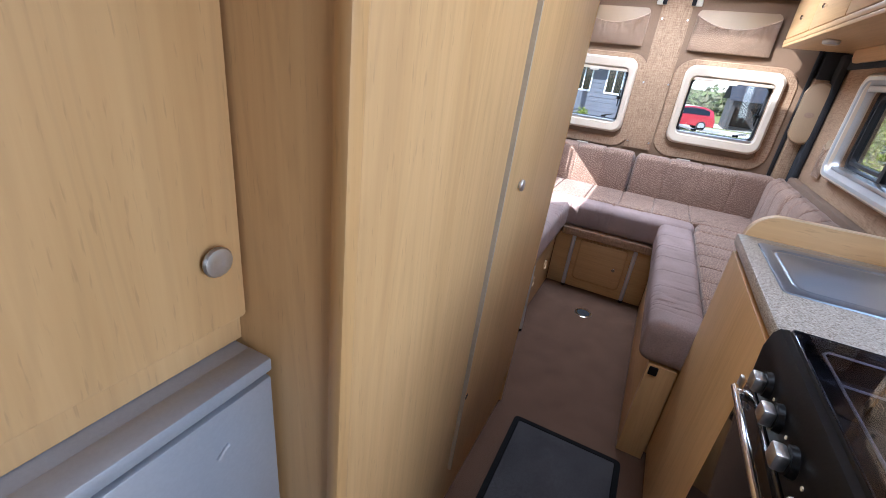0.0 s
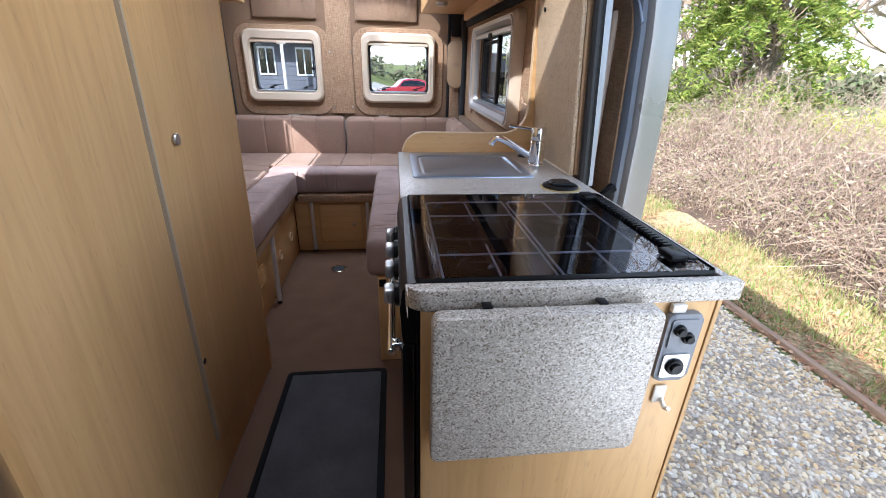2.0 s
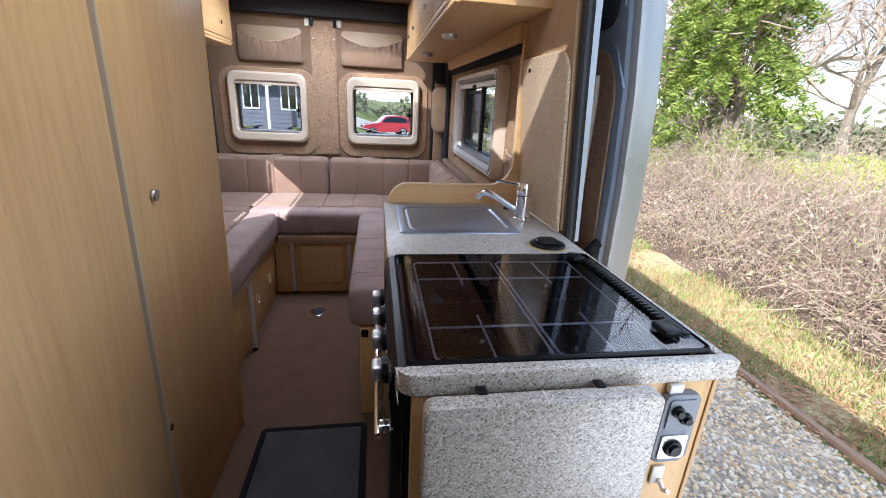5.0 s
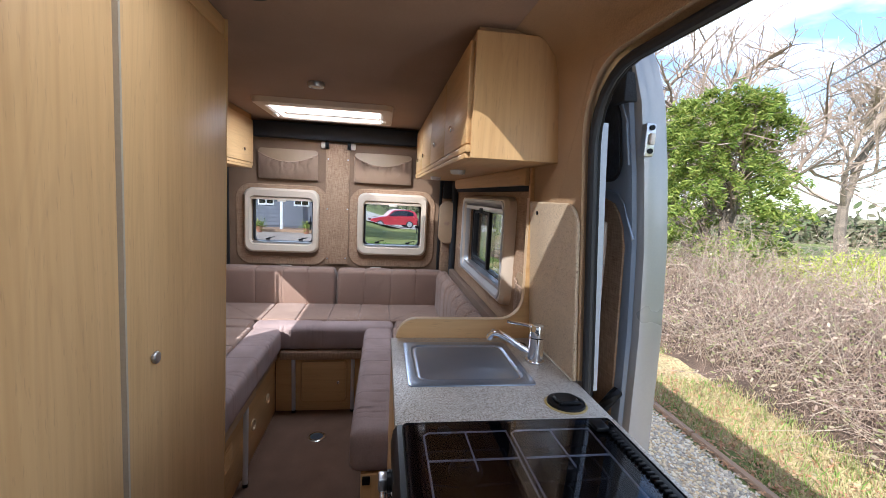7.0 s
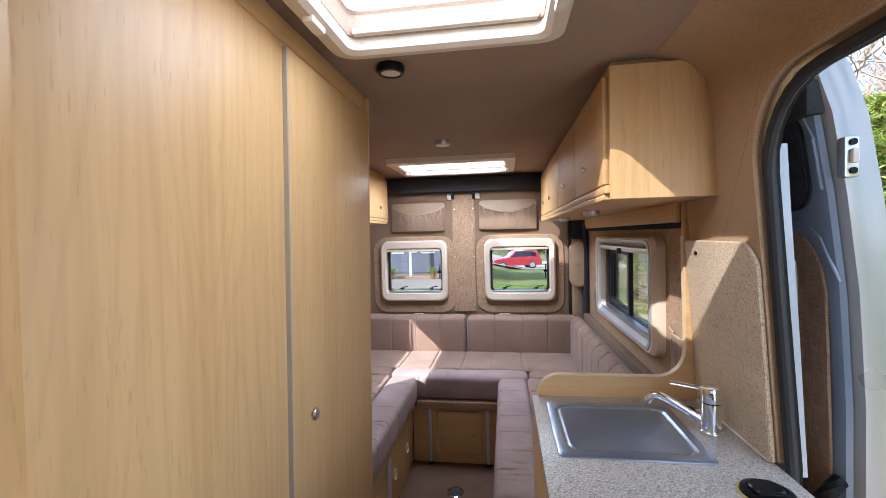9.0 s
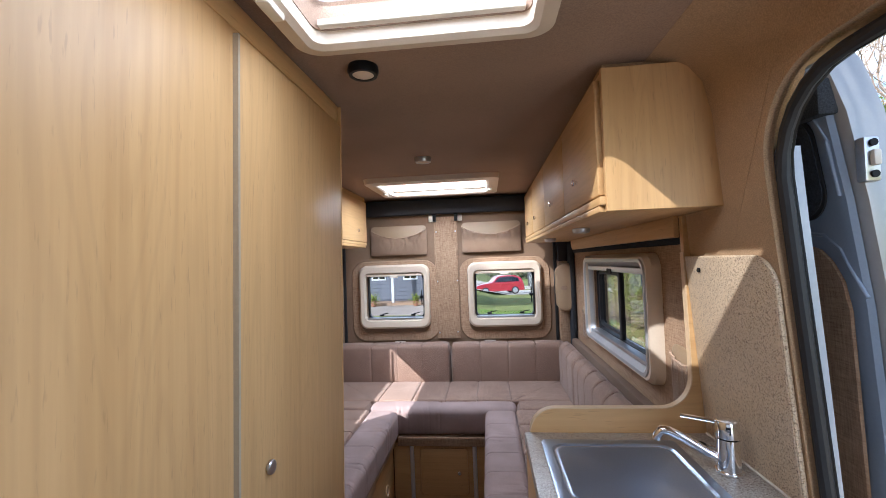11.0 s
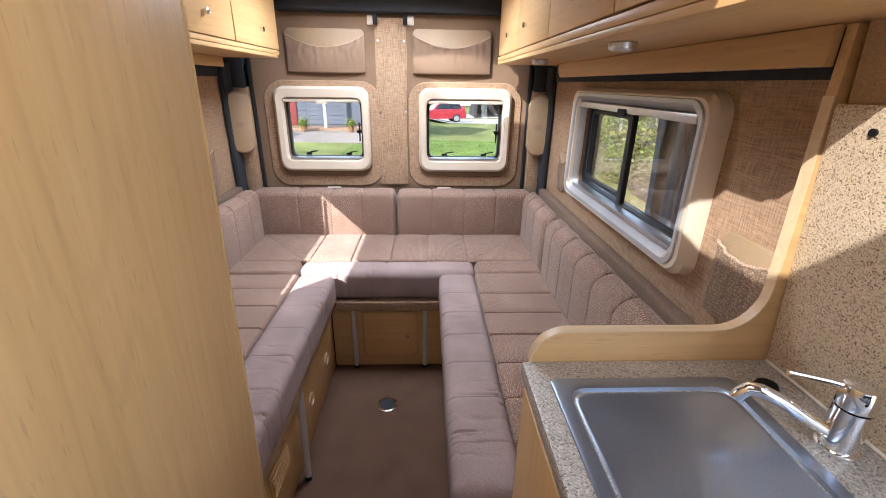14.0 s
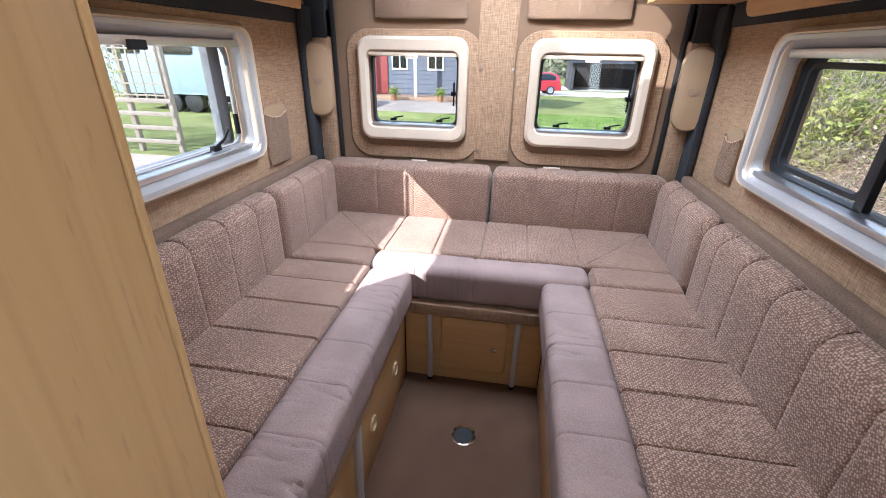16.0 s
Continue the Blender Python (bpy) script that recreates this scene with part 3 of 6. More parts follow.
def tumble(bm):
    """The upper side of the van leans in from worktop height up."""
    for v in bm.verts:
        v.co.x -= 0.07 * max(0.0, v.co.z - 0.90)
    return bm


post = [(-1.898, 0.905), (-1.898, ZC - 0.002), (-2.70, ZC - 0.002), (-2.70, DOOR_Z + 0.002)]
post += [(-2.415 + 0.17 * math.sin(radians(a)), DOOR_Z - 0.17 + 0.17 * math.cos(radians(a))) for a in range(0, 91, 10)] + [(-2.252, 1.3), (-2.256, 0.905)]
setting("door_pillar_lining", tumble(slab(post, 0, 0.893, 0.912)), LINING, "tan carpet lining of the door pillar", "wall")
side_of = ((1.40, 0.0), (1.72, 0.0), (1.80, 0.012), (1.84, 0.04), (1.86, 0.075), (1.8745, 0.12))
lining = []
for y in (-1.90, -2.10, -2.30, -2.60, -3.38):
    row = [(0.8925 - 0.07 * (z - 0.9) - d, y, z) for z, d in side_of if z > DOOR_Z or y > -2.2]
    if y < -2.2:
        row = [(0.8925 - 0.07 * (z - 0.9) - 0.0005, y, z) for z in (DOOR_Z + 0.004, DOOR_Z + 0.03)] + row
    row += [(0.895, y, ZC - 0.0005), (0.895, y, row[0][2])]
    lining.append(row)
setting("roof_edge_lining", loft(lining), LINING, "tan carpeted curve between side lining and roof", "wall", 80)
RW_L = (-0.40, 1.147, 0.44, 0.34, 0.035)
RW_R = (0.418, 1.147, 0.44, 0.34, 0.035)
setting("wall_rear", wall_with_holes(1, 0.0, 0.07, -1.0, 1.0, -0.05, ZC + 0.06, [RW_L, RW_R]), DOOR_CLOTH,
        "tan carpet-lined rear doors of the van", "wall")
setting("wall_front", wall_with_holes(1, YF - 0.08, YF, -1.0, 1.0, -0.05, ZC + 0.06, [(0, 1.35, 1.6, 0.8, 0.08)]), GREY_TRIM,
        "dark cab front below and beside the windscreen", "wall")
setting("windscreen", B(-0.82, 0.82, YF - 0.06, YF - 0.05, 0.93, 1.77), DIFFUSER, "white blind drawn over the windscreen", "window")
# outer skin and black shut line round the rear doors
setting("trim_rear_beam", B(-0.60, 0.60, -0.075, -0.004, 1.748, 1.862, 0.02), GREY_TRIM, "charcoal roller beam above the rear doors", "trim")
for sx in (-1, 1):
    setting("trim_corner", B(min(sx * 0.775, sx * 0.795), max(sx * 0.775, sx * 0.795), -0.02, -0.002, 0.5, 1.75, 0.004), RUBBER,
            "black rubber seal beside the rear doors", "trim")
    setting("trim_pillar", B(min(sx * 0.798, sx * 0.898), max(sx * 0.798, sx * 0.898), -0.06, -0.003, 0.5, 1.5, 0.01), WEAVE,
            "brown cloth-covered rear pillar", "trim")
    setting("trim_upper", B(min(sx * 0.798, sx * 0.896), max(sx * 0.798, sx * 0.896), -0.064, -0.003, 1.37, ZC - 0.005, 0.006), GREY_TRIM,
            "charcoal carpet above the rear pillar", "trim")
    setting("trim_side", B(min(sx * 0.862, sx * 0.897), max(sx * 0.862, sx * 0.897), -0.165, -0.066, 0.5, 1.5, 0.012), GREY_TRIM,
            "charcoal carpet strip in the rear corner", "trim")
    setting("trim_window_top", B(min(sx * 0.884, sx * 0.8985), max(sx * 0.884, sx * 0.8985), -1.864 if sx > 0 else -1.912, -0.168, 1.425, 1.56, 0.004), GREY_TRIM,
            "charcoal carpet strip under the locker", "trim")
    # cloth ledge behind the backrests
    setting("trim_ledge", B(min(sx * 0.852, sx * 0.897), max(sx * 0.852, sx * 0.897), -1.885 if sx > 0 else -1.912, -0.168, 0.56, 0.845, 0.012), LEDGE_CLOTH,
            "brown carpeted ledge below the side window", "trim")
# inner facing of the rear doors: recessed cloth panels round each window, shut line in the middle
for cx, _, w, h, r in (RW_L, RW_R):
    setting("trim_door_panel", ring_frame(1, (cx, 1.115), [(0.66, 0.60, 0.11, 0.0), (0.65, 0.59, 0.105, -0.008), (0.54, 0.48, 0.06, -0.008), (0.53, 0.47, 0.06, 0.0)]),
            WEAVE, "brown cloth panel round the rear window", "trim")

# ---- skylights ----


MILKY = milky("clouded_acrylic", 0.72)


def skylight(cx, cy, w, h, rim):
    s = thing("skylight", "cream framed roof skylight with a clouded pane", "skylight", (cx, cy, ZC - 0.03), "roof skylights")
    part("frame", ring_frame(2, (cx, cy), [(w + 2 * rim, h + 2 * rim, 0.05, ZC), (w + 2 * rim - 0.01, h + 2 * rim - 0.01, 0.05, ZC - 0.028),
         (w + 0.03, h + 0.03, 0.03, ZC - 0.034), (w + 0.004, h + 0.004, 0.025, ZC - 0.026), (w, h, 0.025, ZC + 0.055)]), CREAM, s)
    part("pane", B(cx - w / 2 - 0.01, cx + w / 2 + 0.01, cy - h / 2 - 0.01, cy + h / 2 + 0.01, ZC + 0.062, ZC + 0.066), MILKY, s, "clouded acrylic pane")
    part("handle_bar", B(cx - w / 2 + 0.01, cx + w / 2 - 0.01, cy + h / 2 - 0.022, cy + h / 2 - 0.004, ZC + 0.0, ZC + 0.014, 0.003), WHITE_EDGE, s, "pale blind handle bar")
    for sx in (-1, 1):
        part("catch", B(cx + sx * (w / 2 + 0.022) - 0.012, cx + sx * (w / 2 + 0.022) + 0.012, cy + 0.05, cy + 0.11, ZC - 0.044, ZC - 0.030, 0.004), WHITE_EDGE, s)
    return s


skylight(SKY_F[0], SKY_F[1], SKY_F[2], SKY_F[3], 0.05)
skylight(SKY_R[0], SKY_R[1], SKY_R[2], SKY_R[3], 0.075)


def ceiling_lamp(x, y, ring_mat, label):
    s = thing("ceiling_light", label, "light", (x, y, ZC), "round ceiling lights")
    part("rim", loft([place(outline(2 * r, 2 * r, r * 0.999, 6), 2, (x, y), z) for r, z in ((0.036, ZC), (0.038, ZC - 0.012), (0.034, ZC - 0.022), (0.026, ZC - 0.022))], True, False), ring_mat, s)
    part("lens", loft([place(outline(2 * r, 2 * r, r * 0.999, 6), 2, (x, y), z) for r, z in ((0.027, ZC - 0.012), (0.026, ZC - 0.020), (0.012, ZC - 0.024))]), CREAM, s, "frosted lens")


ceiling_lamp(0.018, -2.15, BLACK, "black rimmed round ceiling light, switched off")
ceiling_lamp(0.025, -1.235, ALU, "silver rimmed round ceiling light, switched off")

# ---- rear windows ----


def latch(parent, x, y, z, sx=1, upright=False):
    bm = B(x - 0.016, x + 0.016, y - 0.014, y, z - 0.006, z + 0.008, 0.003)
    if upright:
        B(x - 0.004, x + 0.004, y - 0.018, y - 0.008, z - 0.06, z + 0.05, 0.002, 1, bm)
        B(x - 0.014, x + 0.012, y - 0.026, y - 0.010, z - 0.012, z + 0.006, 0.003, 1, bm)
    else:
        bar([(x, y - 0.012, z + 0.004), (x + 0.01 * sx, y - 0.022, z + 0.012), (x + 0.055 * sx, y - 0.026, z + 0.020)], 0.0035, 6, bm)
    part("latch", bm, BLACK, parent, "black plastic window latch")


for idx, (cx, cz, w, h, r) in enumerate((RW_L, RW_R)):
    wdw = thing("window", "cream framed rear door window with black latches", "window", (cx, 0.0, cz), "rear door windows")
    part("window_frame", ring_frame(1, (cx, cz), [(0.535, 0.475, 0.06, -0.006), (0.53, 0.47, 0.06, -0.034), (0.505, 0.445, 0.055, -0.046),
         (0.455, 0.36, 0.04, -0.040), (0.442, 0.342, 0.035, -0.02), (0.44, 0.34, 0.035, 0.066)]), CREAM, wdw)
    part("gasket", ring_frame(1, (cx, cz), [(0.441, 0.341, 0.035, 0.045), (0.438, 0.338, 0.035, 0.03), (0.415, 0.315, 0.03, 0.03), (0.412, 0.312, 0.03, 0.055)]), RUBBER, wdw, "black rubber gasket")
    p = part("pane", B(cx - 0.214, cx + 0.214, 0.050, 0.056, cz - 0.164, cz + 0.164), PANE, wdw, "clear acrylic pane")
    p.visible_shadow = False
    part("blind_rail", B(cx - 0.215, cx + 0.215, -0.030, -0.012, cz + 0.152, cz + 0.170, 0.004), CREAM, wdw)
    part("blind_tab", B(cx - 0.03, cx + 0.03, -0.038, -0.028, cz + 0.142, cz + 0.160, 0.003), WHITE_EDGE, wdw)
    part("sill_rail", B(cx - 0.212, cx + 0.212, -0.025, 0.03, cz - 0.172, cz - 0.158, 0.003), ALU, wdw, "aluminium bottom rail")
    latch(wdw, cx - 0.115, 0.047, cz - 0.146)
    latch(wdw, cx + 0.125, 0.047, cz - 0.146)
    latch(wdw, cx + 0.196, 0.047, cz - 0.01, upright=True)

# strap panel between the rear doors
strap = thing("door_cover_strip", "tan cloth cover strip with press studs over the rear door join", "cover strip", (0.0, -0.01, 0.84))
rings = []
for i in range(31):
    z = 0.83 + i * 0.9 / 30
    a, b = -0.088 + 0.006 * noise.noise(Vector((z * 3, 1, 0))), 0.082 + 0.006 * noise.noise(Vector((z * 3, 7, 0)))
    ring = []
    for k in range(13):
        x = a + (b - a) * k / 12
        ring.append((x, -0.010 - 0.004 * noise.noise(Vector((x * 18, z * 9, 3))) - 0.004 * math.sin(math.pi * k / 12), z))
    ring += [(p[0], -0.0015, z) for p in ring[::-1]]
    rings.append(ring)
part("cloth", loft(rings), WEAVE, strap)
for x, z in ((-0.072, 1.62), (0.072, 1.62), (-0.074, 1.25), (0.075, 1.253), (-0.07, 0.871), (0.066, 0.876)):
    part("stud", cyl((x, -0.012, z), (x, -0.019, z), 0.006, 12, 0.0045), ALU, strap, "metal press stud")
for sx in (-1, 1):
    hg = thing("door_bolt_plate", "white metal bolt plate with black lever", "door bolt", (sx * 0.10, 0, 1.71), "rear door bolts")
    part("plate", B(sx * 0.102 - 0.024, sx * 0.102 + 0.024, -0.014, -0.002, 1.695, 1.745, 0.008), WHITE_EDGE, hg)
    part("lever", B(sx * 0.080 - 0.012, sx * 0.080 + 0.012, -0.045, -0.014, 1.695, 1.775, 0.004), BLACK, hg, "black plastic lever")
    part("hook", bar(arc((sx * 0.06, -0.02, 1.765), (sx * 0.105, -0.03, 1.765), (sx * 0.085, -0.035, 1.745)), 0.006), BLACK, hg)


def pocket(axis, sgn, depth, u0, u1, z0, z1, sag, label, band=0.03):
    """A flat backing with a gathered elastic net pocket on it."""
    mid = (u0 + u1) / 2
    at = (mid, depth, z0) if axis == 1 else (depth, mid, z0)
    t = thing("storage_pocket", label, "pocket", at, "gathered storage pockets")
    part("backing", slab(outline(u1 - u0, z1 - z0, 0.03, 5), axis, depth, depth + sgn * 0.008, (mid, (z0 + z1) / 2), 0.002), TAN_PAD, t, "smooth tan backing")
    rings = []
    nu, nv = 81, 13
    for j in range(nv):
        f = j / (nv - 1)
        row = []
        for i in range(nu):
            g = i / (nu - 1)
            u = u0 + (u1 - u0) * g
            top = z1 - band - sag * (1 - (2 * g - 1) ** 2)
            z = z0 + 0.004 + (top - z0 - 0.004) * f
            gather = (0.0016 if axis == 1 else 0.0012) * (f ** 1.5 * 2.2 + 0.1) * math.sin(g * (u1 - u0) * 120 + 5 * noise.noise(Vector((g * 7, f * 3, u0))))
            out = 0.010 + (0.026 if axis == 1 else 0.010) * math.sin(math.pi * min(1, g * 1.0)) ** 0.6 * (0.45 + 0.55 * math.sin(math.pi * (0.15 + 0.7 * f))) + gather
            out = max(0.009, out)
            row.append((u, depth + sgn * out, z) if axis == 1 else (depth + sgn * out, u, z))
        rings.append(row)
    bm = loft(rings, False, False)
    bmesh.ops.solidify(bm, geom=bm.faces[:], thickness=0.003)
    bag = part("bag", bm, POCKET_CLOTH, t, "gathered brown tweed bag", 60)
    hem = bar([p for p in rings[-1]][::2], 0.004, 6)
    part("elastic_hem", hem, POCKET_CLOTH, bag)


pocket(1, -1, -0.009, -0.57, -0.145, 1.455, 1.675, 0.065, "wide gathered pocket above the rear window")
pocket(1, -1, -0.009, 0.118, 0.55, 1.455, 1.68, 0.065, "wide gathered pocket above the rear window")
pocket(0, -1, 0.899, -1.835, -1.665, 0.895, 1.105, 0.022, "gathered cloth pocket on the side wall")
pocket(0, -1, 0.899, -0.50, -0.37, 0.90, 1.09, 0.02, "narrow gathered cloth pocket on the side wall")
pocket(0, 1, -0.899, -0.53, -0.355, 0.87, 1.11, 0.02, "narrow gathered cloth pocket on the side wall")

for sx in (-1, 1):
    pad = thing("pillar_pad", "tan padded oval cover on the rear pillar", "pad", (sx * 0.84, -0.1, 1.02), "rear pillar pads")
    bm = loft([place(outline(0.140 * k, 0.335 * k2, min(0.069 * k, 0.066), 8), 1, (0, 0), d) for k, k2, d in
               ((0.96, 0.98, 0.03), (1.0, 1.0, 0.0), (0.97, 0.985, -0.02), (0.85, 0.94, -0.034), (0.55, 0.80, -0.040))])
    bm.transform(Matrix.Translation((sx * 0.838, -0.105, 1.19)) @ Matrix.Rotation(radians(-sx * 22), 4, "Z"))
    part("cover", bm, TAN_PAD, pad)
    lg = loft([place(outline(0.042 * k, 0.028 * k, 0.0139 * k, 8), 1, (0, 0), d) for k, d in ((1.0, -0.0405), (1.0, -0.043), (0.8, -0.044))])
    lg.transform(Matrix.Translation((sx * 0.838, -0.105, 1.185)) @ Matrix.Rotation(radians(-sx * 22), 4, "Z"))
    part("badge", lg, HEADLINING, pad, "small pale oval badge")

# ---- side windows ----


CHANNEL = surface("grey_channel_aluminium", (0.50, 0.50, 0.51), 0.4, 0.5, 0.06, 6, 150, 0.05, 0.02)
GASKET = surface("grey_gasket", (0.20, 0.20, 0.21), 0.5, 0, 0.08, 8, 120, 0.05, 0.02)


def side_window(sgn, sliding):
    x = sgn * XW
    cy, cz, ow = (WIN_R if sgn > 0 else WIN)[:3]
    hw = ow / 2
    t = thing("window", "cream framed side window of the van", "window", (x, cy, cz), "side windows")
    part("window_frame", ring_frame(0, (cy, cz), [(ow + 0.165, 0.475, 0.06, x), (ow + 0.16, 0.47, 0.06, x - sgn * 0.03), (ow + 0.135, 0.445, 0.055, x - sgn * 0.046),
         (ow + 0.04, 0.40, 0.05, x - sgn * 0.040), (ow + 0.002, 0.362, 0.05, x - sgn * 0.01), (ow, 0.36, 0.05, x + sgn * (0.066 if sliding else 0.012))]), CREAM, t)
    part("inner_channel", ring_frame(0, (cy, cz), [(ow + 0.096, 0.436, 0.054, x - sgn * 0.0440), (ow + 0.092, 0.432, 0.054, x - sgn * 0.0490), (ow + 0.062, 0.408, 0.05, x - sgn * 0.0470), (ow + 0.056, 0.402, 0.05, x - sgn * 0.0425),
         (ow + 0.012, 0.368, 0.05, x - sgn * 0.022), (ow - 0.001, 0.359, 0.05, x - sgn * 0.006)]), CHANNEL, t, "grey aluminium blind channel")
    part("gasket", ring_frame(0, (cy, cz), [(ow - 0.002, 0.358, 0.05, x + sgn * 0.018), (ow - 0.005, 0.355, 0.05, x + sgn * 0.012), (ow - 0.032, 0.328, 0.045, x + sgn * 0.012),
         (ow - 0.035, 0.325, 0.045, x + sgn * (0.05 if sliding else 0.02))]), RUBBER if sliding else GASKET, t, "dark rubber gasket")
    p = part("pane", B(min(x + sgn * 0.034, x + sgn * 0.038), max(x + sgn * 0.034, x + sgn * 0.038), cy - hw + 0.02, cy + hw - 0.02, cz - 0.16, cz + 0.16), PANE, t, "clear pane")
    p.visible_shadow = False
    part("blind_rail", B(min(x - sgn * 0.034, x - sgn * 0.010), max(x - sgn * 0.034, x - sgn * 0.010), cy - hw, cy + hw, cz + 0.158, cz + 0.182, 0.004), ALU, t, "aluminium blind rail")
    part("blind_tab", B(min(x - sgn * 0.04, x - sgn * 0.030), max(x - sgn * 0.04, x - sgn * 0.030), cy - 0.03, cy + 0.03, cz + 0.148, cz + 0.172, 0.003), GREY_TRIM, t)
    part("sill_rail", B(min(x - sgn * 0.030, x + sgn * 0.03), max(x - sgn * 0.030, x + sgn * 0.03), cy - hw + 0.005, cy + hw - 0.005, cz - 0.185, cz - 0.168, 0.003), ALU, t, "aluminium bottom rail")
    if sliding:
        part("mullion", B(x + 0.012, x + 0.033, cy + 0.008, cy + 0.040, cz - 0.17, cz + 0.17, 0.003), RUBBER, t, "black centre bar")
        part("slider_frame", ring_frame(0, (cy + 0.21, cz), [(0.37, 0.30, 0.03, x + 0.024), (0.365, 0.296, 0.03, x + 0.014), (0.34, 0.27, 0.025, x + 0.014), (0.335, 0.265, 0.025, x + 0.03)]), RUBBER, t)
    else:
        part("outer_frame", ring_frame(0, (-1.12, 1.178), [(ow + 0.05, 0.42, 0.06, x - 0.048), (ow + 0.05, 0.42, 0.06, x - 0.074), (0.79, 0.355, 0.03, x - 0.074), (0.79, 0.355, 0.03, x - 0.060), (0.80, 0.365, 0.03, x - 0.048), (ow + 0.04, 0.41, 0.06, x - 0.047)]), GASKET, t, "grey outer pane seal")
        part("stay", cyl((x + 0.0, cy + 0.397, cz - 0.12), (x + 0.0, cy + 0.397, cz + 0.10), 0.007, 12), ALU, t, "metal window stay")
        part("stay_sleeve", cyl((x + 0.0, cy + 0.397, cz - 0.13), (x + 0.0, cy + 0.397, cz - 0.06), 0.009, 12), BLACK, t)
        bm = B(x - 0.004, x + 0.016, cy + 0.23, cy + 0.27, cz - 0.165, cz - 0.145, 0.004)
        bar([(x + 0.01, cy + 0.25, cz - 0.15), (x + 0.025, cy + 0.275, cz - 0.13), (x + 0.03, cy + 0.30, cz - 0.10)], 0.005, 6, bm)
        part("latch", bm, BLACK, t, "black plastic window latch")


side_window(1, True)
side_window(-1, False)

# ---- left side: wardrobe, cupboard, fridge ----
wardrobe = thing("wardrobe", "tall pale oak wardrobe with one narrow door", "wardrobe", (-0.5, -2.44, 0.0))
part("carcass", lean(B(-0.860, -0.147, -2.945, -1.917, 0.0, ZC - 0.003, 0.002)), WOOD_Z, wardrobe)
wdoor = part("door", lean(B(-0.1465, -0.138, -2.437, -1.922, 0.164, 1.812, 0.002)), WOOD_Z, wardrobe)
part("edge_strip", lean(B(-0.147, -0.1370, -2.4435, -2.4372, 0.164, 1.812)), EDGE_STRIP, wdoor, "pale greyish edge strip")
knob(wdoor, (-0.139, -2.346, 1.014), 0, 0.014, 0.013, 1, ALU)
part("lock", cyl((-0.157, -2.425, 0.436), (-0.149, -2.425, 0.436), 0.009, 14), BLACK, wdoor, "black lock barrel")
part("corner_trim", lean(B(-0.166, -0.145, -2.951, -2.925, 0.0, ZC - 0.004, 0.004)), WOOD_TRIM, wardrobe)
part("rear_trim", lean(B(-0.160, -0.1375, -1.9205, -1.914, 0.0, ZC - 0.004, 0.002)), WOOD_Z, wardrobe)
part("top_batten", lean(B(-0.152, -0.143, -2.92, -1.945, 1.822, ZC - 0.005, 0.003)), WOOD_Y, wardrobe)

cupboard = thing("fridge_cupboard", "pale oak cupboard with one door above a silver fridge", "cupboard", (-0.6, -3.2, 0.87))
part("body", lean(B(-0.860, -0.325, -3.60, -2.946, 0.872, ZC - 0.004)), WOOD_Z, cupboard)
cd = part("door", lean(B(-0.3245, -0.305, -3.58, -2.9485, 0.918, 1.80, 0.006)), WOOD_Z, cupboard)
knob(cd, (-0.305, -2.988, 1.016), 0, 0.019, 0.012, 1, ALU)
fridge = thing("fridge", "silver grey fridge with a small dent in its door", "fridge", (-0.6, -3.2, 0.0))
part("cabinet", B(-0.895, -0.300, -3.60, -2.953, 0.0, 0.870, 0.003), SILVER_FRIDGE, fridge)
part("ledge", B(-0.304, -0.262, -3.60, -2.953, 0.850, 0.871, 0.003), SILVER_FRIDGE, fridge)
bm = B(-0.300, -0.262, -3.59, -2.955, 0.06, 0.842, 0.004)
fd = part("door", bm, SILVER_FRIDGE, fridge)
part("dent", bar([(-0.2615, -3.045, 0.772), (-0.2622, -3.035, 0.781), (-0.2615, -3.028, 0.784)], 0.0035, 6), SILVER_FRIDGE, fd)
part("handle", B(-0.2615, -0.252, -3.30, -3.17, 0.73, 0.80, 0.006), ALU, fd, "metal handle plate")

# ---- overhead lockers ----
lr = thing("overhead_locker", "pale oak overhead locker with four lift-up doors", "locker", (0.74, -1.1, 1.505), "overhead lockers")
part("end_panel", slab([(0.588, 1.505), (0.856, 1.505), (0.834, 1.836), (0.812, 1.852), (0.588, 1.852)], 1, -2.092, -2.074, (0, 0), 0.0015), WOOD_Z, lr, "", 12)
part("body", B(0.594, 0.8925, -2.073, -0.14, 1.521, 1.852), WOOD_Y, lr)
part("base", B(0.574, 0.8925, -2.073, -0.14, 1.505, 1.520, 0.002), WOOD_Y, lr)
part("front_rail", B(0.572, 0.592, -2.088, -0.14, 1.5205, 1.542, 0.004), WOOD_Y, lr)
edges = (-2.072, -1.62, -1.118, -0.62, -0.145)
for (a, b), ky in zip(zip(edges, edges[1:]), (-1.845, -1.37, -0.80, -0.43)):
    d = part("door", B(0.574, 0.592, a + 0.002, b - 0.002, 1.546, 1.832, 0.005), WOOD_Y, lr)
    knob(d, (0.574, ky, 1.618), 0, 0.011, 0.016, -1)
part("top_filler", B(0.600, 0.8925, -2.06, -0.14, 1.853, ZC - 0.002), LINING, lr, "tan carpeted filler")
part("pelmet", slab([(-1.864, 1.5045), (-1.864, 1.443), (-0.43, 1.443)] + [(-0.43 + 0.05 * math.sin(radians(a)), 1.493 - 0.05 * math.cos(radians(a))) for a in range(10, 91, 10)] + [(-0.38, 1.5045)], 0, 0.832, 0.848, (0, 0), 0.003), WOOD_Y, lr)
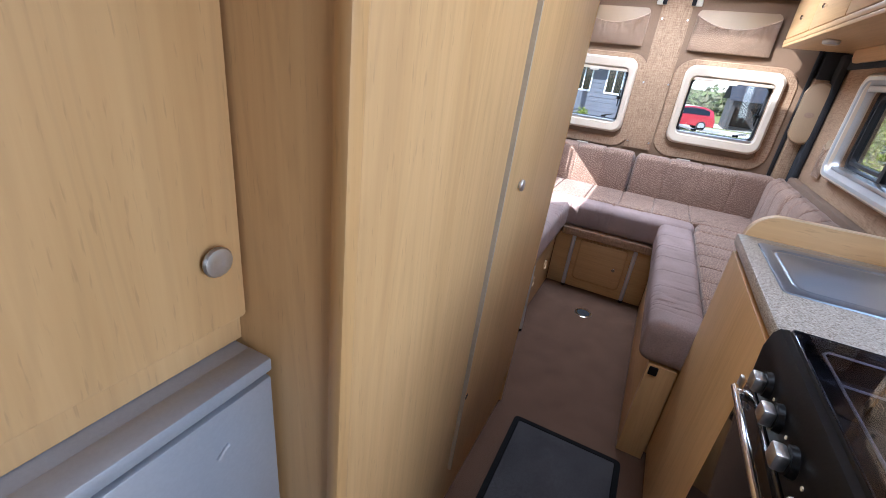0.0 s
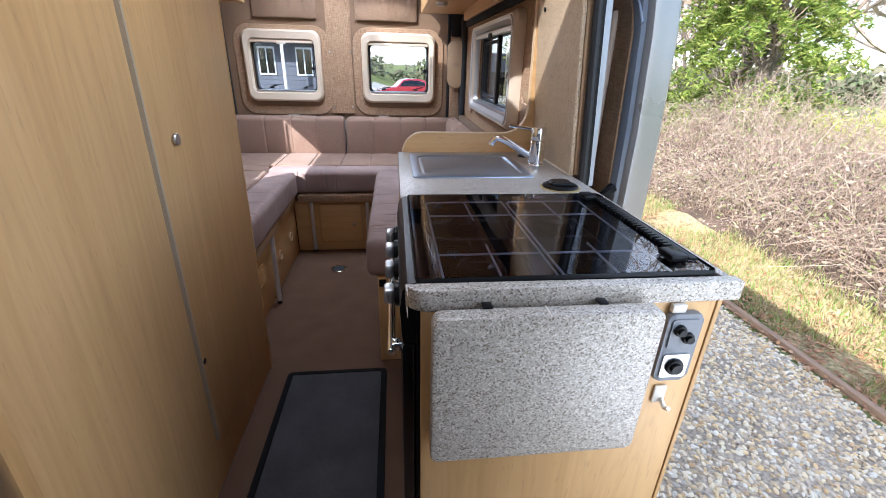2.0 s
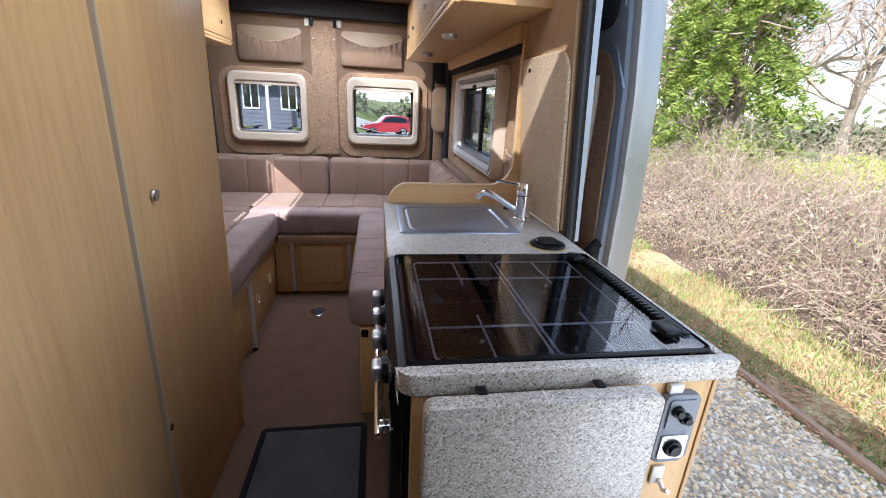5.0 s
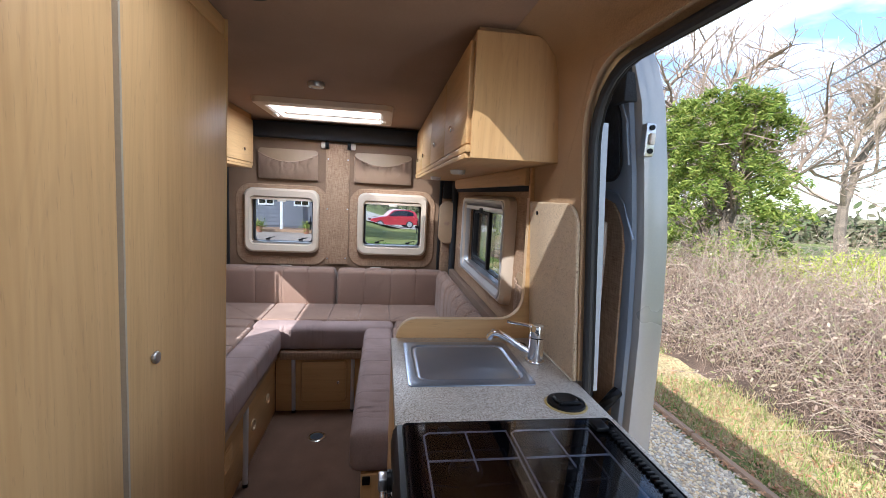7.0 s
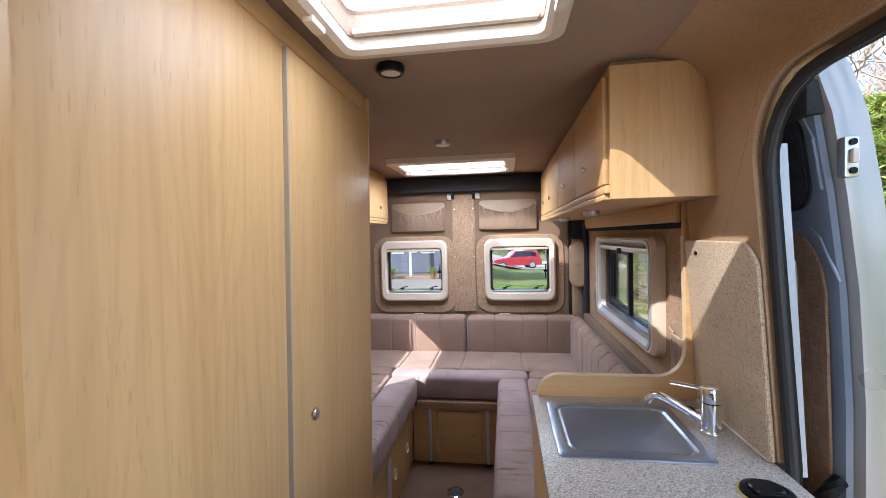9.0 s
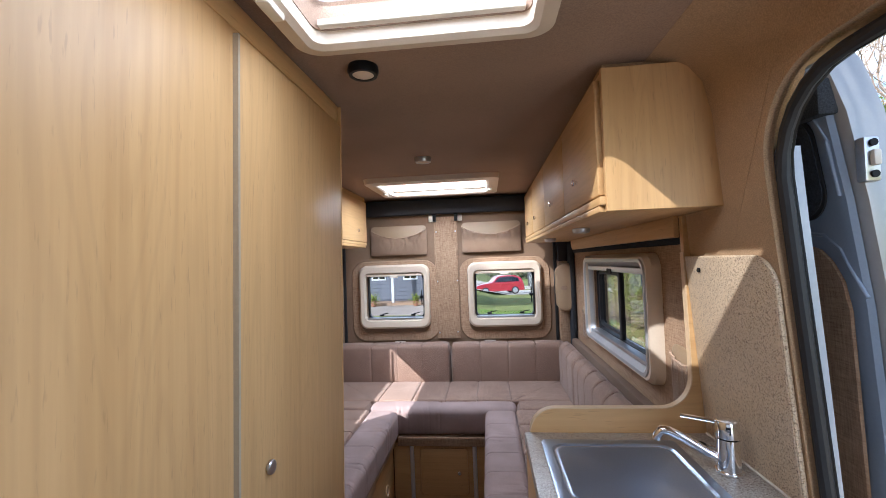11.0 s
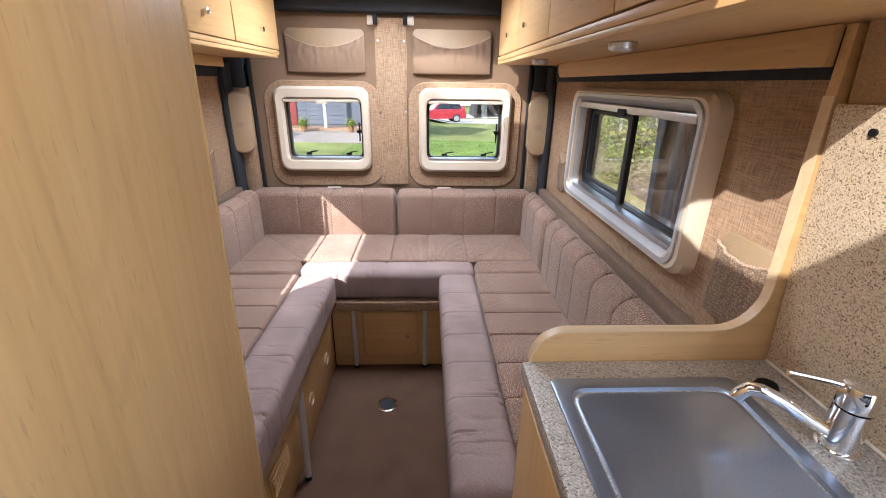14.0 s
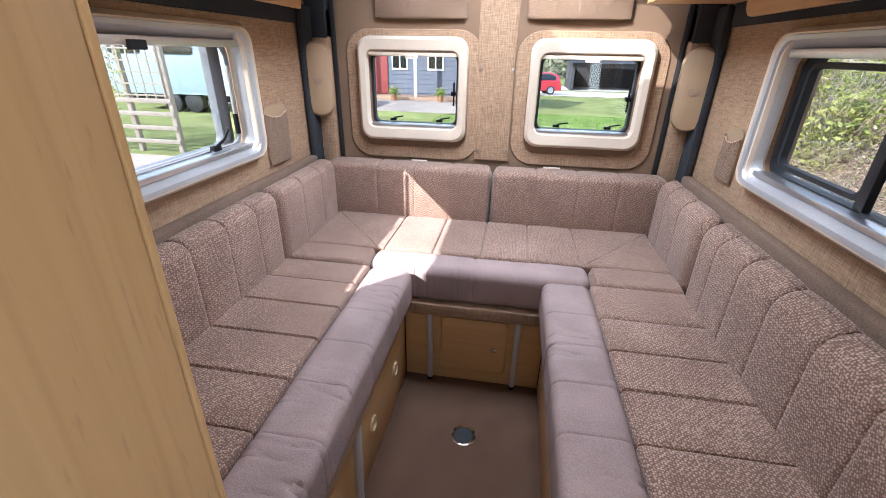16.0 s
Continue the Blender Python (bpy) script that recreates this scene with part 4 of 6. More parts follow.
for y in (-1.50, -0.72):
    s = thing("spotlight", "small silver puck light under the locker, switched off", "light", (0.655, y, 1.505), "locker spotlights")
    part("rim", cyl((0.655, y, 1.5045), (0.655, y, 1.487), 0.033, 24, 0.030, None, 0.003), ALU, s)
    part("lens", cyl((0.655, y, 1.487), (0.655, y, 1.4845), 0.022, 20), CREAM, s, "frosted lens")
ll = thing("overhead_locker", "pale oak overhead locker with chrome knobs", "locker", (-0.74, -1.1, 1.515), "overhead lockers")
part("end_panel", B(-0.8925, -0.556, -0.228, -0.21, 1.515, ZC - 0.004, 0.0015), WOOD_Z, ll)
part("body", B(-0.8925, -0.562, -1.912, -0.229, 1.531, ZC - 0.004), WOOD_Y, ll)
part("base", B(-0.8925, -0.548, -1.912, -0.229, 1.515, 1.530, 0.002), WOOD_Y, ll)
part("front_rail", B(-0.561, -0.545, -1.912, -0.213, 1.5305, 1.548, 0.004), WOOD_Y, ll)
for a, b, ky in ((-1.25, -0.73, -0.96), (-0.725, -0.214, -0.446), (-1.91, -1.255, -1.6)):
    d = part("door", B(-0.561, -0.543, a + 0.002, b - 0.002, 1.551, 1.832, 0.005), WOOD_Y, ll)
    knob(d, (-0.543, ky, 1.622), 0, 0.012, 0.018, 1)
part("pelmet", B(-0.806, -0.790, -1.91, -0.30, 1.468, 1.5145, 0.006), WOOD_Y, ll)

# ---- benches and cushions ----
SEAM_L = [-0.885, -1.045, -1.215, -1.385, -1.55, -1.715]
SEAM_R = [-0.942, -1.105, -1.265, -1.43, -1.595, -1.76]
WOOD_EDGE = wood("oak_edge_band", 0, (0.70, 0.52, 0.32), (0.60, 0.42, 0.24))
PALE_WOOD = wood("oak_board_edge", 1, (0.50, 0.36, 0.22), (0.36, 0.24, 0.13))

bl = thing("bench_base", "pale oak bench base under brown seat cushions", "bench", (-0.6, -1.3, 0), "bench bases")
part("box", B(-0.895, -0.285, -1.913, -0.70, 0.0, 0.358, 0.002), WOOD_Y, bl)
part("slat_board", B(-0.62, -0.252, -1.912, -1.205, 0.36, 0.402, 0.003), PALE_WOOD, bl)
part("slat_board", B(-0.62, -0.262, -1.198, -0.735, 0.36, 0.395, 0.003), PALE_WOOD, bl)
for y in (-0.874, -1.15):
    part("finger_hole_ring", loft([place(outline(2 * r, 2 * r, r * 0.999, 6), 0, (y, 0.173), x) for r, x in
         ((0.030, -0.285), (0.030, -0.279), (0.024, -0.277), (0.021, -0.284))], True, True), WOOD_EDGE, bl, "pale finger-hole ring")
vent = part("vent", B(-0.286, -0.279, -1.62, -1.46, 0.17, 0.27, 0.003), WOOD_TRIM, bl, "slatted vent")
for i in range(6):
    part("slat", B(-0.280, -0.274, -1.61, -1.47, 0.18 + i * 0.014, 0.187 + i * 0.014, 0.001), WOOD_TRIM, vent)
leg = part("support_leg", cyl((-0.262, -1.33, 0.36), (-0.251, -1.385, 0.012), 0.012, 16), LEG_METAL, bl, "grey metal support leg")
part("foot", cyl((-0.251, -1.385, 0.014), (-0.2505, -1.387, 0.0), 0.013, 14), BLACK, leg, "black rubber foot")

br = thing("bench_base", "pale oak bench base beside the kitchen unit", "bench", (0.6, -1.3, 0), "bench bases")
part("box", B(0.297, 0.895, -1.862, -0.70, 0.0, 0.40, 0.002), WOOD_Y, br)
part("end_panel", B(0.2965, 0.385, -1.905, -1.863, 0.0, 0.402, 0.002), WOOD_Z, br)
sk = part("socket", B(0.302, 0.330, -1.913, -1.9052, 0.366, 0.398, 0.003), BLACK, br, "small black power socket")
bb = thing("bench_base", "pale oak rear bench base with a small cupboard door", "bench", (0, -0.35, 0), "bench bases")
part("box", B(-0.284, 0.296, -0.69, -0.005, 0.0, 0.35, 0.002), WOOD_X, bb)
d = part("cupboard_door", slab(outline(0.268, 0.258, 0.02, 5), 1, -0.6905, -0.700, (0.009, 0.196), 0.003), WOOD_X, bb, "flush oak cupboard door")
part("door_edging", ring_frame(1, (0.009, 0.196), [(0.290, 0.280, 0.03, -0.6903), (0.288, 0.278, 0.03, -0.6965), (0.274, 0.264, 0.022, -0.6965), (0.272, 0.262, 0.022, -0.6903)]), WOOD_TRIM, bb, "reddish door surround")
knob(d, (0.097, -0.700, 0.193), 1, 0.012, 0.016, -1)
part("front_board", B(-0.25, 0.266, -0.735, -0.60, 0.352, 0.402, 0.004), WEAVE, bb, "cloth-covered front board")
for x in (-0.172, 0.187):
    lg = part("support_leg", cyl((x, -0.718, 0.352), (x, -0.706, 0.012), 0.012, 16), LEG_METAL, bb, "grey metal support leg")
    part("foot", cyl((x, -0.706, 0.014), (x, -0.7055, 0.0), 0.014, 14), BLACK, lg, "black rubber foot")


def seat(label, at, tw, su):
    t = thing("seat_cushion", label, "cushion", at, "seat cushions")
    part("top_panel", tw, TWEED, t, "brown tweed top")
    part("front_roll", su, SUEDE, t, "smooth mauve suede front roll")
    return t


seat("long brown tweed seat cushion with mauve front roll", (-0.5, -1.3, 0.40),
     cushion(1, -1.911, -0.737, -0.765, -0.408, 0.405, 0.560, SEAM_L, 0.014, 0.008, puff=0.0015, width=0.0034),
     cushion(1, -1.911, -0.737, -0.410, -0.236, 0.404, 0.561, SEAM_L, 0.034, 0.0028, step=0.006, puff=0.0, width=0.003, crease=0.008))
seat("long brown tweed seat cushion with mauve front roll", (0.5, -1.3, 0.40),
     cushion(1, -1.91, -0.727, 0.427, 0.755, 0.405, 0.560, SEAM_R, 0.014, 0.008, puff=0.0015, width=0.0034),
     cushion(1, -1.91, -0.727, 0.254, 0.428, 0.404, 0.561, SEAM_R, 0.034, 0.0028, step=0.006, puff=0.0, width=0.003, crease=0.008))
seat("brown tweed rear seat cushion with mauve front roll", (0.0, -0.45, 0.40),
     cushion(0, -0.765, 0.765, -0.575, -0.175, 0.405, 0.560, [-0.40, -0.19, 0.01, 0.205, 0.41], 0.014, 0.008, puff=0.0015, width=0.0034),
     cushion(0, -0.43, 0.44, -0.722, -0.570, 0.404, 0.562, [], 0.040, 0.002, step=0.006, puff=0.0, crease=0.008))
for sx in (-1, 1):
    seam = thing("mitre_seam", "stitched diagonal seam across the seat corner", "seam", (sx * 0.6, -0.4, 0.561), "corner seams")
    part("thread", bar([(sx * (0.745 - 0.31 * i / 8), -0.195 - 0.37 * i / 8, 0.5605 + 0.0008 * math.sin(i * 2.0)) for i in range(9)], 0.0016, 6), TIMBER_DARK, seam)
for sx in (-1, 1):
    t = thing("corner_cushion", "brown tweed corner seat cushion", "cushion", (sx * 0.6, -0.65, 0.40), "seat cushions")
    x0, x1 = (-0.765, -0.432) if sx < 0 else (0.442, 0.765)
    part("top_panel", cushion(0, x0, x1, -0.722, -0.578, 0.405, 0.559, [], 0.018, 0.005), TWEED, t)


def back(label, at, bm):
    t = thing("back_cushion", label, "cushion", at, "back cushions")
    part("pad", bm, TWEED, t, "channelled brown tweed pad")
    return t


back("brown tweed back cushion with stitched channels", (-0.4, -0.1, 0.56),
     cushion(0, -0.818, 0.013, -0.182, -0.036, 0.500, 0.815, [-0.55, -0.36, -0.185], 0.032, 0.008, puff=0.002, width=0.0036))
back("brown tweed back cushion with stitched channels", (0.4, -0.1, 0.56),
     cushion(0, 0.019, 0.818, -0.182, -0.036, 0.500, 0.813, [0.225, 0.42, 0.605], 0.032, 0.008, puff=0.002, width=0.0036))
back("brown tweed side back cushion with stitched channels", (-0.8, -0.45, 0.56),
     cushion(1, -0.735, -0.188, -0.851, -0.752, 0.500, 0.836, [-0.55, -0.37], 0.042, 0.008, puff=0.002, width=0.0036))
back("long brown tweed side back cushion with stitched channels", (-0.8, -1.3, 0.56),
     cushion(1, -1.911, -0.740, -0.851, -0.750, 0.500, 0.838, [-0.90, -1.06, -1.22, -1.38, -1.55, -1.72], 0.042, 0.008, puff=0.002, width=0.0036))
back("brown tweed side back cushion with stitched channels", (0.8, -0.45, 0.56),
     cushion(1, -0.705, -0.188, 0.752, 0.851, 0.500, 0.836, [-0.50, -0.34], 0.060, 0.008, puff=0.002, width=0.0036))
back("long brown tweed side back cushion with stitched channels", (0.8, -1.3, 0.56),
     cushion(1, -1.86, -0.712, 0.742, 0.851, 0.500, 0.842, [-0.86, -1.01, -1.17, -1.34, -1.51, -1.68], 0.065, 0.009, puff=0.003, width=0.0036))
for x in (-0.36, 0.30):
    tg = thing("cushion_label", "small white care label on a back cushion", "label", (x, -0.07, 0.815), "care labels")
    part("tape", B(x - 0.04, x + 0.04, -0.06, -0.05, 0.812, 0.820, 0.002), WHITE_EDGE, tg)

# ---- floor things ----
mat = thing("door_mat", "charcoal carpet mat with a dark bound edge", "mat", (0.12, -2.4, 0.0))
part("carpet_top", B(-0.058, 0.300, -2.83, -1.988, 0.003, 0.011, 0.003), CARPET_MAT, mat)
part("binding", ring_frame(2, (0.121, -2.409), [(0.402, 0.884, 0.02, 0.002), (0.400, 0.882, 0.02, 0.010), (0.362, 0.846, 0.012, 0.012), (0.356, 0.84, 0.012, 0.004)]), BINDING, mat, "dark bound edge")
sock = thing("table_socket", "chrome floor socket for a table leg", "floor socket", (0.011, -0.995, 0.0))
part("ring", loft([place(outline(2 * r, 2 * r, r * 0.999, 8), 2, (0.013, -0.995), z) for r, z in ((0.050, 0.001), (0.049, 0.005), (0.045, 0.007), (0.036, 0.006), (0.035, 0.002))], True, False), CHROME, sock)
part("cap", cyl((0.013, -0.995, 0.0005), (0.013, -0.995, 0.005), 0.035, 24), GREY_TRIM, sock, "dark round cap")
for k in range(3):
    a = radians(30 + 120 * k)
    part("screw", cyl((0.013 + 0.041 * math.cos(a), -0.995 + 0.041 * math.sin(a), 0.005), (0.013 + 0.041 * math.cos(a), -0.995 + 0.041 * math.sin(a), 0.0085), 0.004, 8), BLACK, sock)

# ---- kitchen ----
kit = thing("kitchen_unit", "pale oak kitchen unit standing across the side doorway", "kitchen unit", (0.63, -2.4, 0.0))
part("sink_cabinet", B(0.402, 0.868, -2.445, -1.907, 0.0, 0.868, 0.002), WOOD_Z, kit)
sd = part("door", B(0.388, 0.4015, -2.44, -1.91, 0.06, 0.855, 0.003), WOOD_Z, kit)
part("handle", B(0.380, 0.3875, -2.425, -2.41, 0.72, 0.77, 0.003), ALU, sd, "small metal handle")
part("end_panel", B(0.408, 0.866, -2.898, -2.884, 0.0, 0.868, 0.002), WOOD_Z, kit)
part("back_panel", B(0.8665, 0.874, -2.900, -1.907, 0.0, 0.868, 0.001), WOOD_TRIM, kit, "reddish oak edge panel")
cooker = thing("cooker", "black built-in oven and hob with glass lid", "cooker", (0.63, -2.66, 0.40))
part("oven_body", B(0.402, 0.865, -2.882, -2.448, 0.30, 0.858), BLACK, cooker)
od = part("oven_door", B(0.380, 0.401, -2.878, -2.452, 0.36, 0.795, 0.004), ENAMEL, cooker, "black glass oven door")
hb = cyl((0.3635, -2.865, 0.772), (0.3635, -2.465, 0.772), 0.0065, 16, None, None, 0.002)
oh = part("handle", hb, CHROME, od, "chrome bar handle")
for y in (-2.845, -2.485):
    part("bracket", B(0.365, 0.381, y - 0.008, y + 0.008, 0.764, 0.780, 0.002), CHROME, od)
fas = [(0.402, 0.800), (0.382, 0.800), (0.378, 0.860), (0.382, 0.890), (0.390, 0.901), (0.402, 0.903)]
fp = part("fascia", loft([[(x, y, z) for x, z in fas] for y in (-2.880, -2.450)]), BLACK, cooker, "black control fascia")
for y in (-2.545, -2.625, -2.71, -2.80):
    k = part("control_knob", cyl((0.380, y, 0.842), (0.370, y, 0.842), 0.022, 20, 0.020), BLACK, fp)
    part("grip", B(0.353, 0.371, y - 0.015, y + 0.015, 0.829, 0.856, 0.005), ALU, k, "silver knob grip")
for y in (-2.585, -2.668, -2.755):
    part("indicator", cyl((0.3785, y, 0.845), (0.377, y, 0.845), 0.003, 8), WHITE_EDGE, fp)
part("hob_tray", filled(ring_frame(2, (0.637, -2.664), [(0.468, 0.424, 0.014, 0.902), (0.46, 0.416, 0.012, 0.904), (0.448, 0.404, 0.012, 0.900), (0.44, 0.396, 0.012, 0.872), (0.30, 0.25, 0.02, 0.866), (0.02, 0.02, 0.009, 0.866)])), ENAMEL, cooker, "black hob tray")
for x, y, r in ((0.52, -2.77, 0.045), (0.52, -2.56, 0.035), (0.72, -2.56, 0.045), (0.72, -2.77, 0.035)):
    bu = part("burner", cyl((x, y, 0.866), (x, y, 0.880), r, 24, r * 0.8, None, 0.002), BLACK, cooker)
    part("burner_cap", cyl((x, y, 0.880), (x, y, 0.886), r * 0.62, 20, r * 0.55), ENAMEL, bu)
# steel wire coloured pale in place of the sky it would reflect
WIRE = surface("sky_bright_wire", (0.78, 0.80, 0.84), 0.3, 0.2, 0.05, 10, 100, 0.03, 0.0)
for x0, x1 in ((0.445, 0.625), (0.635, 0.815)):
    ym = -2.664
    g = bar([(x0, -2.85, 0.893), (x0 + 0.01, -2.86, 0.893), (x1, -2.86, 0.893), (x1, -2.47, 0.893), (x0 + 0.01, -2.47, 0.893), (x0, -2.48, 0.893), (x0, -2.85, 0.893)], 0.0021, 6)
    for y in (-2.765, -2.565):
        bar([(x0, y, 0.893), (x1, y, 0.893)], 0.0021, 6, g)
    bar([((x0 + x1) / 2, -2.86, 0.893), ((x0 + x1) / 2, -2.73, 0.895)], 0.0021, 6, g)
    bar([((x0 + x1) / 2, -2.60, 0.895), ((x0 + x1) / 2, -2.47, 0.893)], 0.0021, 6, g)
    part("pan_support", g, WIRE, cooker, "wire pan support")
SMOKED = glassy("smoked_glass", (0.62, 0.62, 0.66), 0.0, 0.07, 0.42)
lid = part("glass_lid", slab(outline(0.462, 0.420, 0.012, 5), 2, 0.9025, 0.9072, (0.634, -2.664)), SMOKED, cooker, "smoked glass lid")
part("lid_rim", ring_frame(2, (0.637, -2.664), [(0.474, 0.428, 0.012, 0.9005), (0.472, 0.426, 0.012, 0.9062), (0.469, 0.424, 0.010, 0.9076), (0.467, 0.422, 0.010, 0.903)]), BLACK, lid)
vr = part("hinge_rail", B(0.848, 0.862, -2.84, -2.50, 0.9074, 0.912, 0.001), BLACK, cooker, "black slotted hinge rail")
for i in range(24):
    y = -2.80 + i * 0.0122
    part("tooth", B(0.836, 0.850, y, y + 0.006, 0.9074, 0.914, 0.001), BLACK, vr)
for y in (-2.825, -2.492):
    part("hinge", B(0.812, 0.842, y - 0.02, y + 0.02, 0.9073, 0.919, 0.004), BLACK, lid)

worktop = thing("worktop", "speckled beige stone-effect worktop round the hob and sink", "worktop", (0.63, -2.4, 0.868))
bm = B(0.386, 0.892, -2.446, -1.887, 0.869, 0.900, 0.004)
B(0.876, 0.892, -2.885, -2.446, 0.869, 0.900, 0.003, 2, bm)
part("top", bm, WORKTOP, worktop)
nose = [(0.386 + 0.03 - 0.03 * math.sin(radians(a)), -2.903 + 0.03 - 0.03 * math.cos(radians(a)) + 0.0) for a in range(0, 91, 15)]
pl = [(0.898, -2.903)] + nose + [(0.386, -2.882), (0.898, -2.882)]
part("end_nosing", slab(pl, 2, 0.868, 0.9015, (0, 0), 0.003), WORKTOP, worktop)

sink = thing("sink", "stainless steel inset sink with rounded corners", "sink", (0.60, -2.107, 0.90))
sc = (0.598, -2.107)
part("rim", ring_frame(2, sc, [(0.346, 0.326, 0.014, 0.9005), (0.345, 0.325, 0.014, 0.9035), (0.336, 0.316, 0.014, 0.905), (0.302, 0.268, 0.036, 0.9045),
     (0.296, 0.262, 0.034, 0.902)]), STEEL, sink, "flat steel rim")
part("lid", filled(ring_frame(2, sc, [(0.2955, 0.2615, 0.034, 0.902), (0.288, 0.254, 0.030, 0.8985), (0.284, 0.250, 0.030, 0.9005), (0.274, 0.240, 0.028, 0.9015), (0.266, 0.232, 0.028, 0.9005), (0.02, 0.02, 0.009, 0.9005)])), STEEL, sink, "pressed steel cover")

tap = thing("tap", "chrome single-lever mixer tap beside the sink", "tap", (0.822, -2.109, 0.90))
part("base", cyl((0.822, -2.109, 0.9), (0.822, -2.109, 0.908), 0.029, 24, None, None, 0.002), CHROME, tap)
part("body", cyl((0.822, -2.109, 0.907), (0.822, -2.109, 0.978), 0.0240, 24), CHROME, tap)
part("head", cyl((0.822, -2.109, 0.980), (0.822, -2.109, 1.018), 0.0250, 24, 0.0235, None, 0.003), CHROME, tap)
part("spout", bar([(0.812, -2.106, 0.925), (0.79, -2.098, 0.936), (0.74, -2.08, 0.966), (0.712, -2.07, 0.978), (0.697, -2.064, 0.978), (0.688, -2.061, 0.966), (0.686, -2.060, 0.956)], 0.0105, 14), CHROME, tap)
part("lever", bar([(0.815, -2.107, 1.010), (0.785, -2.095, 1.014), (0.735, -2.078, 1.018)], 0.0045, 10), CHROME, tap)

cap = thing("deck_socket", "round black flip-lid socket set in the worktop", "socket", (0.806, -2.372, 0.90))
SEALANT = surface("yellowed_sealant", (0.42, 0.30, 0.10), 0.45, 0, 0.15, 20, 90, 0.1, 0.05)
part("sealant", loft([place(outline(2 * r, 2 * r, r * 0.999, 8), 2, (0.806, -2.372), z) for r, z in ((0.052, 0.9005), (0.050, 0.9025), (0.046, 0.903))]), SEALANT, cap, "yellowed sealant ring")
part("collar", loft([place(outline(2 * r, 2 * r, r * 0.999, 8), 2, (0.806, -2.372), z) for r, z in ((0.047, 0.902), (0.045, 0.908), (0.036, 0.911), (0.034, 0.908))]), BLACK, cap)
part("flip_lid", loft([place(outline(0.060 * k, 0.052 * k, 0.022 * k, 6), 2, (0.804, -2.37), z) for k, z in ((1.0, 0.908), (1.0, 0.914), (0.85, 0.918))]), BLACK, cap)
part("lid_hinge", B(0.778, 0.834, -2.398, -2.391, 0.909, 0.917, 0.002), BLACK, cap)
plug = thing("plug", "small black round plug at the back of the worktop", "plug", (0.823, -1.968, 0.90))
part("disc", cyl((0.823, -1.968, 0.9), (0.823, -1.968, 0.906), 0.020, 20, 0.017), BLACK, plug)
part("chain", bar(arc((0.835, -1.975, 0.904), (0.862, -1.99, 0.902), (0.85, -1.965, 0.902)), 0.002, 5), CHROME, plug)

splash = thing("splashback", "speckled tan splashback with a rounded corner", "splashback", (0.883, -2.06, 0.90))
sp = [(-1.892, 0.902), (-2.248, 0.902)] + [(-2.248 + 0.06 - 0.06 * math.cos(radians(a)), 1.325 + 0.06 * math.sin(radians(a))) for a in range(0, 91, 10)] + [(-1.892, 1.385)]
part("board", tumble(slab(sp, 0, 0.880, 0.892, (0, 0), 0.001)), SPLASH, splash)
part("edging", tumble(bar([(0.8845, y - 0.001, z + 0.0005) for y, z in sp[1:]], 0.004, 6)), SPLASH, splash, "pale edging strip")
part("bead", bar([(0.8785, -2.246, 0.903), (0.8785, -1.894, 0.903)], 0.003, 6), WHITE_EDGE, splash, "pale sealant bead")
part("screw_cap", cyl((0.849, -1.966, 1.352), (0.844, -1.966, 1.352), 0.006, 12), BLACK, splash, "black screw cap")

screen = thing("partition_panel", "curved pale oak partition between kitchen and seats", "partition", (0.64, -1.875, 0.0))
pp = [(0.405, 0.0), (0.891, 0.0), (0.891, 1.504), (0.846, 1.504), (0.848, 1.40), (0.853, 1.10)] + \
     [(0.853 - 0.085 + 0.085 * math.cos(radians(a)), 1.053 - 0.088 * math.sin(radians(a)) + 0.0) for a in range(0, 91, 10)] + \
     [(0.475, 0.965)] + [(0.475 - 0.07 * math.sin(radians(a)), 0.895 + 0.07 * math.cos(radians(a))) for a in range(10, 91, 10)]
part("board", slab(pp, 1, -1.886, -1.866, (0, 0), 0.0015), WOOD_X, screen)
part("edge_band", band(pp[4:], -1.8868, -1.8652), WOOD_EDGE, screen, "pale edge band")

flap = thing("worktop_flap", "speckled worktop extension flap hanging folded down", "flap", (0.59, -2.93, 0.62))
part("leaf", slab(outline(0.333, 0.264, 0.014, 4), 1, -2.944, -2.916, (0.5875, 0.748), 0.003), WORKTOP, flap)
for x in (0.50, 0.67):
    part("hinge", B(x - 0.007, x + 0.007, -2.920, -2.904, 0.8795, 0.8830, 0.001), BLACK, flap, "black flap hinge")
part("edge_join", B(0.583, 0.5845, -2.9445, -2.9155, 0.8785, 0.8808), WHITE_EDGE, flap)
PANEL_GREY = surface("panel_grey", (0.17, 0.18, 0.20), 0.45, 0, 0.05, 8, 120, 0.03, 0.02)
panel = thing("control_panel", "grey heater control panel with black dials", "control panel", (0.813, -2.90, 0.73))
part("surround", slab(outline(0.058, 0.126, 0.010, 5), 1, -2.912, -2.8985, (0.813, 0.789), 0.004), PANEL_GREY, panel)
part("face", slab(outline(0.044, 0.052, 0.004, 4), 1, -2.9145, -2.9122, (0.813, 0.818)), PANEL_GREY, panel)
part("lower_face", slab(outline(0.044, 0.044, 0.004, 4), 1, -2.9145, -2.9122, (0.813, 0.757)), ALU, panel)
for x, z, r in ((0.804, 0.826, 0.010), (0.820, 0.812, 0.010), (0.812, 0.757, 0.015)):
    dd = part("dial", cyl((x, -2.9145, z), (x, -2.920, z), r, 20, r * 0.92, None, 0.001), BLACK, panel)
    part("grip", cyl((x, -2.920, z), (x, -2.925, z), r * 0.6, 16), BLACK, dd)
coat_hook = thing("hook", "white plastic hook on the kitchen end panel", "hook", (0.812, -2.90, 0.68))
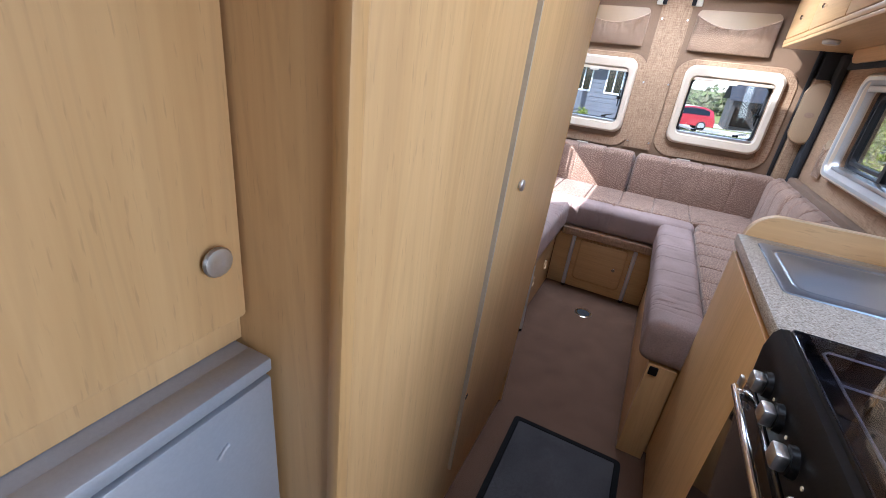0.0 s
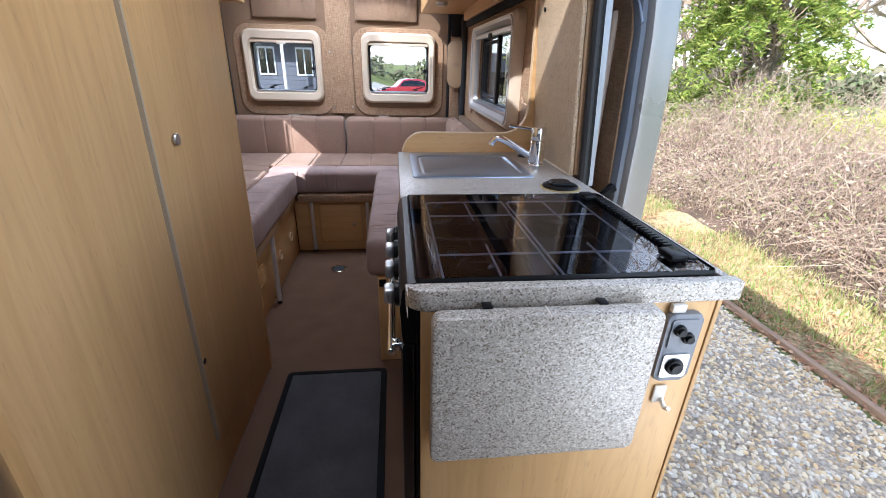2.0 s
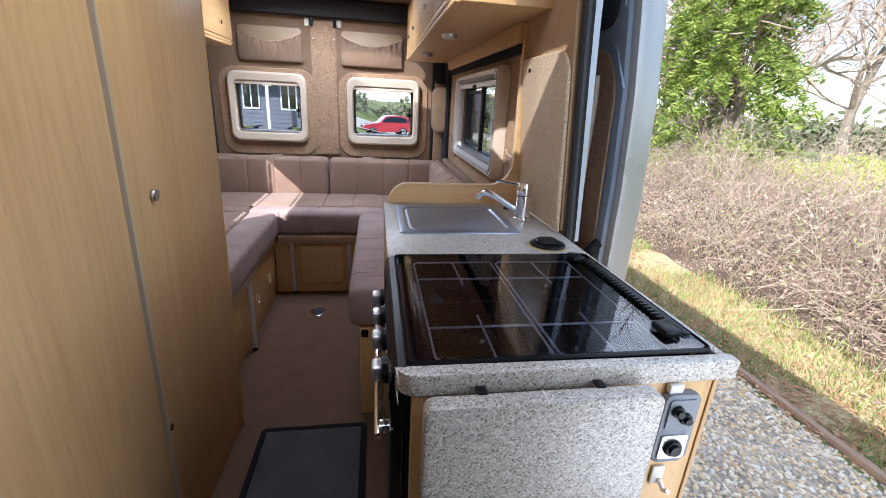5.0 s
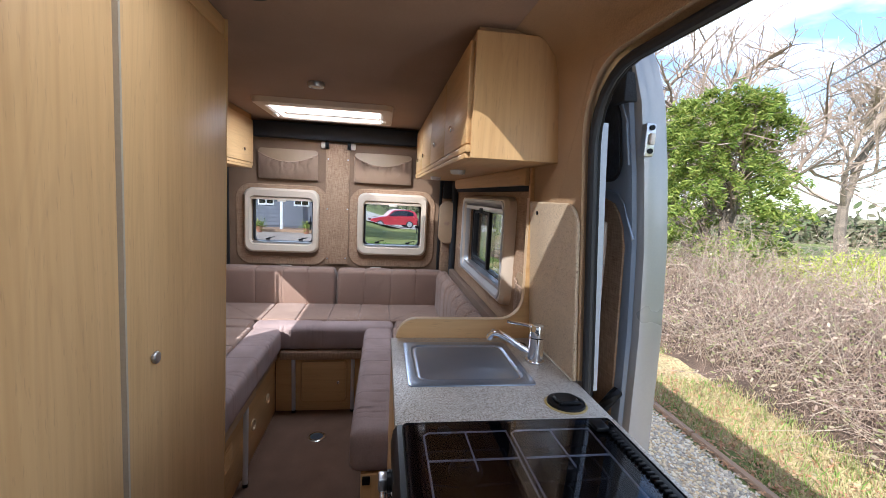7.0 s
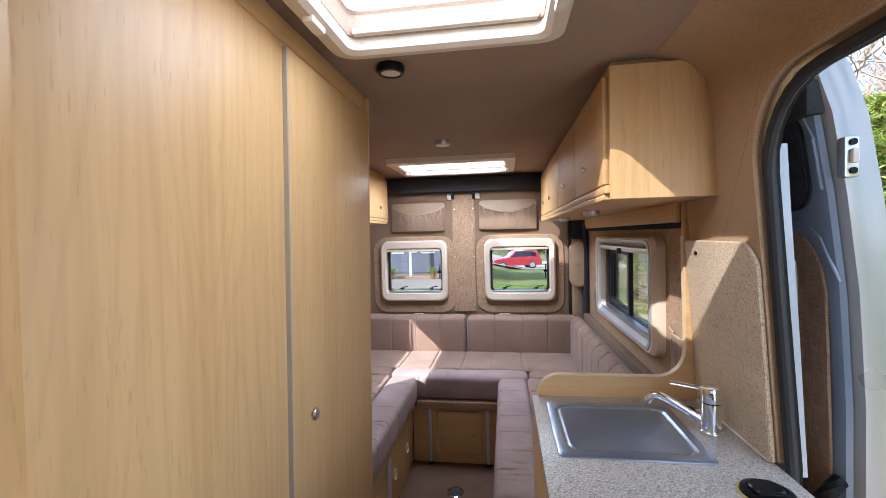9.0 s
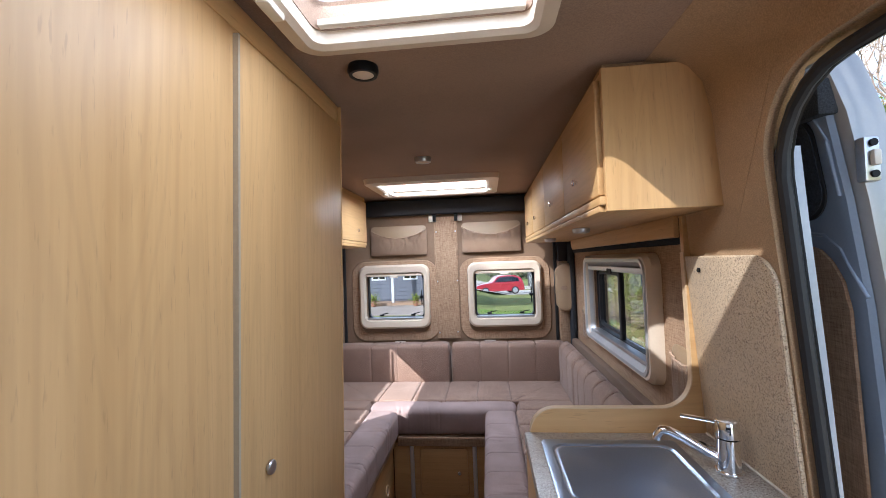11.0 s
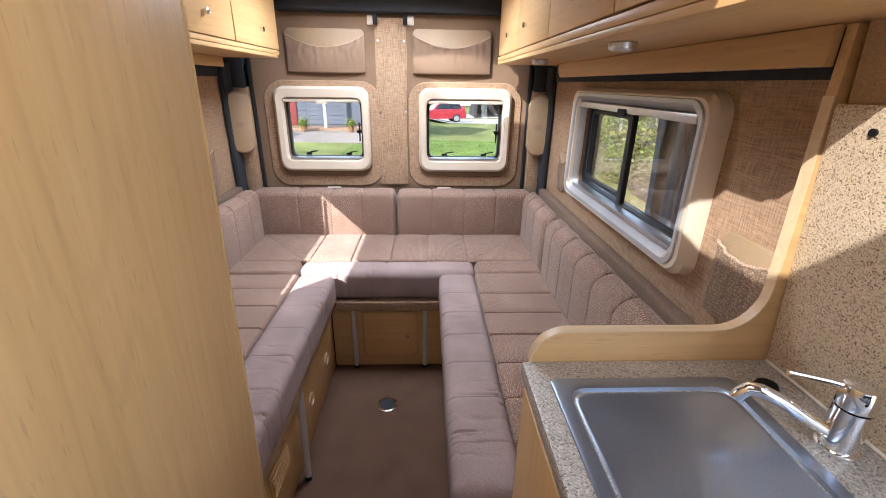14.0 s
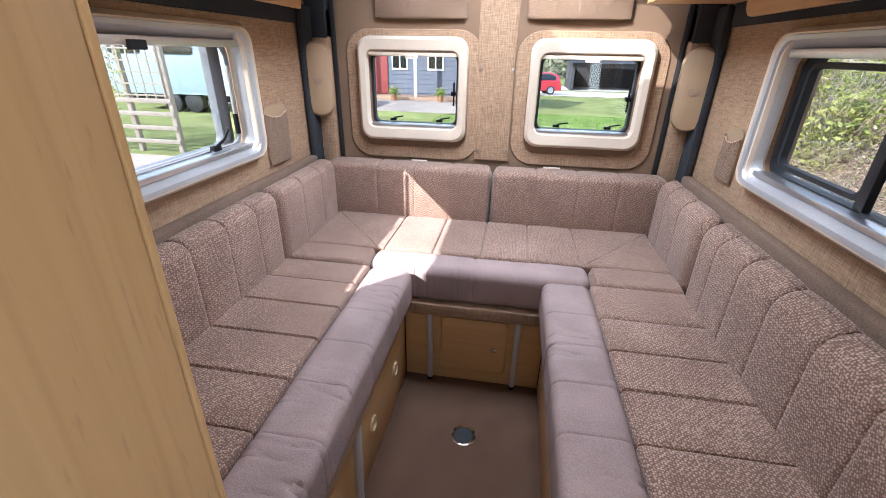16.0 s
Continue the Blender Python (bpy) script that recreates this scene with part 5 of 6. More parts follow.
part("plate", B(0.801, 0.823, -2.903, -2.8985, 0.670, 0.706, 0.003), WHITE_EDGE, coat_hook)
part("prong", bar([(0.816, -2.903, 0.68), (0.817, -2.915, 0.670), (0.818, -2.924, 0.676)], 0.004, 8), WHITE_EDGE, coat_hook)
catch_ = thing("catch_block", "small pale plastic catch under the worktop", "catch", (0.80, -2.90, 0.86))
part("block", B(0.789, 0.812, -2.908, -2.8985, 0.852, 0.8665, 0.002), WHITE_EDGE, catch_)

# ---- sliding door, slid back along the outside of the van ----
seal_pts = [(0.945, -2.275, -0.04), (0.945, -2.272, 0.9), (0.945, -2.264, 1.3)] + \
           [(0.945, -2.43 + 0.17 * math.cos(radians(a)), DOOR_Z - 0.19 + 0.17 * math.sin(radians(a))) for a in range(0, 91, 15)] + \
           [(0.945, -2.7, DOOR_Z - 0.018), (0.945, DOOR_Y0 + 0.02, DOOR_Z - 0.018)]
seal_pts = [(x - 0.035 - 0.06 * max(0.0, z - 0.9), y, z) for x, y, z in seal_pts]
seal = thing("door_seal", "black rubber seal round the sliding door opening", "seal", (0.945, -2.165, 0.0))
part("outer_bead", bar(seal_pts, 0.012, 10), RUBBER, seal)
part("inner_lip", bar([(x + 0.016, y + 0.010, z + 0.002) for x, y, z in seal_pts], 0.009, 8), BLACK, seal)
setting("door_sill", B(0.90, 1.00, DOOR_Y0, DOOR_Y1, -0.10, -0.005, 0.004), BLACK, "black door sill", "sill")

WHITE_METAL = surface("pale_blue_white_paint", (0.42, 0.45, 0.50), 0.35, 0.1, 0.05, 5, 90, 0.05, 0.02, coat=0.3)
DARK_HOLE = surface("dark_felt", (0.03, 0.033, 0.04), 0.9, 0, 0.3, 30, 200, 0.4, 0.2)
sdoor = thing("sliding_door", "silver sliding door slid open along the van side", "door", (1.09, -1.65, -0.2))
lead = [(1.040, -2.245), (1.050, -2.262), (1.070, -2.268), (1.098, -2.262), (1.116, -2.262), (1.130, -2.245), (1.136, -2.20), (1.136, -1.02), (1.046, -1.02)]
levels = ((-0.25, -0.01, 0.0), (0.1, 0.005, 0.0), (0.7, 0.008, 0.0), (1.03, 0.006, 0.0), (1.28, -0.006, 0.004), (1.49, -0.028, 0.01), (1.66, -0.052, 0.02), (1.76, -0.078, 0.035), (1.80, -0.095, 0.05))


def sweep_in(z):
    """How far the door leans in at a height."""
    return float(np.interp(z, [q[0] for q in levels], [q[1] for q in levels]))


part("shell", loft([[(x + dx, y + dy * 0.6, z) for x, y in lead] for z, dx, dy in levels]), VAN_PAINT, sdoor)
part("inner_flange", loft([[(1.038 + dx, -2.246 + dy * 0.6, z), (1.028 + dx, -2.240 + dy * 0.6, z), (1.024 + dx, -2.225 + dy * 0.6, z), (1.024 + dx, -1.05, z), (1.044 + dx, -1.05, z)] for z, dx, dy in levels[:-1]]), VAN_INNER, sdoor, "blue-grey painted inner frame")
rows = ((0.02, -2.195), (0.5, -2.205), (0.9, -2.21), (1.27, -2.212), (1.33, -2.205), (1.37, -2.185), (1.395, -2.16), (1.41, -2.11))
part("trim_panel", loft([[(1.023 + sweep_in(z), y0, z), (1.019 + sweep_in(z), y0 + 0.004, z), (1.019 + sweep_in(z), -1.1, z), (1.023 + sweep_in(z), -1.1, z)] for z, y0 in rows]), WEAVE, sdoor, "brown cloth inner panel")
part("pressed_rib", bar([(1.024 + sweep_in(z), y, z) for y, z in ((-2.10, 1.435), (-2.17, 1.425), (-2.205, 1.395), (-2.222, 1.35), (-2.248, 1.30))], 0.004, 8), VAN_INNER, sdoor, "pressed rib in the metal")
part("pressed_rib", bar([(1.024 + sweep_in(z), y, z) for y, z in ((-2.10, 1.715), (-2.16, 1.705), (-2.205, 1.665), (-2.222, 1.61), (-2.225, 1.50))], 0.004, 8), VAN_INNER, sdoor, "pressed rib in the metal")
for rr, dd, mt, nm in ((1.0, 0.0, RUBBER, "recess_edge"), (0.93, 0.002, DARK_HOLE, "felt_recess")):
    ov = [(-2.115 + u * rr, 1.57 + v * rr) for u, v in outline(0.17, 0.225, 0.06, 6)]
    part(nm, loft([[(1.0225 - dd + sweep_in(z) + k, y, z) for y, z in ov] for k in (0.0, -0.0035)]), mt, sdoor, "dark felt-lined recess" if dd else "")
part("cassette", B(1.000, 1.020, -2.100, -2.070, 0.86, 1.34, 0.008), CREAM, sdoor, "cream window blind cassette")
part("cassette_roll", cyl((1.006, -2.115, 0.90), (1.006, -2.115, 1.34), 0.010, 16, None, None, 0.006), CREAM, sdoor, "cream blind roller")
setting("pillar_flange", loft([[(0.915 + dx, -2.250, z), (0.946 + dx, -2.244, z), (0.946 + dx, -2.16, z), (0.915 + dx, -2.16, z)] for z, dx in ((0.87, 0.012), (1.2, -0.006), (1.45, -0.022), (1.60, -0.03))]), WHITE_METAL, "pale painted edge of the van body behind the seal", "wall")
latch_plate = part("latch_plate", B(1.006, 1.034, -2.272, -2.250, 1.520, 1.604, 0.004), ALU, sdoor, "metal latch plate")
part("striker", B(1.013, 1.027, -2.284, -2.272, 1.548, 1.578, 0.004), WHITE_EDGE, latch_plate)
for z in (1.533, 1.592):
    part("bolt", cyl((1.020, -2.271, z), (1.020, -2.277, z), 0.007, 12), BLACK, latch_plate)
rb = part("roller_bracket", B(0.955, 1.01, -2.24, -2.17, 1.66, 1.735, 0.006), GREY_TRIM, sdoor, "grey roller bracket")
part("roller", cyl((0.975, -2.215, 1.735), (0.975, -2.215, 1.755), 0.02, 16), BLACK, rb)
part("lower_bracket", bar(arc((1.03, -2.23, 0.86), (0.995, -2.19, 0.76), (0.99, -2.25, 0.84)) + [(0.995, -2.19, 0.62)], 0.016, 8), BLACK, sdoor, "black lower catch bracket")
part("lower_buffer", B(0.985, 1.04, -2.20, -2.10, 0.60, 0.75, 0.012), BLACK, sdoor, "black rubber buffer")
part("window_outer", slab(outline(0.60, 0.42, 0.06, 6), 0, 1.1365, 1.141, (-1.52, 1.16)), ENAMEL, sdoor, "dark tinted window")
cur = bmesh.new()
row = [(1.014 + 0.012 * math.sin(i * 0.42) + 0.003 * math.sin(i * 1.1), -1.33 + i * 0.0045) for i in range(36)]
loft([[(x, y, z) for x, y in row] + [(x + 0.004, y, z) for x, y in row[::-1]] for z in (0.86, 1.1, 1.35)], True, True, cur)
part("curtain", cur, surface("grey_curtain", (0.33, 0.33, 0.36), 0.9, 0, 0.08, 12, 200, 0.1, 0.05), sdoor, "pale grey gathered curtain")
# the van's own outer skin
setting("van_side_skin", B(0.972, 1.0, -2.14, 0.12, -0.30, 0.93, 0.0), VAN_PAINT, "silver painted van side", "wall")

# ---- ground ----


def height(x, y):
    """The lie of the land: level round the van, falling away behind it, a bank on the hedge side."""
    z = -0.60
    fall = max(0.0, min(1.0, (x + 3.0) / 4.0))
    z -= fall * 0.042 * max(0.0, min(y, 45.0) - 8.0)
    if x > 3.1 and y < 14:
        z += 0.22 * min(1.0, (x - 3.1) / 1.4)
    return z


def steps_to(far, near, n):
    a = np.linspace(-1, 1, n)
    return np.sign(a) * (near * np.abs(a) + (far - near) * np.abs(a) ** 4)


gx, gy = steps_to(700, 26, 131), steps_to(700, 26, 131)
vs = [(float(x), float(y), height(float(x), float(y))) for y in gy for x in gx]
fs = [(j * 131 + i, j * 131 + i + 1, (j + 1) * 131 + i + 1, (j + 1) * 131 + i) for j in range(130) for i in range(130)]
me = bpy.data.meshes.new("ground")
me.from_pydata(vs, [], fs)
TURF = surface("turf", (0.20, 0.22, 0.075), 0.95, 0, 0.35, 0.9, 40, 0.35, 0.3, spec=0.1)
me.materials.append(TURF)
me.polygons.foreach_set("use_smooth", [True] * len(me.polygons))
tagged(new("ground", me), "grassy ground falling away behind the van", "ground", "", "structure")
GRAVEL_BED = surface("gravel_bed", (0.42, 0.34, 0.25), 0.9, 0, 0.3, 3, 60, 0.5, 0.5)
setting("gravel_path", B(-14.0, -6.0, -8.0, 5.0, -0.616, -0.592), surface("path_gravel", (0.42, 0.33, 0.26), 0.9, 0, 0.2, 3, 50, 0.45, 0.4), "pinkish gravel beside the trellis", "path")
setting("gravel_path_side", B(-6.0, -2.5, 3.0, 5.0, -0.616, -0.592), surface("path_gravel", (0.42, 0.33, 0.26)), "pinkish gravel beside the trellis", "path")
setting("gravel_drive", B(-6.0, 3.05, -14.0, 3.0, -0.615, -0.590), GRAVEL_BED, "pale gravel parking place", "ground")
edging = tagged(part("timber_edging", B(3.05, 3.052, -13.9, 9.0, -0.60, -0.585), surface("edging_bed", (0.10, 0.07, 0.05), 0.9), None),
                "weathered timber board edging beside the gravel", "edging", "", "structure")
# added straw sheet, coloured pale to brighten the verge in the van's shadow
verge = [[(x, y, height(x, y) + 0.008 + 0.02 * noise.noise(Vector((x * 3, y * 3, 0)))) for x in np.linspace(3.106, 4.6, 13)] for y in np.linspace(-9.0, 9.0, 61)]
tagged(part("verge_litter", loft(verge, False, False), surface("brightened_straw_litter", (0.42, 0.33, 0.17), 0.95, 0, 0.35, 2.5, 45, 0.45, 0.5, spec=0.1), None),
       "straw and dead leaf litter of the verge, paled to lift its shade", "verge", "", "structure")
TIMBER = wood("weathered_timber", 1, (0.42, 0.27, 0.17), (0.26, 0.155, 0.10))
for i in range(8):
    y = -9.0 + i * 2.2
    part("board", B(3.056, 3.105, y + 0.01, y + 2.19, -0.62, -0.545 + 0.008 * random.random(), 0.006), TIMBER, edging)


def scatter(name, label, category, material, verts, faces, smooth=False):
    me = bpy.data.meshes.new(name)
    me.from_pydata(verts.tolist(), [], faces.tolist())
    me.materials.append(material)
    if smooth:
        me.polygons.foreach_set("use_smooth", [True] * len(me.polygons))
    return tagged(new(name, me), label, category, "", "stuff")


def many(base_v, base_f, mats):
    """Copies of one small shape, by 3x4 matrices, as one vertex and face array."""
    n, k = len(mats), len(base_v)
    v = np.einsum("nij,kj->nki", mats[:, :, :3], base_v) + mats[:, None, :, 3]
    f = (base_f[None] + (np.arange(n) * k)[:, None, None]).reshape(-1, base_f.shape[1])
    return v.reshape(-1, 3), f


def spin(n, rng, tilt=1.0):
    """Random turns: heading about z, then a lean of up to tilt radians."""
    a, b, c = rng.uniform(0, 2 * np.pi, n), rng.uniform(-tilt, tilt, n), rng.uniform(-tilt, tilt, n)
    o, z = np.ones(n), np.zeros(n)
    rz = np.stack([np.cos(a), -np.sin(a), z, np.sin(a), np.cos(a), z, z, z, o], 1).reshape(n, 3, 3)
    rx = np.stack([o, z, z, z, np.cos(b), -np.sin(b), z, np.sin(b), np.cos(b)], 1).reshape(n, 3, 3)
    ry = np.stack([np.cos(c), z, np.sin(c), z, o, z, -np.sin(c), z, np.cos(c)], 1).reshape(n, 3, 3)
    return rz @ rx @ ry


rng = np.random.default_rng(7)
tmp = bmesh.new()
bmesh.ops.create_icosphere(tmp, subdivisions=1, radius=1.0)
tmp.verts.ensure_lookup_table()
ICO_V = np.array([v.co[:] for v in tmp.verts])
ICO_F = np.array([[v.index for v in f.verts] for f in tmp.faces])
tmp.free()
n = 24000
pos = np.stack([rng.uniform(1.05, 3.05, n), -3.4 + 7.0 * rng.uniform(0, 1, n) ** 1.15, np.full(n, -0.588)], 1)
size = rng.uniform(0.006, 0.0175, (n, 3)) * np.array([1.25, 1.0, 0.7])
m = np.concatenate([spin(n, rng, 0.5) * size[:, None, :], pos[:, :, None]], 2)
v, f = many(ICO_V, ICO_F, m)
v += rng.normal(0, 0.0009, v.shape)
STONES = shade_random("gravel_stones", ((0.40, 0.29, 0.19), (0.82, 0.64, 0.38), (0.84, 0.75, 0.60), (0.60, 0.38, 0.17), (0.92, 0.84, 0.69), (0.50, 0.44, 0.36), (0.80, 0.56, 0.27), (0.88, 0.78, 0.57)), 0.7)
scatter("gravel", "mixed cream and brown gravel stones", "gravel", STONES, v, f)

BLADE_V = np.array([[-1, 0, 0], [1, 0, 0], [0.7, 0.12, 0.5], [-0.7, 0.12, 0.5], [0, 0.45, 1.0]], float)
BLADE_F = np.array([[0, 1, 2], [0, 2, 3], [3, 2, 4]])


def blades(name, label, x0, x1, y0, y1, n, tall, mat_, power=1.0):
    x = x0 + (x1 - x0) * rng.uniform(0, 1, n) ** power
    y = rng.uniform(y0, y1, n)
    keep = np.array([noise.noise(Vector((float(a) * 1.4, float(b) * 1.4, 2.0))) > -0.22 for a, b in zip(x, y)])
    x, y = x[keep], y[keep]
    k = len(x)
    z = np.array([height(float(a), float(b)) for a, b in zip(x, y)])
    s = np.stack([rng.uniform(0.003, 0.006, k), tall * rng.uniform(0.5, 1.2, k), tall * rng.uniform(0.5, 1.2, k)], 1)
    m = np.concatenate([spin(k, rng, 0.45) * s[:, None, :], np.stack([x, y, z], 1)[:, :, None]], 2)
    v, f = many(BLADE_V, BLADE_F, m)
    scatter(name, label, "grass", mat_, v, f)


GRASS = shade_random("verge_grass", ((0.17, 0.30, 0.05), (0.37, 0.38, 0.13), (0.55, 0.45, 0.23), (0.22, 0.38, 0.07), (0.62, 0.50, 0.28), (0.40, 0.28, 0.15), (0.50, 0.37, 0.20)), 0.7, True, 0.35)
blades("verge_grass", "rough green and straw-coloured verge grass", 3.12, 5.2, -3.5, 7.5, 46000, 0.10, GRASS, 0.95)
LAWN = shade_random("lawn_grass", ((0.11, 0.24, 0.03), (0.16, 0.33, 0.045), (0.20, 0.36, 0.06)), 0.7, True, 0.35)
# fallen leaves along the edging
LEAF_V = np.array([[-1, 0, 0], [-0.35, -0.55, 0.15], [0.45, -0.5, 0.05], [1, 0, 0.25], [0.45, 0.5, 0.1], [-0.35, 0.55, 0.2]], float)
LEAF_F = np.array([[0, 1, 2], [0, 2, 3], [0, 3, 4], [0, 4, 5]])


def leaves(name, label, pos, lo, hi, mat_, tilt=1.4, category="foliage"):
    n = len(pos)
    s = rng.uniform(lo, hi, (n, 1)) * np.array([[1.0, 0.75, 1.0]])
    m = np.concatenate([spin(n, rng, tilt) * s[:, None, :], pos[:, :, None]], 2)
    v, f = many(LEAF_V, LEAF_F, m)
    return v, f


k = 7000
x = 3.02 + np.abs(rng.normal(0, 0.42, k))
y = rng.uniform(-3.5, 6.5, k)
z = np.array([height(float(a), float(b)) for a, b in zip(x, y)]) + rng.uniform(0.01, 0.05, k)
v, f = leaves("x", "", np.stack([x, y, z], 1), 0.012, 0.028, None, 0.4)
DEAD = shade_random("dead_leaves", ((0.30, 0.15, 0.075), (0.52, 0.28, 0.14), (0.40, 0.21, 0.12), (0.62, 0.41, 0.24)), 0.85)
scatter("fallen_leaves", "brown fallen leaves along the timber edging", "leaves", DEAD, v, f)

# ---- bramble thicket ----


def stems(curves, radius, sides=3):
    """Thin tubes through point rows: curves (n, k, 3), radius (n,)."""
    n, k, _ = curves.shape
    d = np.gradient(curves, axis=1)
    d /= np.linalg.norm(d, axis=2, keepdims=True) + 1e-9
    ref = np.array([0.31, 0.53, 0.79])
    a = np.cross(d, ref)
    a /= np.linalg.norm(a, axis=2, keepdims=True) + 1e-9
    b = np.cross(d, a)
    taper = np.linspace(1.0, 0.45, k)[None, :, None]
    out = []
    for i in range(sides):
        t = 2 * np.pi * i / sides
        out.append(curves + (a * np.cos(t) + b * np.sin(t)) * radius[:, None, None] * taper)
    v = np.stack(out, 2).reshape(-1, 3)
    base = (np.arange(n)[:, None] * k + np.arange(k - 1)[None]).reshape(-1) * sides
    quads = [np.stack([base + i, base + (i + 1) % sides, base + sides + (i + 1) % sides, base + sides + i], 1) for i in range(sides)]
    return v, np.concatenate(quads)


n, k = 12000, 6
sx = 4.1 + 3.2 * rng.uniform(0, 1, n) ** 1.5
sy = rng.uniform(-4.5, 10.5, n)
base = np.stack([sx, sy, np.full(n, -0.42)], 1)
hh = 1.25 * (0.55 + 0.45 * np.array([noise.noise(Vector((float(a) * 0.8, float(b) * 0.8, 5))) for a, b in zip(sx, sy)])) * np.clip((sx - 3.75) / 0.8, 0.25, 1) * rng.uniform(0.45, 1.3, n)
head = rng.uniform(0, 2 * np.pi, n)
reach = rng.uniform(0.3, 1.1, n)
t = np.linspace(0, 1, k)[None, :, None]
lean = np.stack([np.cos(head) * reach, np.sin(head) * reach, np.zeros(n)], 1)[:, None, :]
curv = base[:, None, :] + lean * t ** 1.2 + np.array([0, 0, 1.0]) * (hh[:, None, None] * 1.35 * np.sin(t * np.pi * 0.72))
curv += rng.normal(0, 0.03, curv.shape)
v, f = stems(curv, rng.uniform(0.0014, 0.0040, n))
CANE = shade_random("bramble_canes", ((0.15, 0.095, 0.065), (0.35, 0.255, 0.175), (0.27, 0.175, 0.135), (0.48, 0.395, 0.275), (0.28, 0.19, 0.16)), 0.8)
scatter("bramble_canes", "tangled brown bramble canes of a winter thicket", "thicket", CANE, v, f)
pick = rng.integers(0, n, 42000)
pp_ = curv[pick, rng.integers(1, k, 42000)] + rng.normal(0, 0.07, (42000, 3))
v, f = leaves("x", "", pp_, 0.010, 0.026, None)
BRLEAF = shade_random("bramble_leaves", ((0.25, 0.16, 0.11), (0.45, 0.335, 0.22), (0.34, 0.225, 0.18), (0.57, 0.47, 0.32), (0.35, 0.235, 0.20), (0.25, 0.28, 0.10), (0.32, 0.33, 0.13), (0.45, 0.36, 0.25)), 0.8, True, 0.2)
scatter("bramble_leaves", "withered brown bramble leaves", "thicket", BRLEAF, v, f)
# leaf mould below the thicket, its colour darkened to stand for shade in the gaps
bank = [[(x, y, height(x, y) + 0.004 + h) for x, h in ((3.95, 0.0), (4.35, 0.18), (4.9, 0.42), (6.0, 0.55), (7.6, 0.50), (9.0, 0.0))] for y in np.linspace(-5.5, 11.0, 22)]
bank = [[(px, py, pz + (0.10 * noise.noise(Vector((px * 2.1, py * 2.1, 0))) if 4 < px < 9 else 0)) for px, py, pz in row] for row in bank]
tagged(part("thicket_floor", loft(bank, False, False), surface("shade_dark_leaf_mould", (0.115, 0.075, 0.05), 0.95, 0, 0.4, 4, 60, 0.5, 0.5), None),
       "brown leaf mould bank under the brambles, coloured dark for their shade", "bank", "", "structure")

# ---- trees ----
BARK = surface("bark", (0.16, 0.125, 0.09), 0.9, 0, 0.3, 3, 40, 0.4, 0.4)
TWIG = surface("twig_bark", (0.33, 0.25, 0.19), 0.9, 0, 0.3, 3, 40, 0.3, 0.2)


def branches(root, height_, spread, levels_, seed, first=0.3, kids=4, lean_=(0, 0, 0)):
    """A bare crown: limbs that fork again and again. Gives rows of points and radii, thick ones and twigs."""
    rg = random.Random(seed)
    thick, thin = [], []

    def grow(p, d, length, r, level):
        pts = [p.copy()]
        q, dd = p.copy(), d.copy()
        for _ in range(5):
            dd = (dd + Vector((rg.gauss(0, 0.16), rg.gauss(0, 0.16), rg.gauss(0.03, 0.12)))).normalized()
            q = q + dd * (length / 5)
            pts.append(q.copy())
        (thick if level < 2 else thin).append((pts, r))
        if level >= levels_:
            return
        for i in range(kids + (1 if level else 2)):
            f_ = first + (1 - first) * (i + rg.random()) / (kids + 1)
            at = pts[min(5, max(1, int(f_ * 5)))]
            side = Vector((rg.gauss(0, 1), rg.gauss(0, 1), rg.gauss(0.25, 0.55))).normalized()
            nd = (dd * (1 - spread) + side * spread).normalized()
            grow(at, nd, length * rg.uniform(0.5, 0.78), r * rg.uniform(0.42, 0.6), level + 1)

    grow(Vector(root), Vector((lean_[0], lean_[1], 1)).normalized(), height_ * 0.42, height_ * 0.017, 0)
    return thick, thin


def bare_tree(root, height_, seed, label, levels_=4, kids=4, spread=0.55):
    t = thing("tree", label, "tree", root, "bare winter trees")
    thick, thin = branches((root[0], root[1], root[2]), height_, spread, levels_, seed, 0.35, kids)
    bm = bmesh.new()
    for pts, r in thick:
        rings = []
        for i, p in enumerate(pts):
            rr = r * (1 - 0.13 * i)
            rings.append([(p.x + rr * math.cos(a), p.y + rr * math.sin(a), p.z) for a in [2 * math.pi * j / 7 for j in range(7)]])
        ring_v = [[bm.verts.new(c) for c in ring] for ring in rings]
        for a, b in zip(ring_v, ring_v[1:]):
            for j in range(7):
                bm.faces.new((a[j], a[(j + 1) % 7], b[(j + 1) % 7], b[j]))
    part("trunk", bm, BARK, t)
    cv = np.array([[[c.x, c.y, c.z] for c in pts] for pts, _ in thin])
    v, f = stems(cv, np.array([max(0.006, r) for _, r in thin]))
    me = bpy.data.meshes.new("crown")
    me.from_pydata((v - np.array(root)).tolist(), [], f.tolist())
    me.materials.append(TWIG)
    o = new("crown", me)
    o.parent = t
    tagged(o, "bare twiggy crown")
    return t, thin


def tree_at(x, y, h, seed, label="leafless winter tree with a spreading crown", **kw):
    return bare_tree((x, y, height(x, y) - 0.1), h, seed, label, **kw)


tree_at(22.6, 14.2, 17.0, 3, "large leafless oak with a spreading crown", kids=5, levels_=4)
tree_at(10.2, 8.9, 8.0, 12, "slender leafless hedge tree", spread=0.45, levels_=4)
tree_at(8.6, 8.3, 7.5, 14, "slender leafless hedge tree", spread=0.45, levels_=4)
tree_at(13.5, 11.0, 9.0, 15)
tree_at(7.6, 5.6, 8.6, 41, "twiggy leafless hawthorn behind the evergreen", spread=0.6, levels_=4)
tree_at(30.0, 32.0, 13.0, 21)
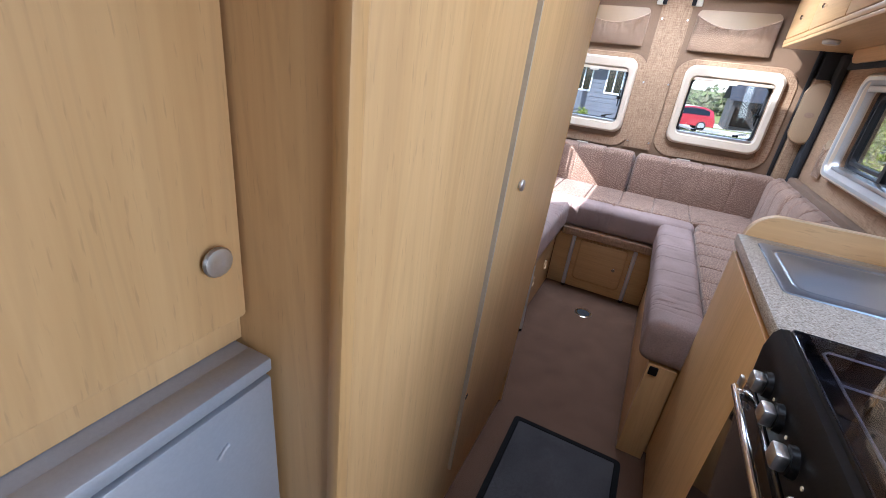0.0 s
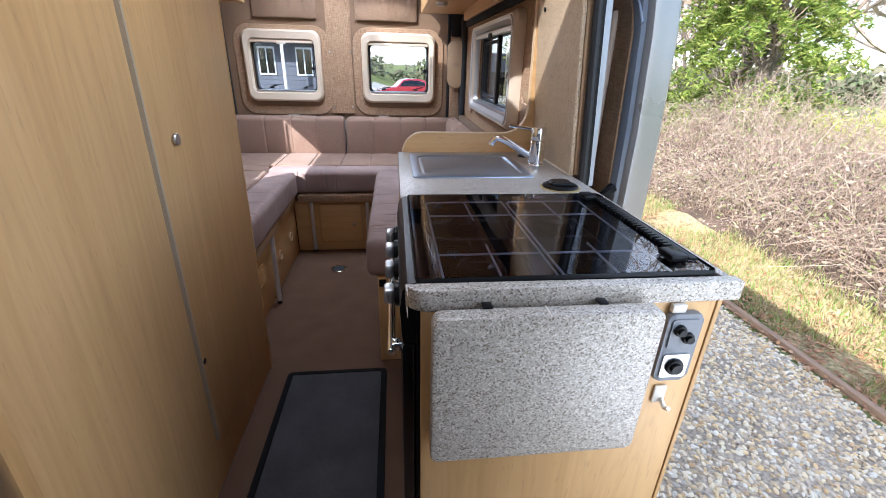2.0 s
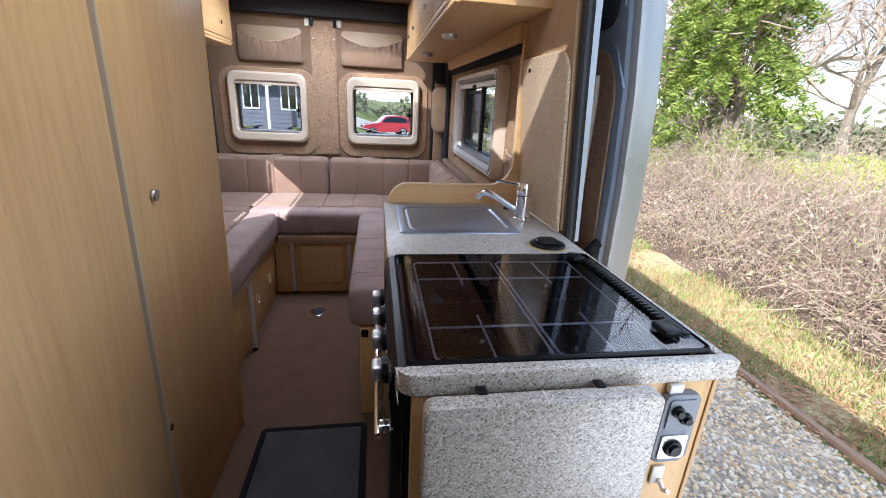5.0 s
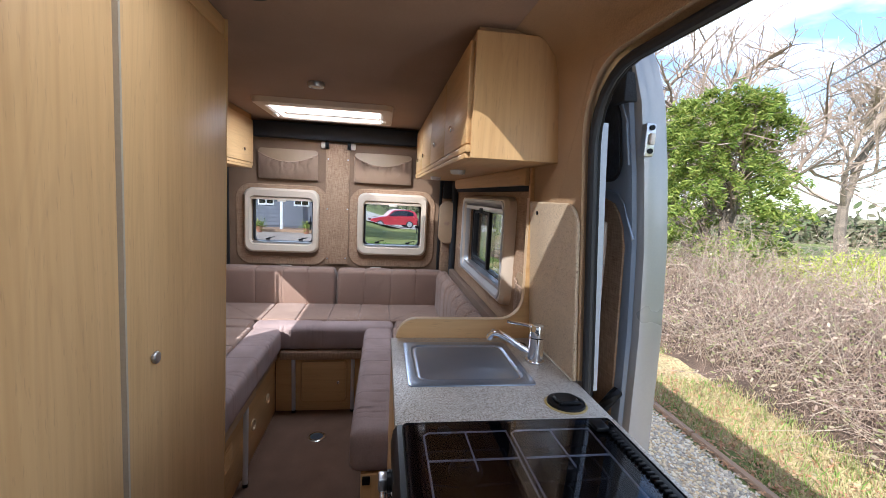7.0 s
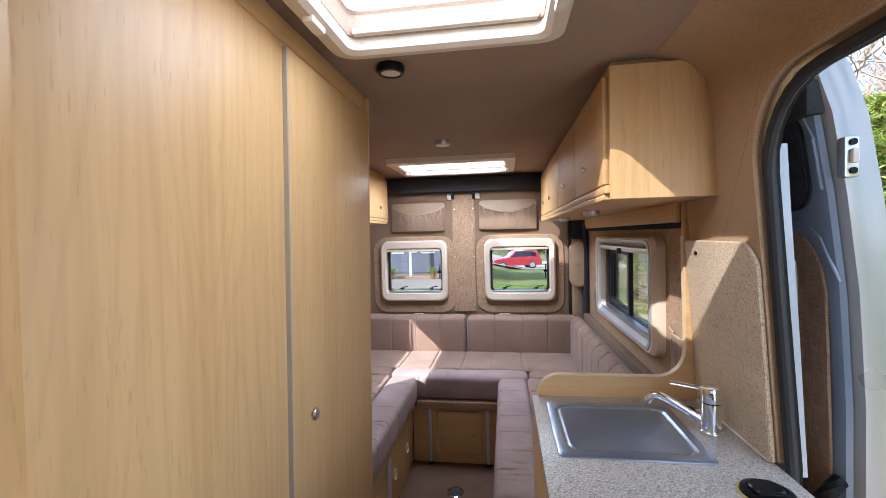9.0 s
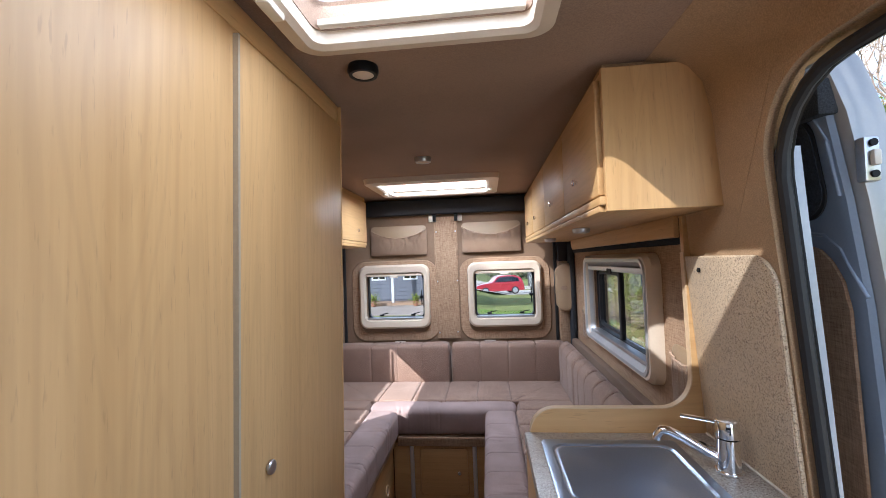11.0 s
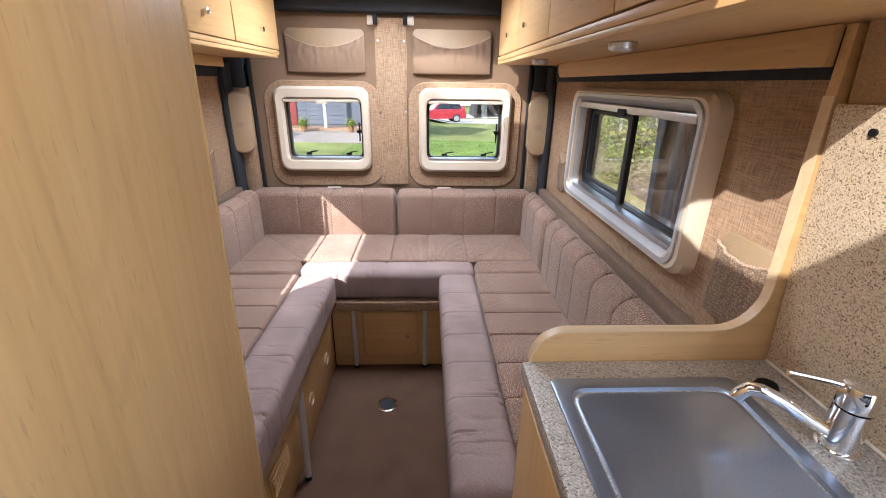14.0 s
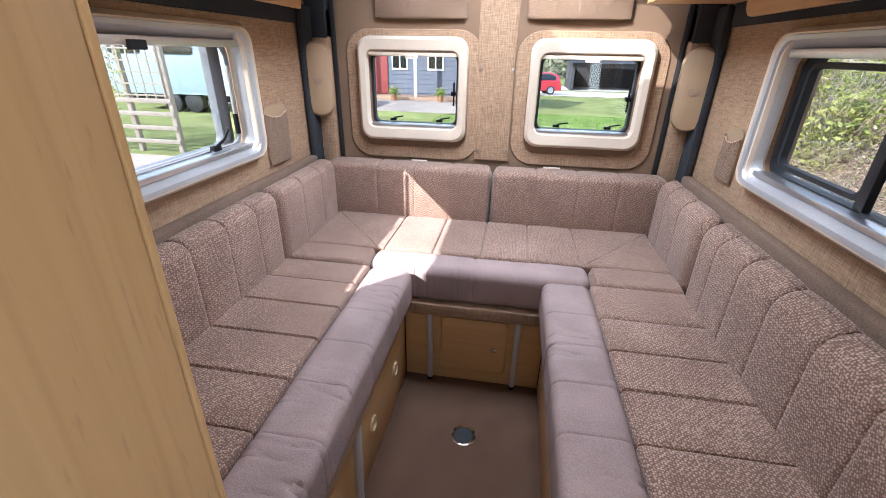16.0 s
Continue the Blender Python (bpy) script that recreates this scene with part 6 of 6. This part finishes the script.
tree_at(17.0, 26.0, 11.0, 23)

# evergreen, ivy-clad hedge tree
ivy = thing("tree", "dense ivy-clad evergreen hedge tree", "tree", (6.55, 3.75, -0.4))
thick, thin = branches((6.55, 3.75, -0.45), 6.2, 0.5, 3, 31, 0.2, 5)
bm = bmesh.new()
for pts, r in thick:
    bar(pts, r, 7, bm)
part("trunk", bm, BARK, ivy)
cv = np.array([[[c.x, c.y, c.z] for c in pts] for pts, _ in thin])
v, f = stems(cv, np.array([max(0.006, r) for _, r in thin]))
me = bpy.data.meshes.new("branchwork")
me.from_pydata((v - np.array((6.55, 3.75, -0.4))).tolist(), [], f.tolist())
me.materials.append(TWIG)
o = new("branchwork", me)
o.parent = ivy
# drooping sprays of narrow leaves, with gaps to the branchwork
sprays = []
for i in range(330):
    a, u = rng.uniform(0, 2 * np.pi), rng.uniform(0, 1) ** 0.8
    zc = -0.3 + 3.75 * u
    rad = (1.12 - 0.75 * max(0.0, u - 0.35)) * rng.uniform(0.45, 1.1)
    core = np.array([6.5 + rad * np.cos(a), 3.9 + rad * np.sin(a), zc])
    out = np.array([np.cos(a), np.sin(a), rng.uniform(-0.55, 0.35)])
    k = int(rng.integers(55, 120))
    f_ = rng.uniform(0, 1, (k, 1))
    ray = out * f_ * rng.uniform(0.25, 0.55) - np.array([0, 0, 1.0]) * 0.16 * f_ ** 2
    sprays.append(core + ray + rng.normal(0, 0.055, (k, 3)) * (1.15 - 0.6 * f_))
pts = np.concatenate(sprays)
s = rng.uniform(0.032, 0.062, (len(pts), 1)) * np.array([[1.15, 0.5, 1.0]])
m = np.concatenate([spin(len(pts), rng, 0.9) * s[:, None, :], pts[:, :, None]], 2)
v, f = many(LEAF_V, LEAF_F, m)
IVY = shade_random("ivy_leaves", ((0.07, 0.11, 0.02), (0.17, 0.25, 0.045), (0.30, 0.38, 0.075), (0.44, 0.48, 0.11), (0.19, 0.27, 0.05), (0.52, 0.51, 0.14)), 0.4, True, 0.45)
me = bpy.data.meshes.new("crown")
me.from_pydata((v - np.array((6.55, 3.75, -0.4))).tolist(), [], f.tolist())
me.materials.append(IVY)
o = new("crown", me)
o.parent = ivy
tagged(o, "glossy green ivy leaves")

# low yellow-green bushes beyond the thicket
GORSE = shade_random("bush_leaves", ((0.28, 0.36, 0.04), (0.52, 0.56, 0.07), (0.66, 0.67, 0.12), (0.40, 0.46, 0.06)), 0.6, True, 0.4)
for i, (cx, cy) in enumerate(((10.5, 3.5), (12.2, 4.6), (11.4, 2.2), (9.6, 5.0), (13.4, 6.4))):
    bush = thing("bush", "low yellow-green bush behind the brambles", "bush", (cx, cy, height(cx, cy)), "hedge bushes")
    d = rng.normal(0, 1, (2600, 3))
    d /= np.linalg.norm(d, axis=1, keepdims=True)
    lump = np.array([1 + 0.35 * noise.noise(Vector((float(q[0]) * 2, float(q[1]) * 2, float(q[2]) * 2 + i))) for q in d])[:, None]
    q = d * lump * rng.uniform(0.6, 1.05, (2600, 1)) * np.array([1.1, 1.1, 0.75])
    q[:, 2] = np.abs(q[:, 2]) + 0.02
    v, f = leaves("x", "", q, 0.03, 0.06, None)
    me = bpy.data.meshes.new("foliage")
    me.from_pydata(v.tolist(), [], f.tolist())
    me.materials.append(GORSE)
    o = new("foliage", me)
    o.parent = bush

# leafy saplings in the hedge behind the sliding door
SAPLING = shade_random("sapling_leaves", ((0.16, 0.20, 0.04), (0.32, 0.34, 0.08), (0.42, 0.40, 0.14), (0.24, 0.27, 0.06)), 0.6, True, 0.4)
for i, (cx, cy) in enumerate(((4.4, 4.6), (4.1, 5.6), (4.3, 6.5), (4.0, 7.4), (4.5, 8.4), (4.2, 9.4))):
    sap = thing("sapling", "young hedge sapling with bright yellow-green leaves", "shrub", (cx, cy, height(cx, cy)), "hedge saplings")
    k = 60
    hd_ = rng.uniform(0, 2 * np.pi, k)
    tt = np.linspace(0, 1, 6)[None, :, None]
    outw = np.stack([np.cos(hd_), np.sin(hd_), np.zeros(k)], 1)[:, None, :] * rng.uniform(0.2, 0.8, (k, 1, 1))
    cv = outw * tt ** 1.3 + np.array([0, 0, 1.0]) * tt * rng.uniform(0.9, 2.5, (k, 1, 1)) + rng.normal(0, 0.03, (k, 6, 3))
    v, f = stems(cv, rng.uniform(0.004, 0.011, k))
    me = bpy.data.meshes.new("stem")
    me.from_pydata(v.tolist(), [], f.tolist())
    me.materials.append(TWIG)
    o = new("stem", me)
    o.parent = sap
    q = cv[rng.integers(0, k, 3400), rng.integers(1, 6, 3400)] + rng.normal(0, 0.12, (3400, 3))
    v, f = leaves("x", "", q, 0.025, 0.055, None)
    me = bpy.data.meshes.new("foliage")
    me.from_pydata(v.tolist(), [], f.tolist())
    me.materials.append(SAPLING)
    o = new("foliage", me)
    o.parent = sap

# distant hedgerows and woods
FARWOOD = shade_random("far_wood", ((0.10, 0.11, 0.06), (0.16, 0.14, 0.09), (0.20, 0.19, 0.11), (0.09, 0.13, 0.05)), 0.9)
cl = []
for _ in range(420):
    side = rng.uniform(0, 1)
    if side < 0.55:
        x, y = rng.uniform(-70, 90), rng.uniform(68, 84)
    else:
        x, y = rng.uniform(45, 62), rng.uniform(-30, 75)
    cl.append((x, y, height(x, y), rng.uniform(1.2, 3.4)))
pts = []
for x, y, z0, r in cl:
    d = rng.normal(0, 1, (90, 3))
    d /= np.linalg.norm(d, axis=1, keepdims=True)
    q = d * r * rng.uniform(0.6, 1.1, (90, 1)) * np.array([1.2, 1.2, 1.0])
    q[:, 2] = np.abs(q[:, 2]) * 1.3
    pts.append(q + np.array([x, y, z0]))
v, f = leaves("x", "", np.concatenate(pts), 0.25, 0.6, None)
scatter("far_hedgerow", "distant brown and green hedgerow trees", "woods", FARWOOD, v, f)

for dz in (0.0, -0.28):
    cab = thing("overhead_cable", "black overhead cable above the hedge", "cable", (8.1, 2.7, 4.2), "overhead cables")
    a_, b_ = Vector((30.0, 26.7, 10.3 + dz)), Vector((4.0, -1.8, 3.3 + dz))
    part("wire", bar([a_.lerp(b_, i / 14) - Vector((0, 0, 0.5 * math.sin(math.pi * i / 14))) for i in range(15)], 0.018, 5), BLACK, cab)

# ---- beyond the rear doors: house, car, garage ----
BOARD_GREY = surface("grey_weatherboard", (0.125, 0.135, 0.165), 0.7, 0, 0.12, 2, 40, 0.1, 0.1, (0.3, 1, 1))
WHITE_PAINT = surface("white_paint", (0.78, 0.79, 0.80), 0.5, 0, 0.04, 3, 80, 0.03, 0.02)
RED_PAINT = surface("dull_red_paint", (0.30, 0.05, 0.05), 0.5, 0, 0.1, 3, 60, 0.05, 0.03)
SLATE = surface("roof_slate", (0.10, 0.10, 0.12), 0.7, 0, 0.2, 2, 30, 0.2, 0.2)
HX0, HX1, HY, HZ = -13.0, -1.35, 17.5, -0.45
house = thing("house", "grey weatherboarded bungalow with white posts and windows", "house", (-7, HY, HZ))
wall = part("wall", B(HX0, HX1, HY, HY + 6, HZ - 0.6, HZ + 2.75), BOARD_GREY, house)
bd = B(-0.5, 0.5, -0.03, -0.001, 0.0, 0.185, 0.004, 1)
for vtx in bd.verts:
    if vtx.co.z > 0.09 and vtx.co.y < -0.01:
        vtx.co.y += 0.018
me = bpy.data.meshes.new("weatherboard")
bd.transform(Matrix.Diagonal((HX1 - HX0, 1, 1, 1)))
bd.to_mesh(me)
bd.free()
me.materials.append(BOARD_GREY)
for i in range(14):
    o = new("weatherboard", me)
    o.parent = wall
    o.location = Vector(((HX0 + HX1) / 2, HY, HZ + 0.05 + i * 0.19)) - BASE[house.name]
roof = [[(HX0 - 0.4, HY - 0.9, HZ + 2.6), (HX1 + 0.4, HY - 0.9, HZ + 2.6)], [(HX0 - 0.4, HY + 3, HZ + 4.3), (HX1 + 0.4, HY + 3, HZ + 4.3)],
        [(HX0 - 0.4, HY + 6.9, HZ + 2.6), (HX1 + 0.4, HY + 6.9, HZ + 2.6)]]
bm = loft(roof, False, False)
bmesh.ops.solidify(bm, geom=bm.faces[:], thickness=0.14)
part("roof", bm, SLATE, house)
part("fascia", B(HX0 - 0.4, HX1 + 0.4, HY - 0.93, HY - 0.90, HZ + 2.42, HZ + 2.64), WHITE_PAINT, house, "white fascia board")
part("deck", B(HX0, HX1 + 0.3, HY - 1.1, HY - 0.04, HZ - 0.6, HZ - 0.02, 0.01), TIMBER, house, "low timber deck")
for x in (-6.9, -4.2, -1.6):
    part("post", B(x - 0.06, x + 0.06, HY - 0.98, HY - 0.86, HZ - 0.02, HZ + 2.45, 0.01), WHITE_PAINT, house, "white porch post")
for x in (-8.4, -5.1, -3.5, -2.2):
    w_ = part("window", B(x - 0.36, x + 0.36, HY - 0.055, HY - 0.032, HZ + 1.0, HZ + 2.15, 0.01), WHITE_PAINT, house, "white window frame")
    for dx in (-0.165, 0.165):
        part("pane", B(x + dx - 0.135, x + dx + 0.135, HY - 0.062, HY - 0.056, HZ + 1.08, HZ + 2.07), ENAMEL, w_, "dark glass pane")
dr = part("door", B(-6.4, -5.65, HY - 0.07, HY - 0.032, HZ, HZ + 2.05, 0.01), RED_PAINT, house, "dull red door")
for i, (x, y) in enumerate(((-5.0, 16.0), (-3.0, 15.9))):
    pot = thing("flower_pot", "clay pot with a small shrub by the deck", "plant pot", (x, y, height(x, y)), "garden pots")
    part("pot", cyl((x, y, height(x, y)), (x, y, height(x, y) + 0.26), 0.10, 14, 0.14), surface("terracotta", (0.36, 0.16, 0.09), 0.8), pot)
    d = rng.normal(0, 1, (240, 3)) * np.array([0.10, 0.10, 0.10]) + np.array([0, 0, 0.36])
    v, f = leaves("x", "", d, 0.03, 0.06, None)
    me = bpy.data.meshes.new("shrub")
    me.from_pydata(v.tolist(), [], f.tolist())
    me.materials.append(IVY)
    o = new("shrub", me)
    o.parent = pot

DRIVE = surface("pale_driveway", (0.50, 0.46, 0.40), 0.9, 0, 0.15, 1, 40, 0.25, 0.2)
drv = [[(x, y, height(x, y) + 0.03) for x in (-2.0, 2.0, 6.0, 14.0, 24.0)] for y in (33.0, 36.0, 40.0, 45.0, 52.0)]
tagged(part("driveway", loft(drv, False, False), DRIVE, None), "pale gravel driveway behind the lawn", "driveway", "", "structure")
PATIO = surface("patio_paving", (0.30, 0.25, 0.21), 0.9, 0, 0.2, 1.2, 30, 0.25, 0.2)
setting("patio", B(-12.0, -1.6, 12.7, 16.3, -0.62, -0.585), PATIO, "brown paved patio in front of the house", "patio")
lawn_n = 26000
x = rng.uniform(-2.4, 4.5, lawn_n)
y = 3.1 + 13 * rng.uniform(0, 1, lawn_n) ** 1.3
z = np.array([height(float(a), float(b)) for a, b in zip(x, y)])
s = np.stack([rng.uniform(0.005, 0.010, lawn_n), rng.uniform(0.03, 0.06, lawn_n), rng.uniform(0.03, 0.06, lawn_n)], 1)
m = np.concatenate([spin(lawn_n, rng, 0.45) * s[:, None, :], np.stack([x, y, z], 1)[:, :, None]], 2)
v, f = many(BLADE_V, BLADE_F, m)
scatter("lawn_grass", "short bright green lawn grass", "grass", LAWN, v, f)

CAR_RED = surface("red_car_paint", (0.42, 0.03, 0.05), 0.25, 0.1, 0.03, 2, 60, 0.02, 0.0, coat=0.8)
CX, CY = 1.25, 35.5
CZ = height(CX, CY) + 0.03
car = thing("car", "red family car parked on the driveway", "car", (CX, CY, CZ))
turn = Matrix.Translation((CX, CY, CZ)) @ Matrix.Rotation(radians(12), 4, "Z")


def car_part(name, bm, mat_, parent, label=""):
    bm.transform(turn)
    return part(name, bm, mat_, parent, label)


side = [(-2.18, 0.30), (-2.2, 0.62), (-2.12, 0.82), (-1.3, 0.98), (-0.75, 1.05), (0.0, 1.08), (1.2, 1.10), (2.02, 1.06), (2.16, 0.80), (2.18, 0.34)]
bm = loft([[(x * k, y, z if z < 0.9 else z - dz) for x, z in side] for y, k, dz in ((-0.90, 0.97, 0.03), (-0.84, 1.0, 0.0), (0.84, 1.0, 0.0), (0.90, 0.97, 0.03))])
body = car_part("body", bm, CAR_RED, car)
roof_p = [(-0.80, 1.04), (-0.22, 1.58), (0.3, 1.68), (1.3, 1.66), (1.86, 1.48), (2.06, 1.06)]
cabin = car_part("cabin", loft([[(x, y * (1 - 0.17 * (z - 1.04) / 0.54), z) for x, z in roof_p] for y in (-0.82, 0.82)]), CAR_RED, car)
for sy in (-1, 1):
    gl = [(-0.58, 1.10), (-0.12, 1.50), (0.35, 1.57), (1.2, 1.55), (1.66, 1.40), (1.70, 1.12)]
    car_part("side_glass", loft([[(x, sy * (0.83 - 0.14 * (z - 1.04) / 0.54) + o_, z) for x, z in gl] for o_ in (-0.006, 0.006)]), ENAMEL, car, "dark side windows")
    car_part("headlight", B(-2.17, -1.95, sy * 0.62 - 0.2, sy * 0.62 + 0.2, 0.70, 0.84, 0.03), CHROME, car, "clear headlight")
    for wx in (-1.38, 1.30):
        wh = car_part("wheel", cyl((wx, sy * 0.68, 0.345), (wx, sy * 0.915, 0.345), 0.345, 28, None, None, 0.04), RUBBER, car, "black tyre")
        car_part("rim", cyl((wx, sy * 0.915, 0.345), (wx, sy * 0.93, 0.345), 0.23, 20, 0.18), ALU, wh, "silver alloy rim")
car_part("windscreen", loft([[(-0.70 + o_, -0.72, 1.08), (-0.70 + o_, 0.72, 1.08), (-0.16 + o_, 0.64, 1.46), (-0.16 + o_, -0.64, 1.46)] for o_ in (-0.01, 0.0)]), ENAMEL, car, "dark windscreen")
car_part("number_plate", B(-2.215, -2.20, -0.26, 0.26, 0.48, 0.59), WHITE_PAINT, car, "white number plate")
car_part("grille", B(-2.205, -2.16, -0.4, 0.4, 0.62, 0.80, 0.02), BLACK, car, "black grille")
GX, GY = 9.6, 46.0
gz = height(GX, GY)
garage = thing("garage", "dark open-fronted garage beyond the driveway", "garage", (GX, GY, gz))
bm = B(GX - 4.2, GX - 3.9, GY, GY + 6, gz - 0.3, gz + 2.7)
B(GX + 3.9, GX + 4.2, GY, GY + 6, gz - 0.3, gz + 2.7, 0, 2, bm)
B(GX - 3.9, GX + 3.9, GY + 5.7, GY + 6, gz - 0.3, gz + 2.7, 0, 2, bm)
B(GX - 3.9, GX + 3.9, GY, GY + 0.2, gz + 2.2, gz + 2.7, 0, 2, bm)
part("wall", bm, surface("black_boards", (0.05, 0.045, 0.045), 0.8), garage)
bm = loft([[(GX - 4.6, GY - 0.5, gz + 2.65), (GX + 4.6, GY - 0.5, gz + 2.65)], [(GX - 4.6, GY + 3, gz + 4.6), (GX + 4.6, GY + 3, gz + 4.6)], [(GX - 4.6, GY + 6.5, gz + 2.65), (GX + 4.6, GY + 6.5, gz + 2.65)]], False, False)
bmesh.ops.solidify(bm, geom=bm.faces[:], thickness=0.15)
part("roof", bm, SLATE, garage)

# ---- beyond the left window: trellis fence, caravan ----
FENCE_WOOD = wood("pale_fence_wood", 2, (0.36, 0.31, 0.25), (0.26, 0.21, 0.16))
trellis = thing("trellis_fence", "pale timber trellis fence with climbing plant", "fence", (-8.0, 5.3, -0.6))
for x in (-6.35, -7.25, -9.05, -10.85, -12.65):
    part("post", B(x - 0.045, x + 0.045, 5.26, 5.35, -0.6, 2.15, 0.006), FENCE_WOOD, trellis)
for z in (-0.38, -0.12, 0.14, 0.38):
    part("rail", B(-12.7, -6.3, 5.22, 5.258, z - 0.04, z + 0.04, 0.004), FENCE_WOOD, trellis)
i = 0
while -6.4 - i * 0.2 > -12.6:
    x = -6.4 - i * 0.2
    part("slat", B(x - 0.014, x + 0.014, 5.236, 5.250, 0.42, 2.1), FENCE_WOOD, trellis)
    i += 1
for j in range(9):
    z = 0.48 + j * 0.2
    part("slat", B(-12.6, -6.35, 5.222, 5.235, z - 0.014, z + 0.014), FENCE_WOOD, trellis)
d = rng.normal(0, 1, (1500, 3)) * np.array([0.55, 0.07, 0.55]) + np.array([-8.3, 5.2, 1.3])
v, f = leaves("x", "", d, 0.025, 0.05, None)
scatter("climber", "sparse green climbing plant on the trellis", "plant", IVY, v, f)
CARAVAN = surface("caravan_skin", (0.30, 0.38, 0.46), 0.4, 0, 0.04, 2, 60, 0.02, 0.01, coat=0.3)
van = thing("caravan", "pale blue-white caravan behind the fence", "caravan", (-9.5, 11.5, -0.6))
prof = outline(5.6, 2.2, 0.45, 8)
bm = slab(prof, 1, 10.4, 12.6, (-10.2, 1.05), 0.12)
part("shell", bm, CARAVAN, van)
for x in (-8.15, -10.2, -12.0):
    part("window", slab(outline(1.1, 0.6, 0.1, 5), 1, 10.37, 10.399, (x, 1.4)), ENAMEL, van, "dark caravan window")
for x in (-10.0, -10.75):
    part("wheel", cyl((x, 10.45, -0.28), (x, 10.7, -0.28), 0.32, 24, None, None, 0.04), RUBBER, van, "black tyre")
part("chassis", B(-12.4, -7.8, 10.6, 12.4, -0.25, -0.05), BLACK, van)
line = thing("clothes_airer", "grey rotary clothes airer on the lawn", "clothes airer", (-6.9, 7.5, -0.6))
part("pole", cyl((-6.9, 7.5, -0.6), (-6.9, 7.5, 1.55), 0.025, 10), ALU, line)
for a in (20, 110, 200, 290):
    part("arm", bar([(-6.9, 7.5, 1.1), (-6.9 + 1.1 * math.cos(radians(a)), 7.5 + 1.1 * math.sin(radians(a)), 1.65)], 0.012, 6), ALU, line)
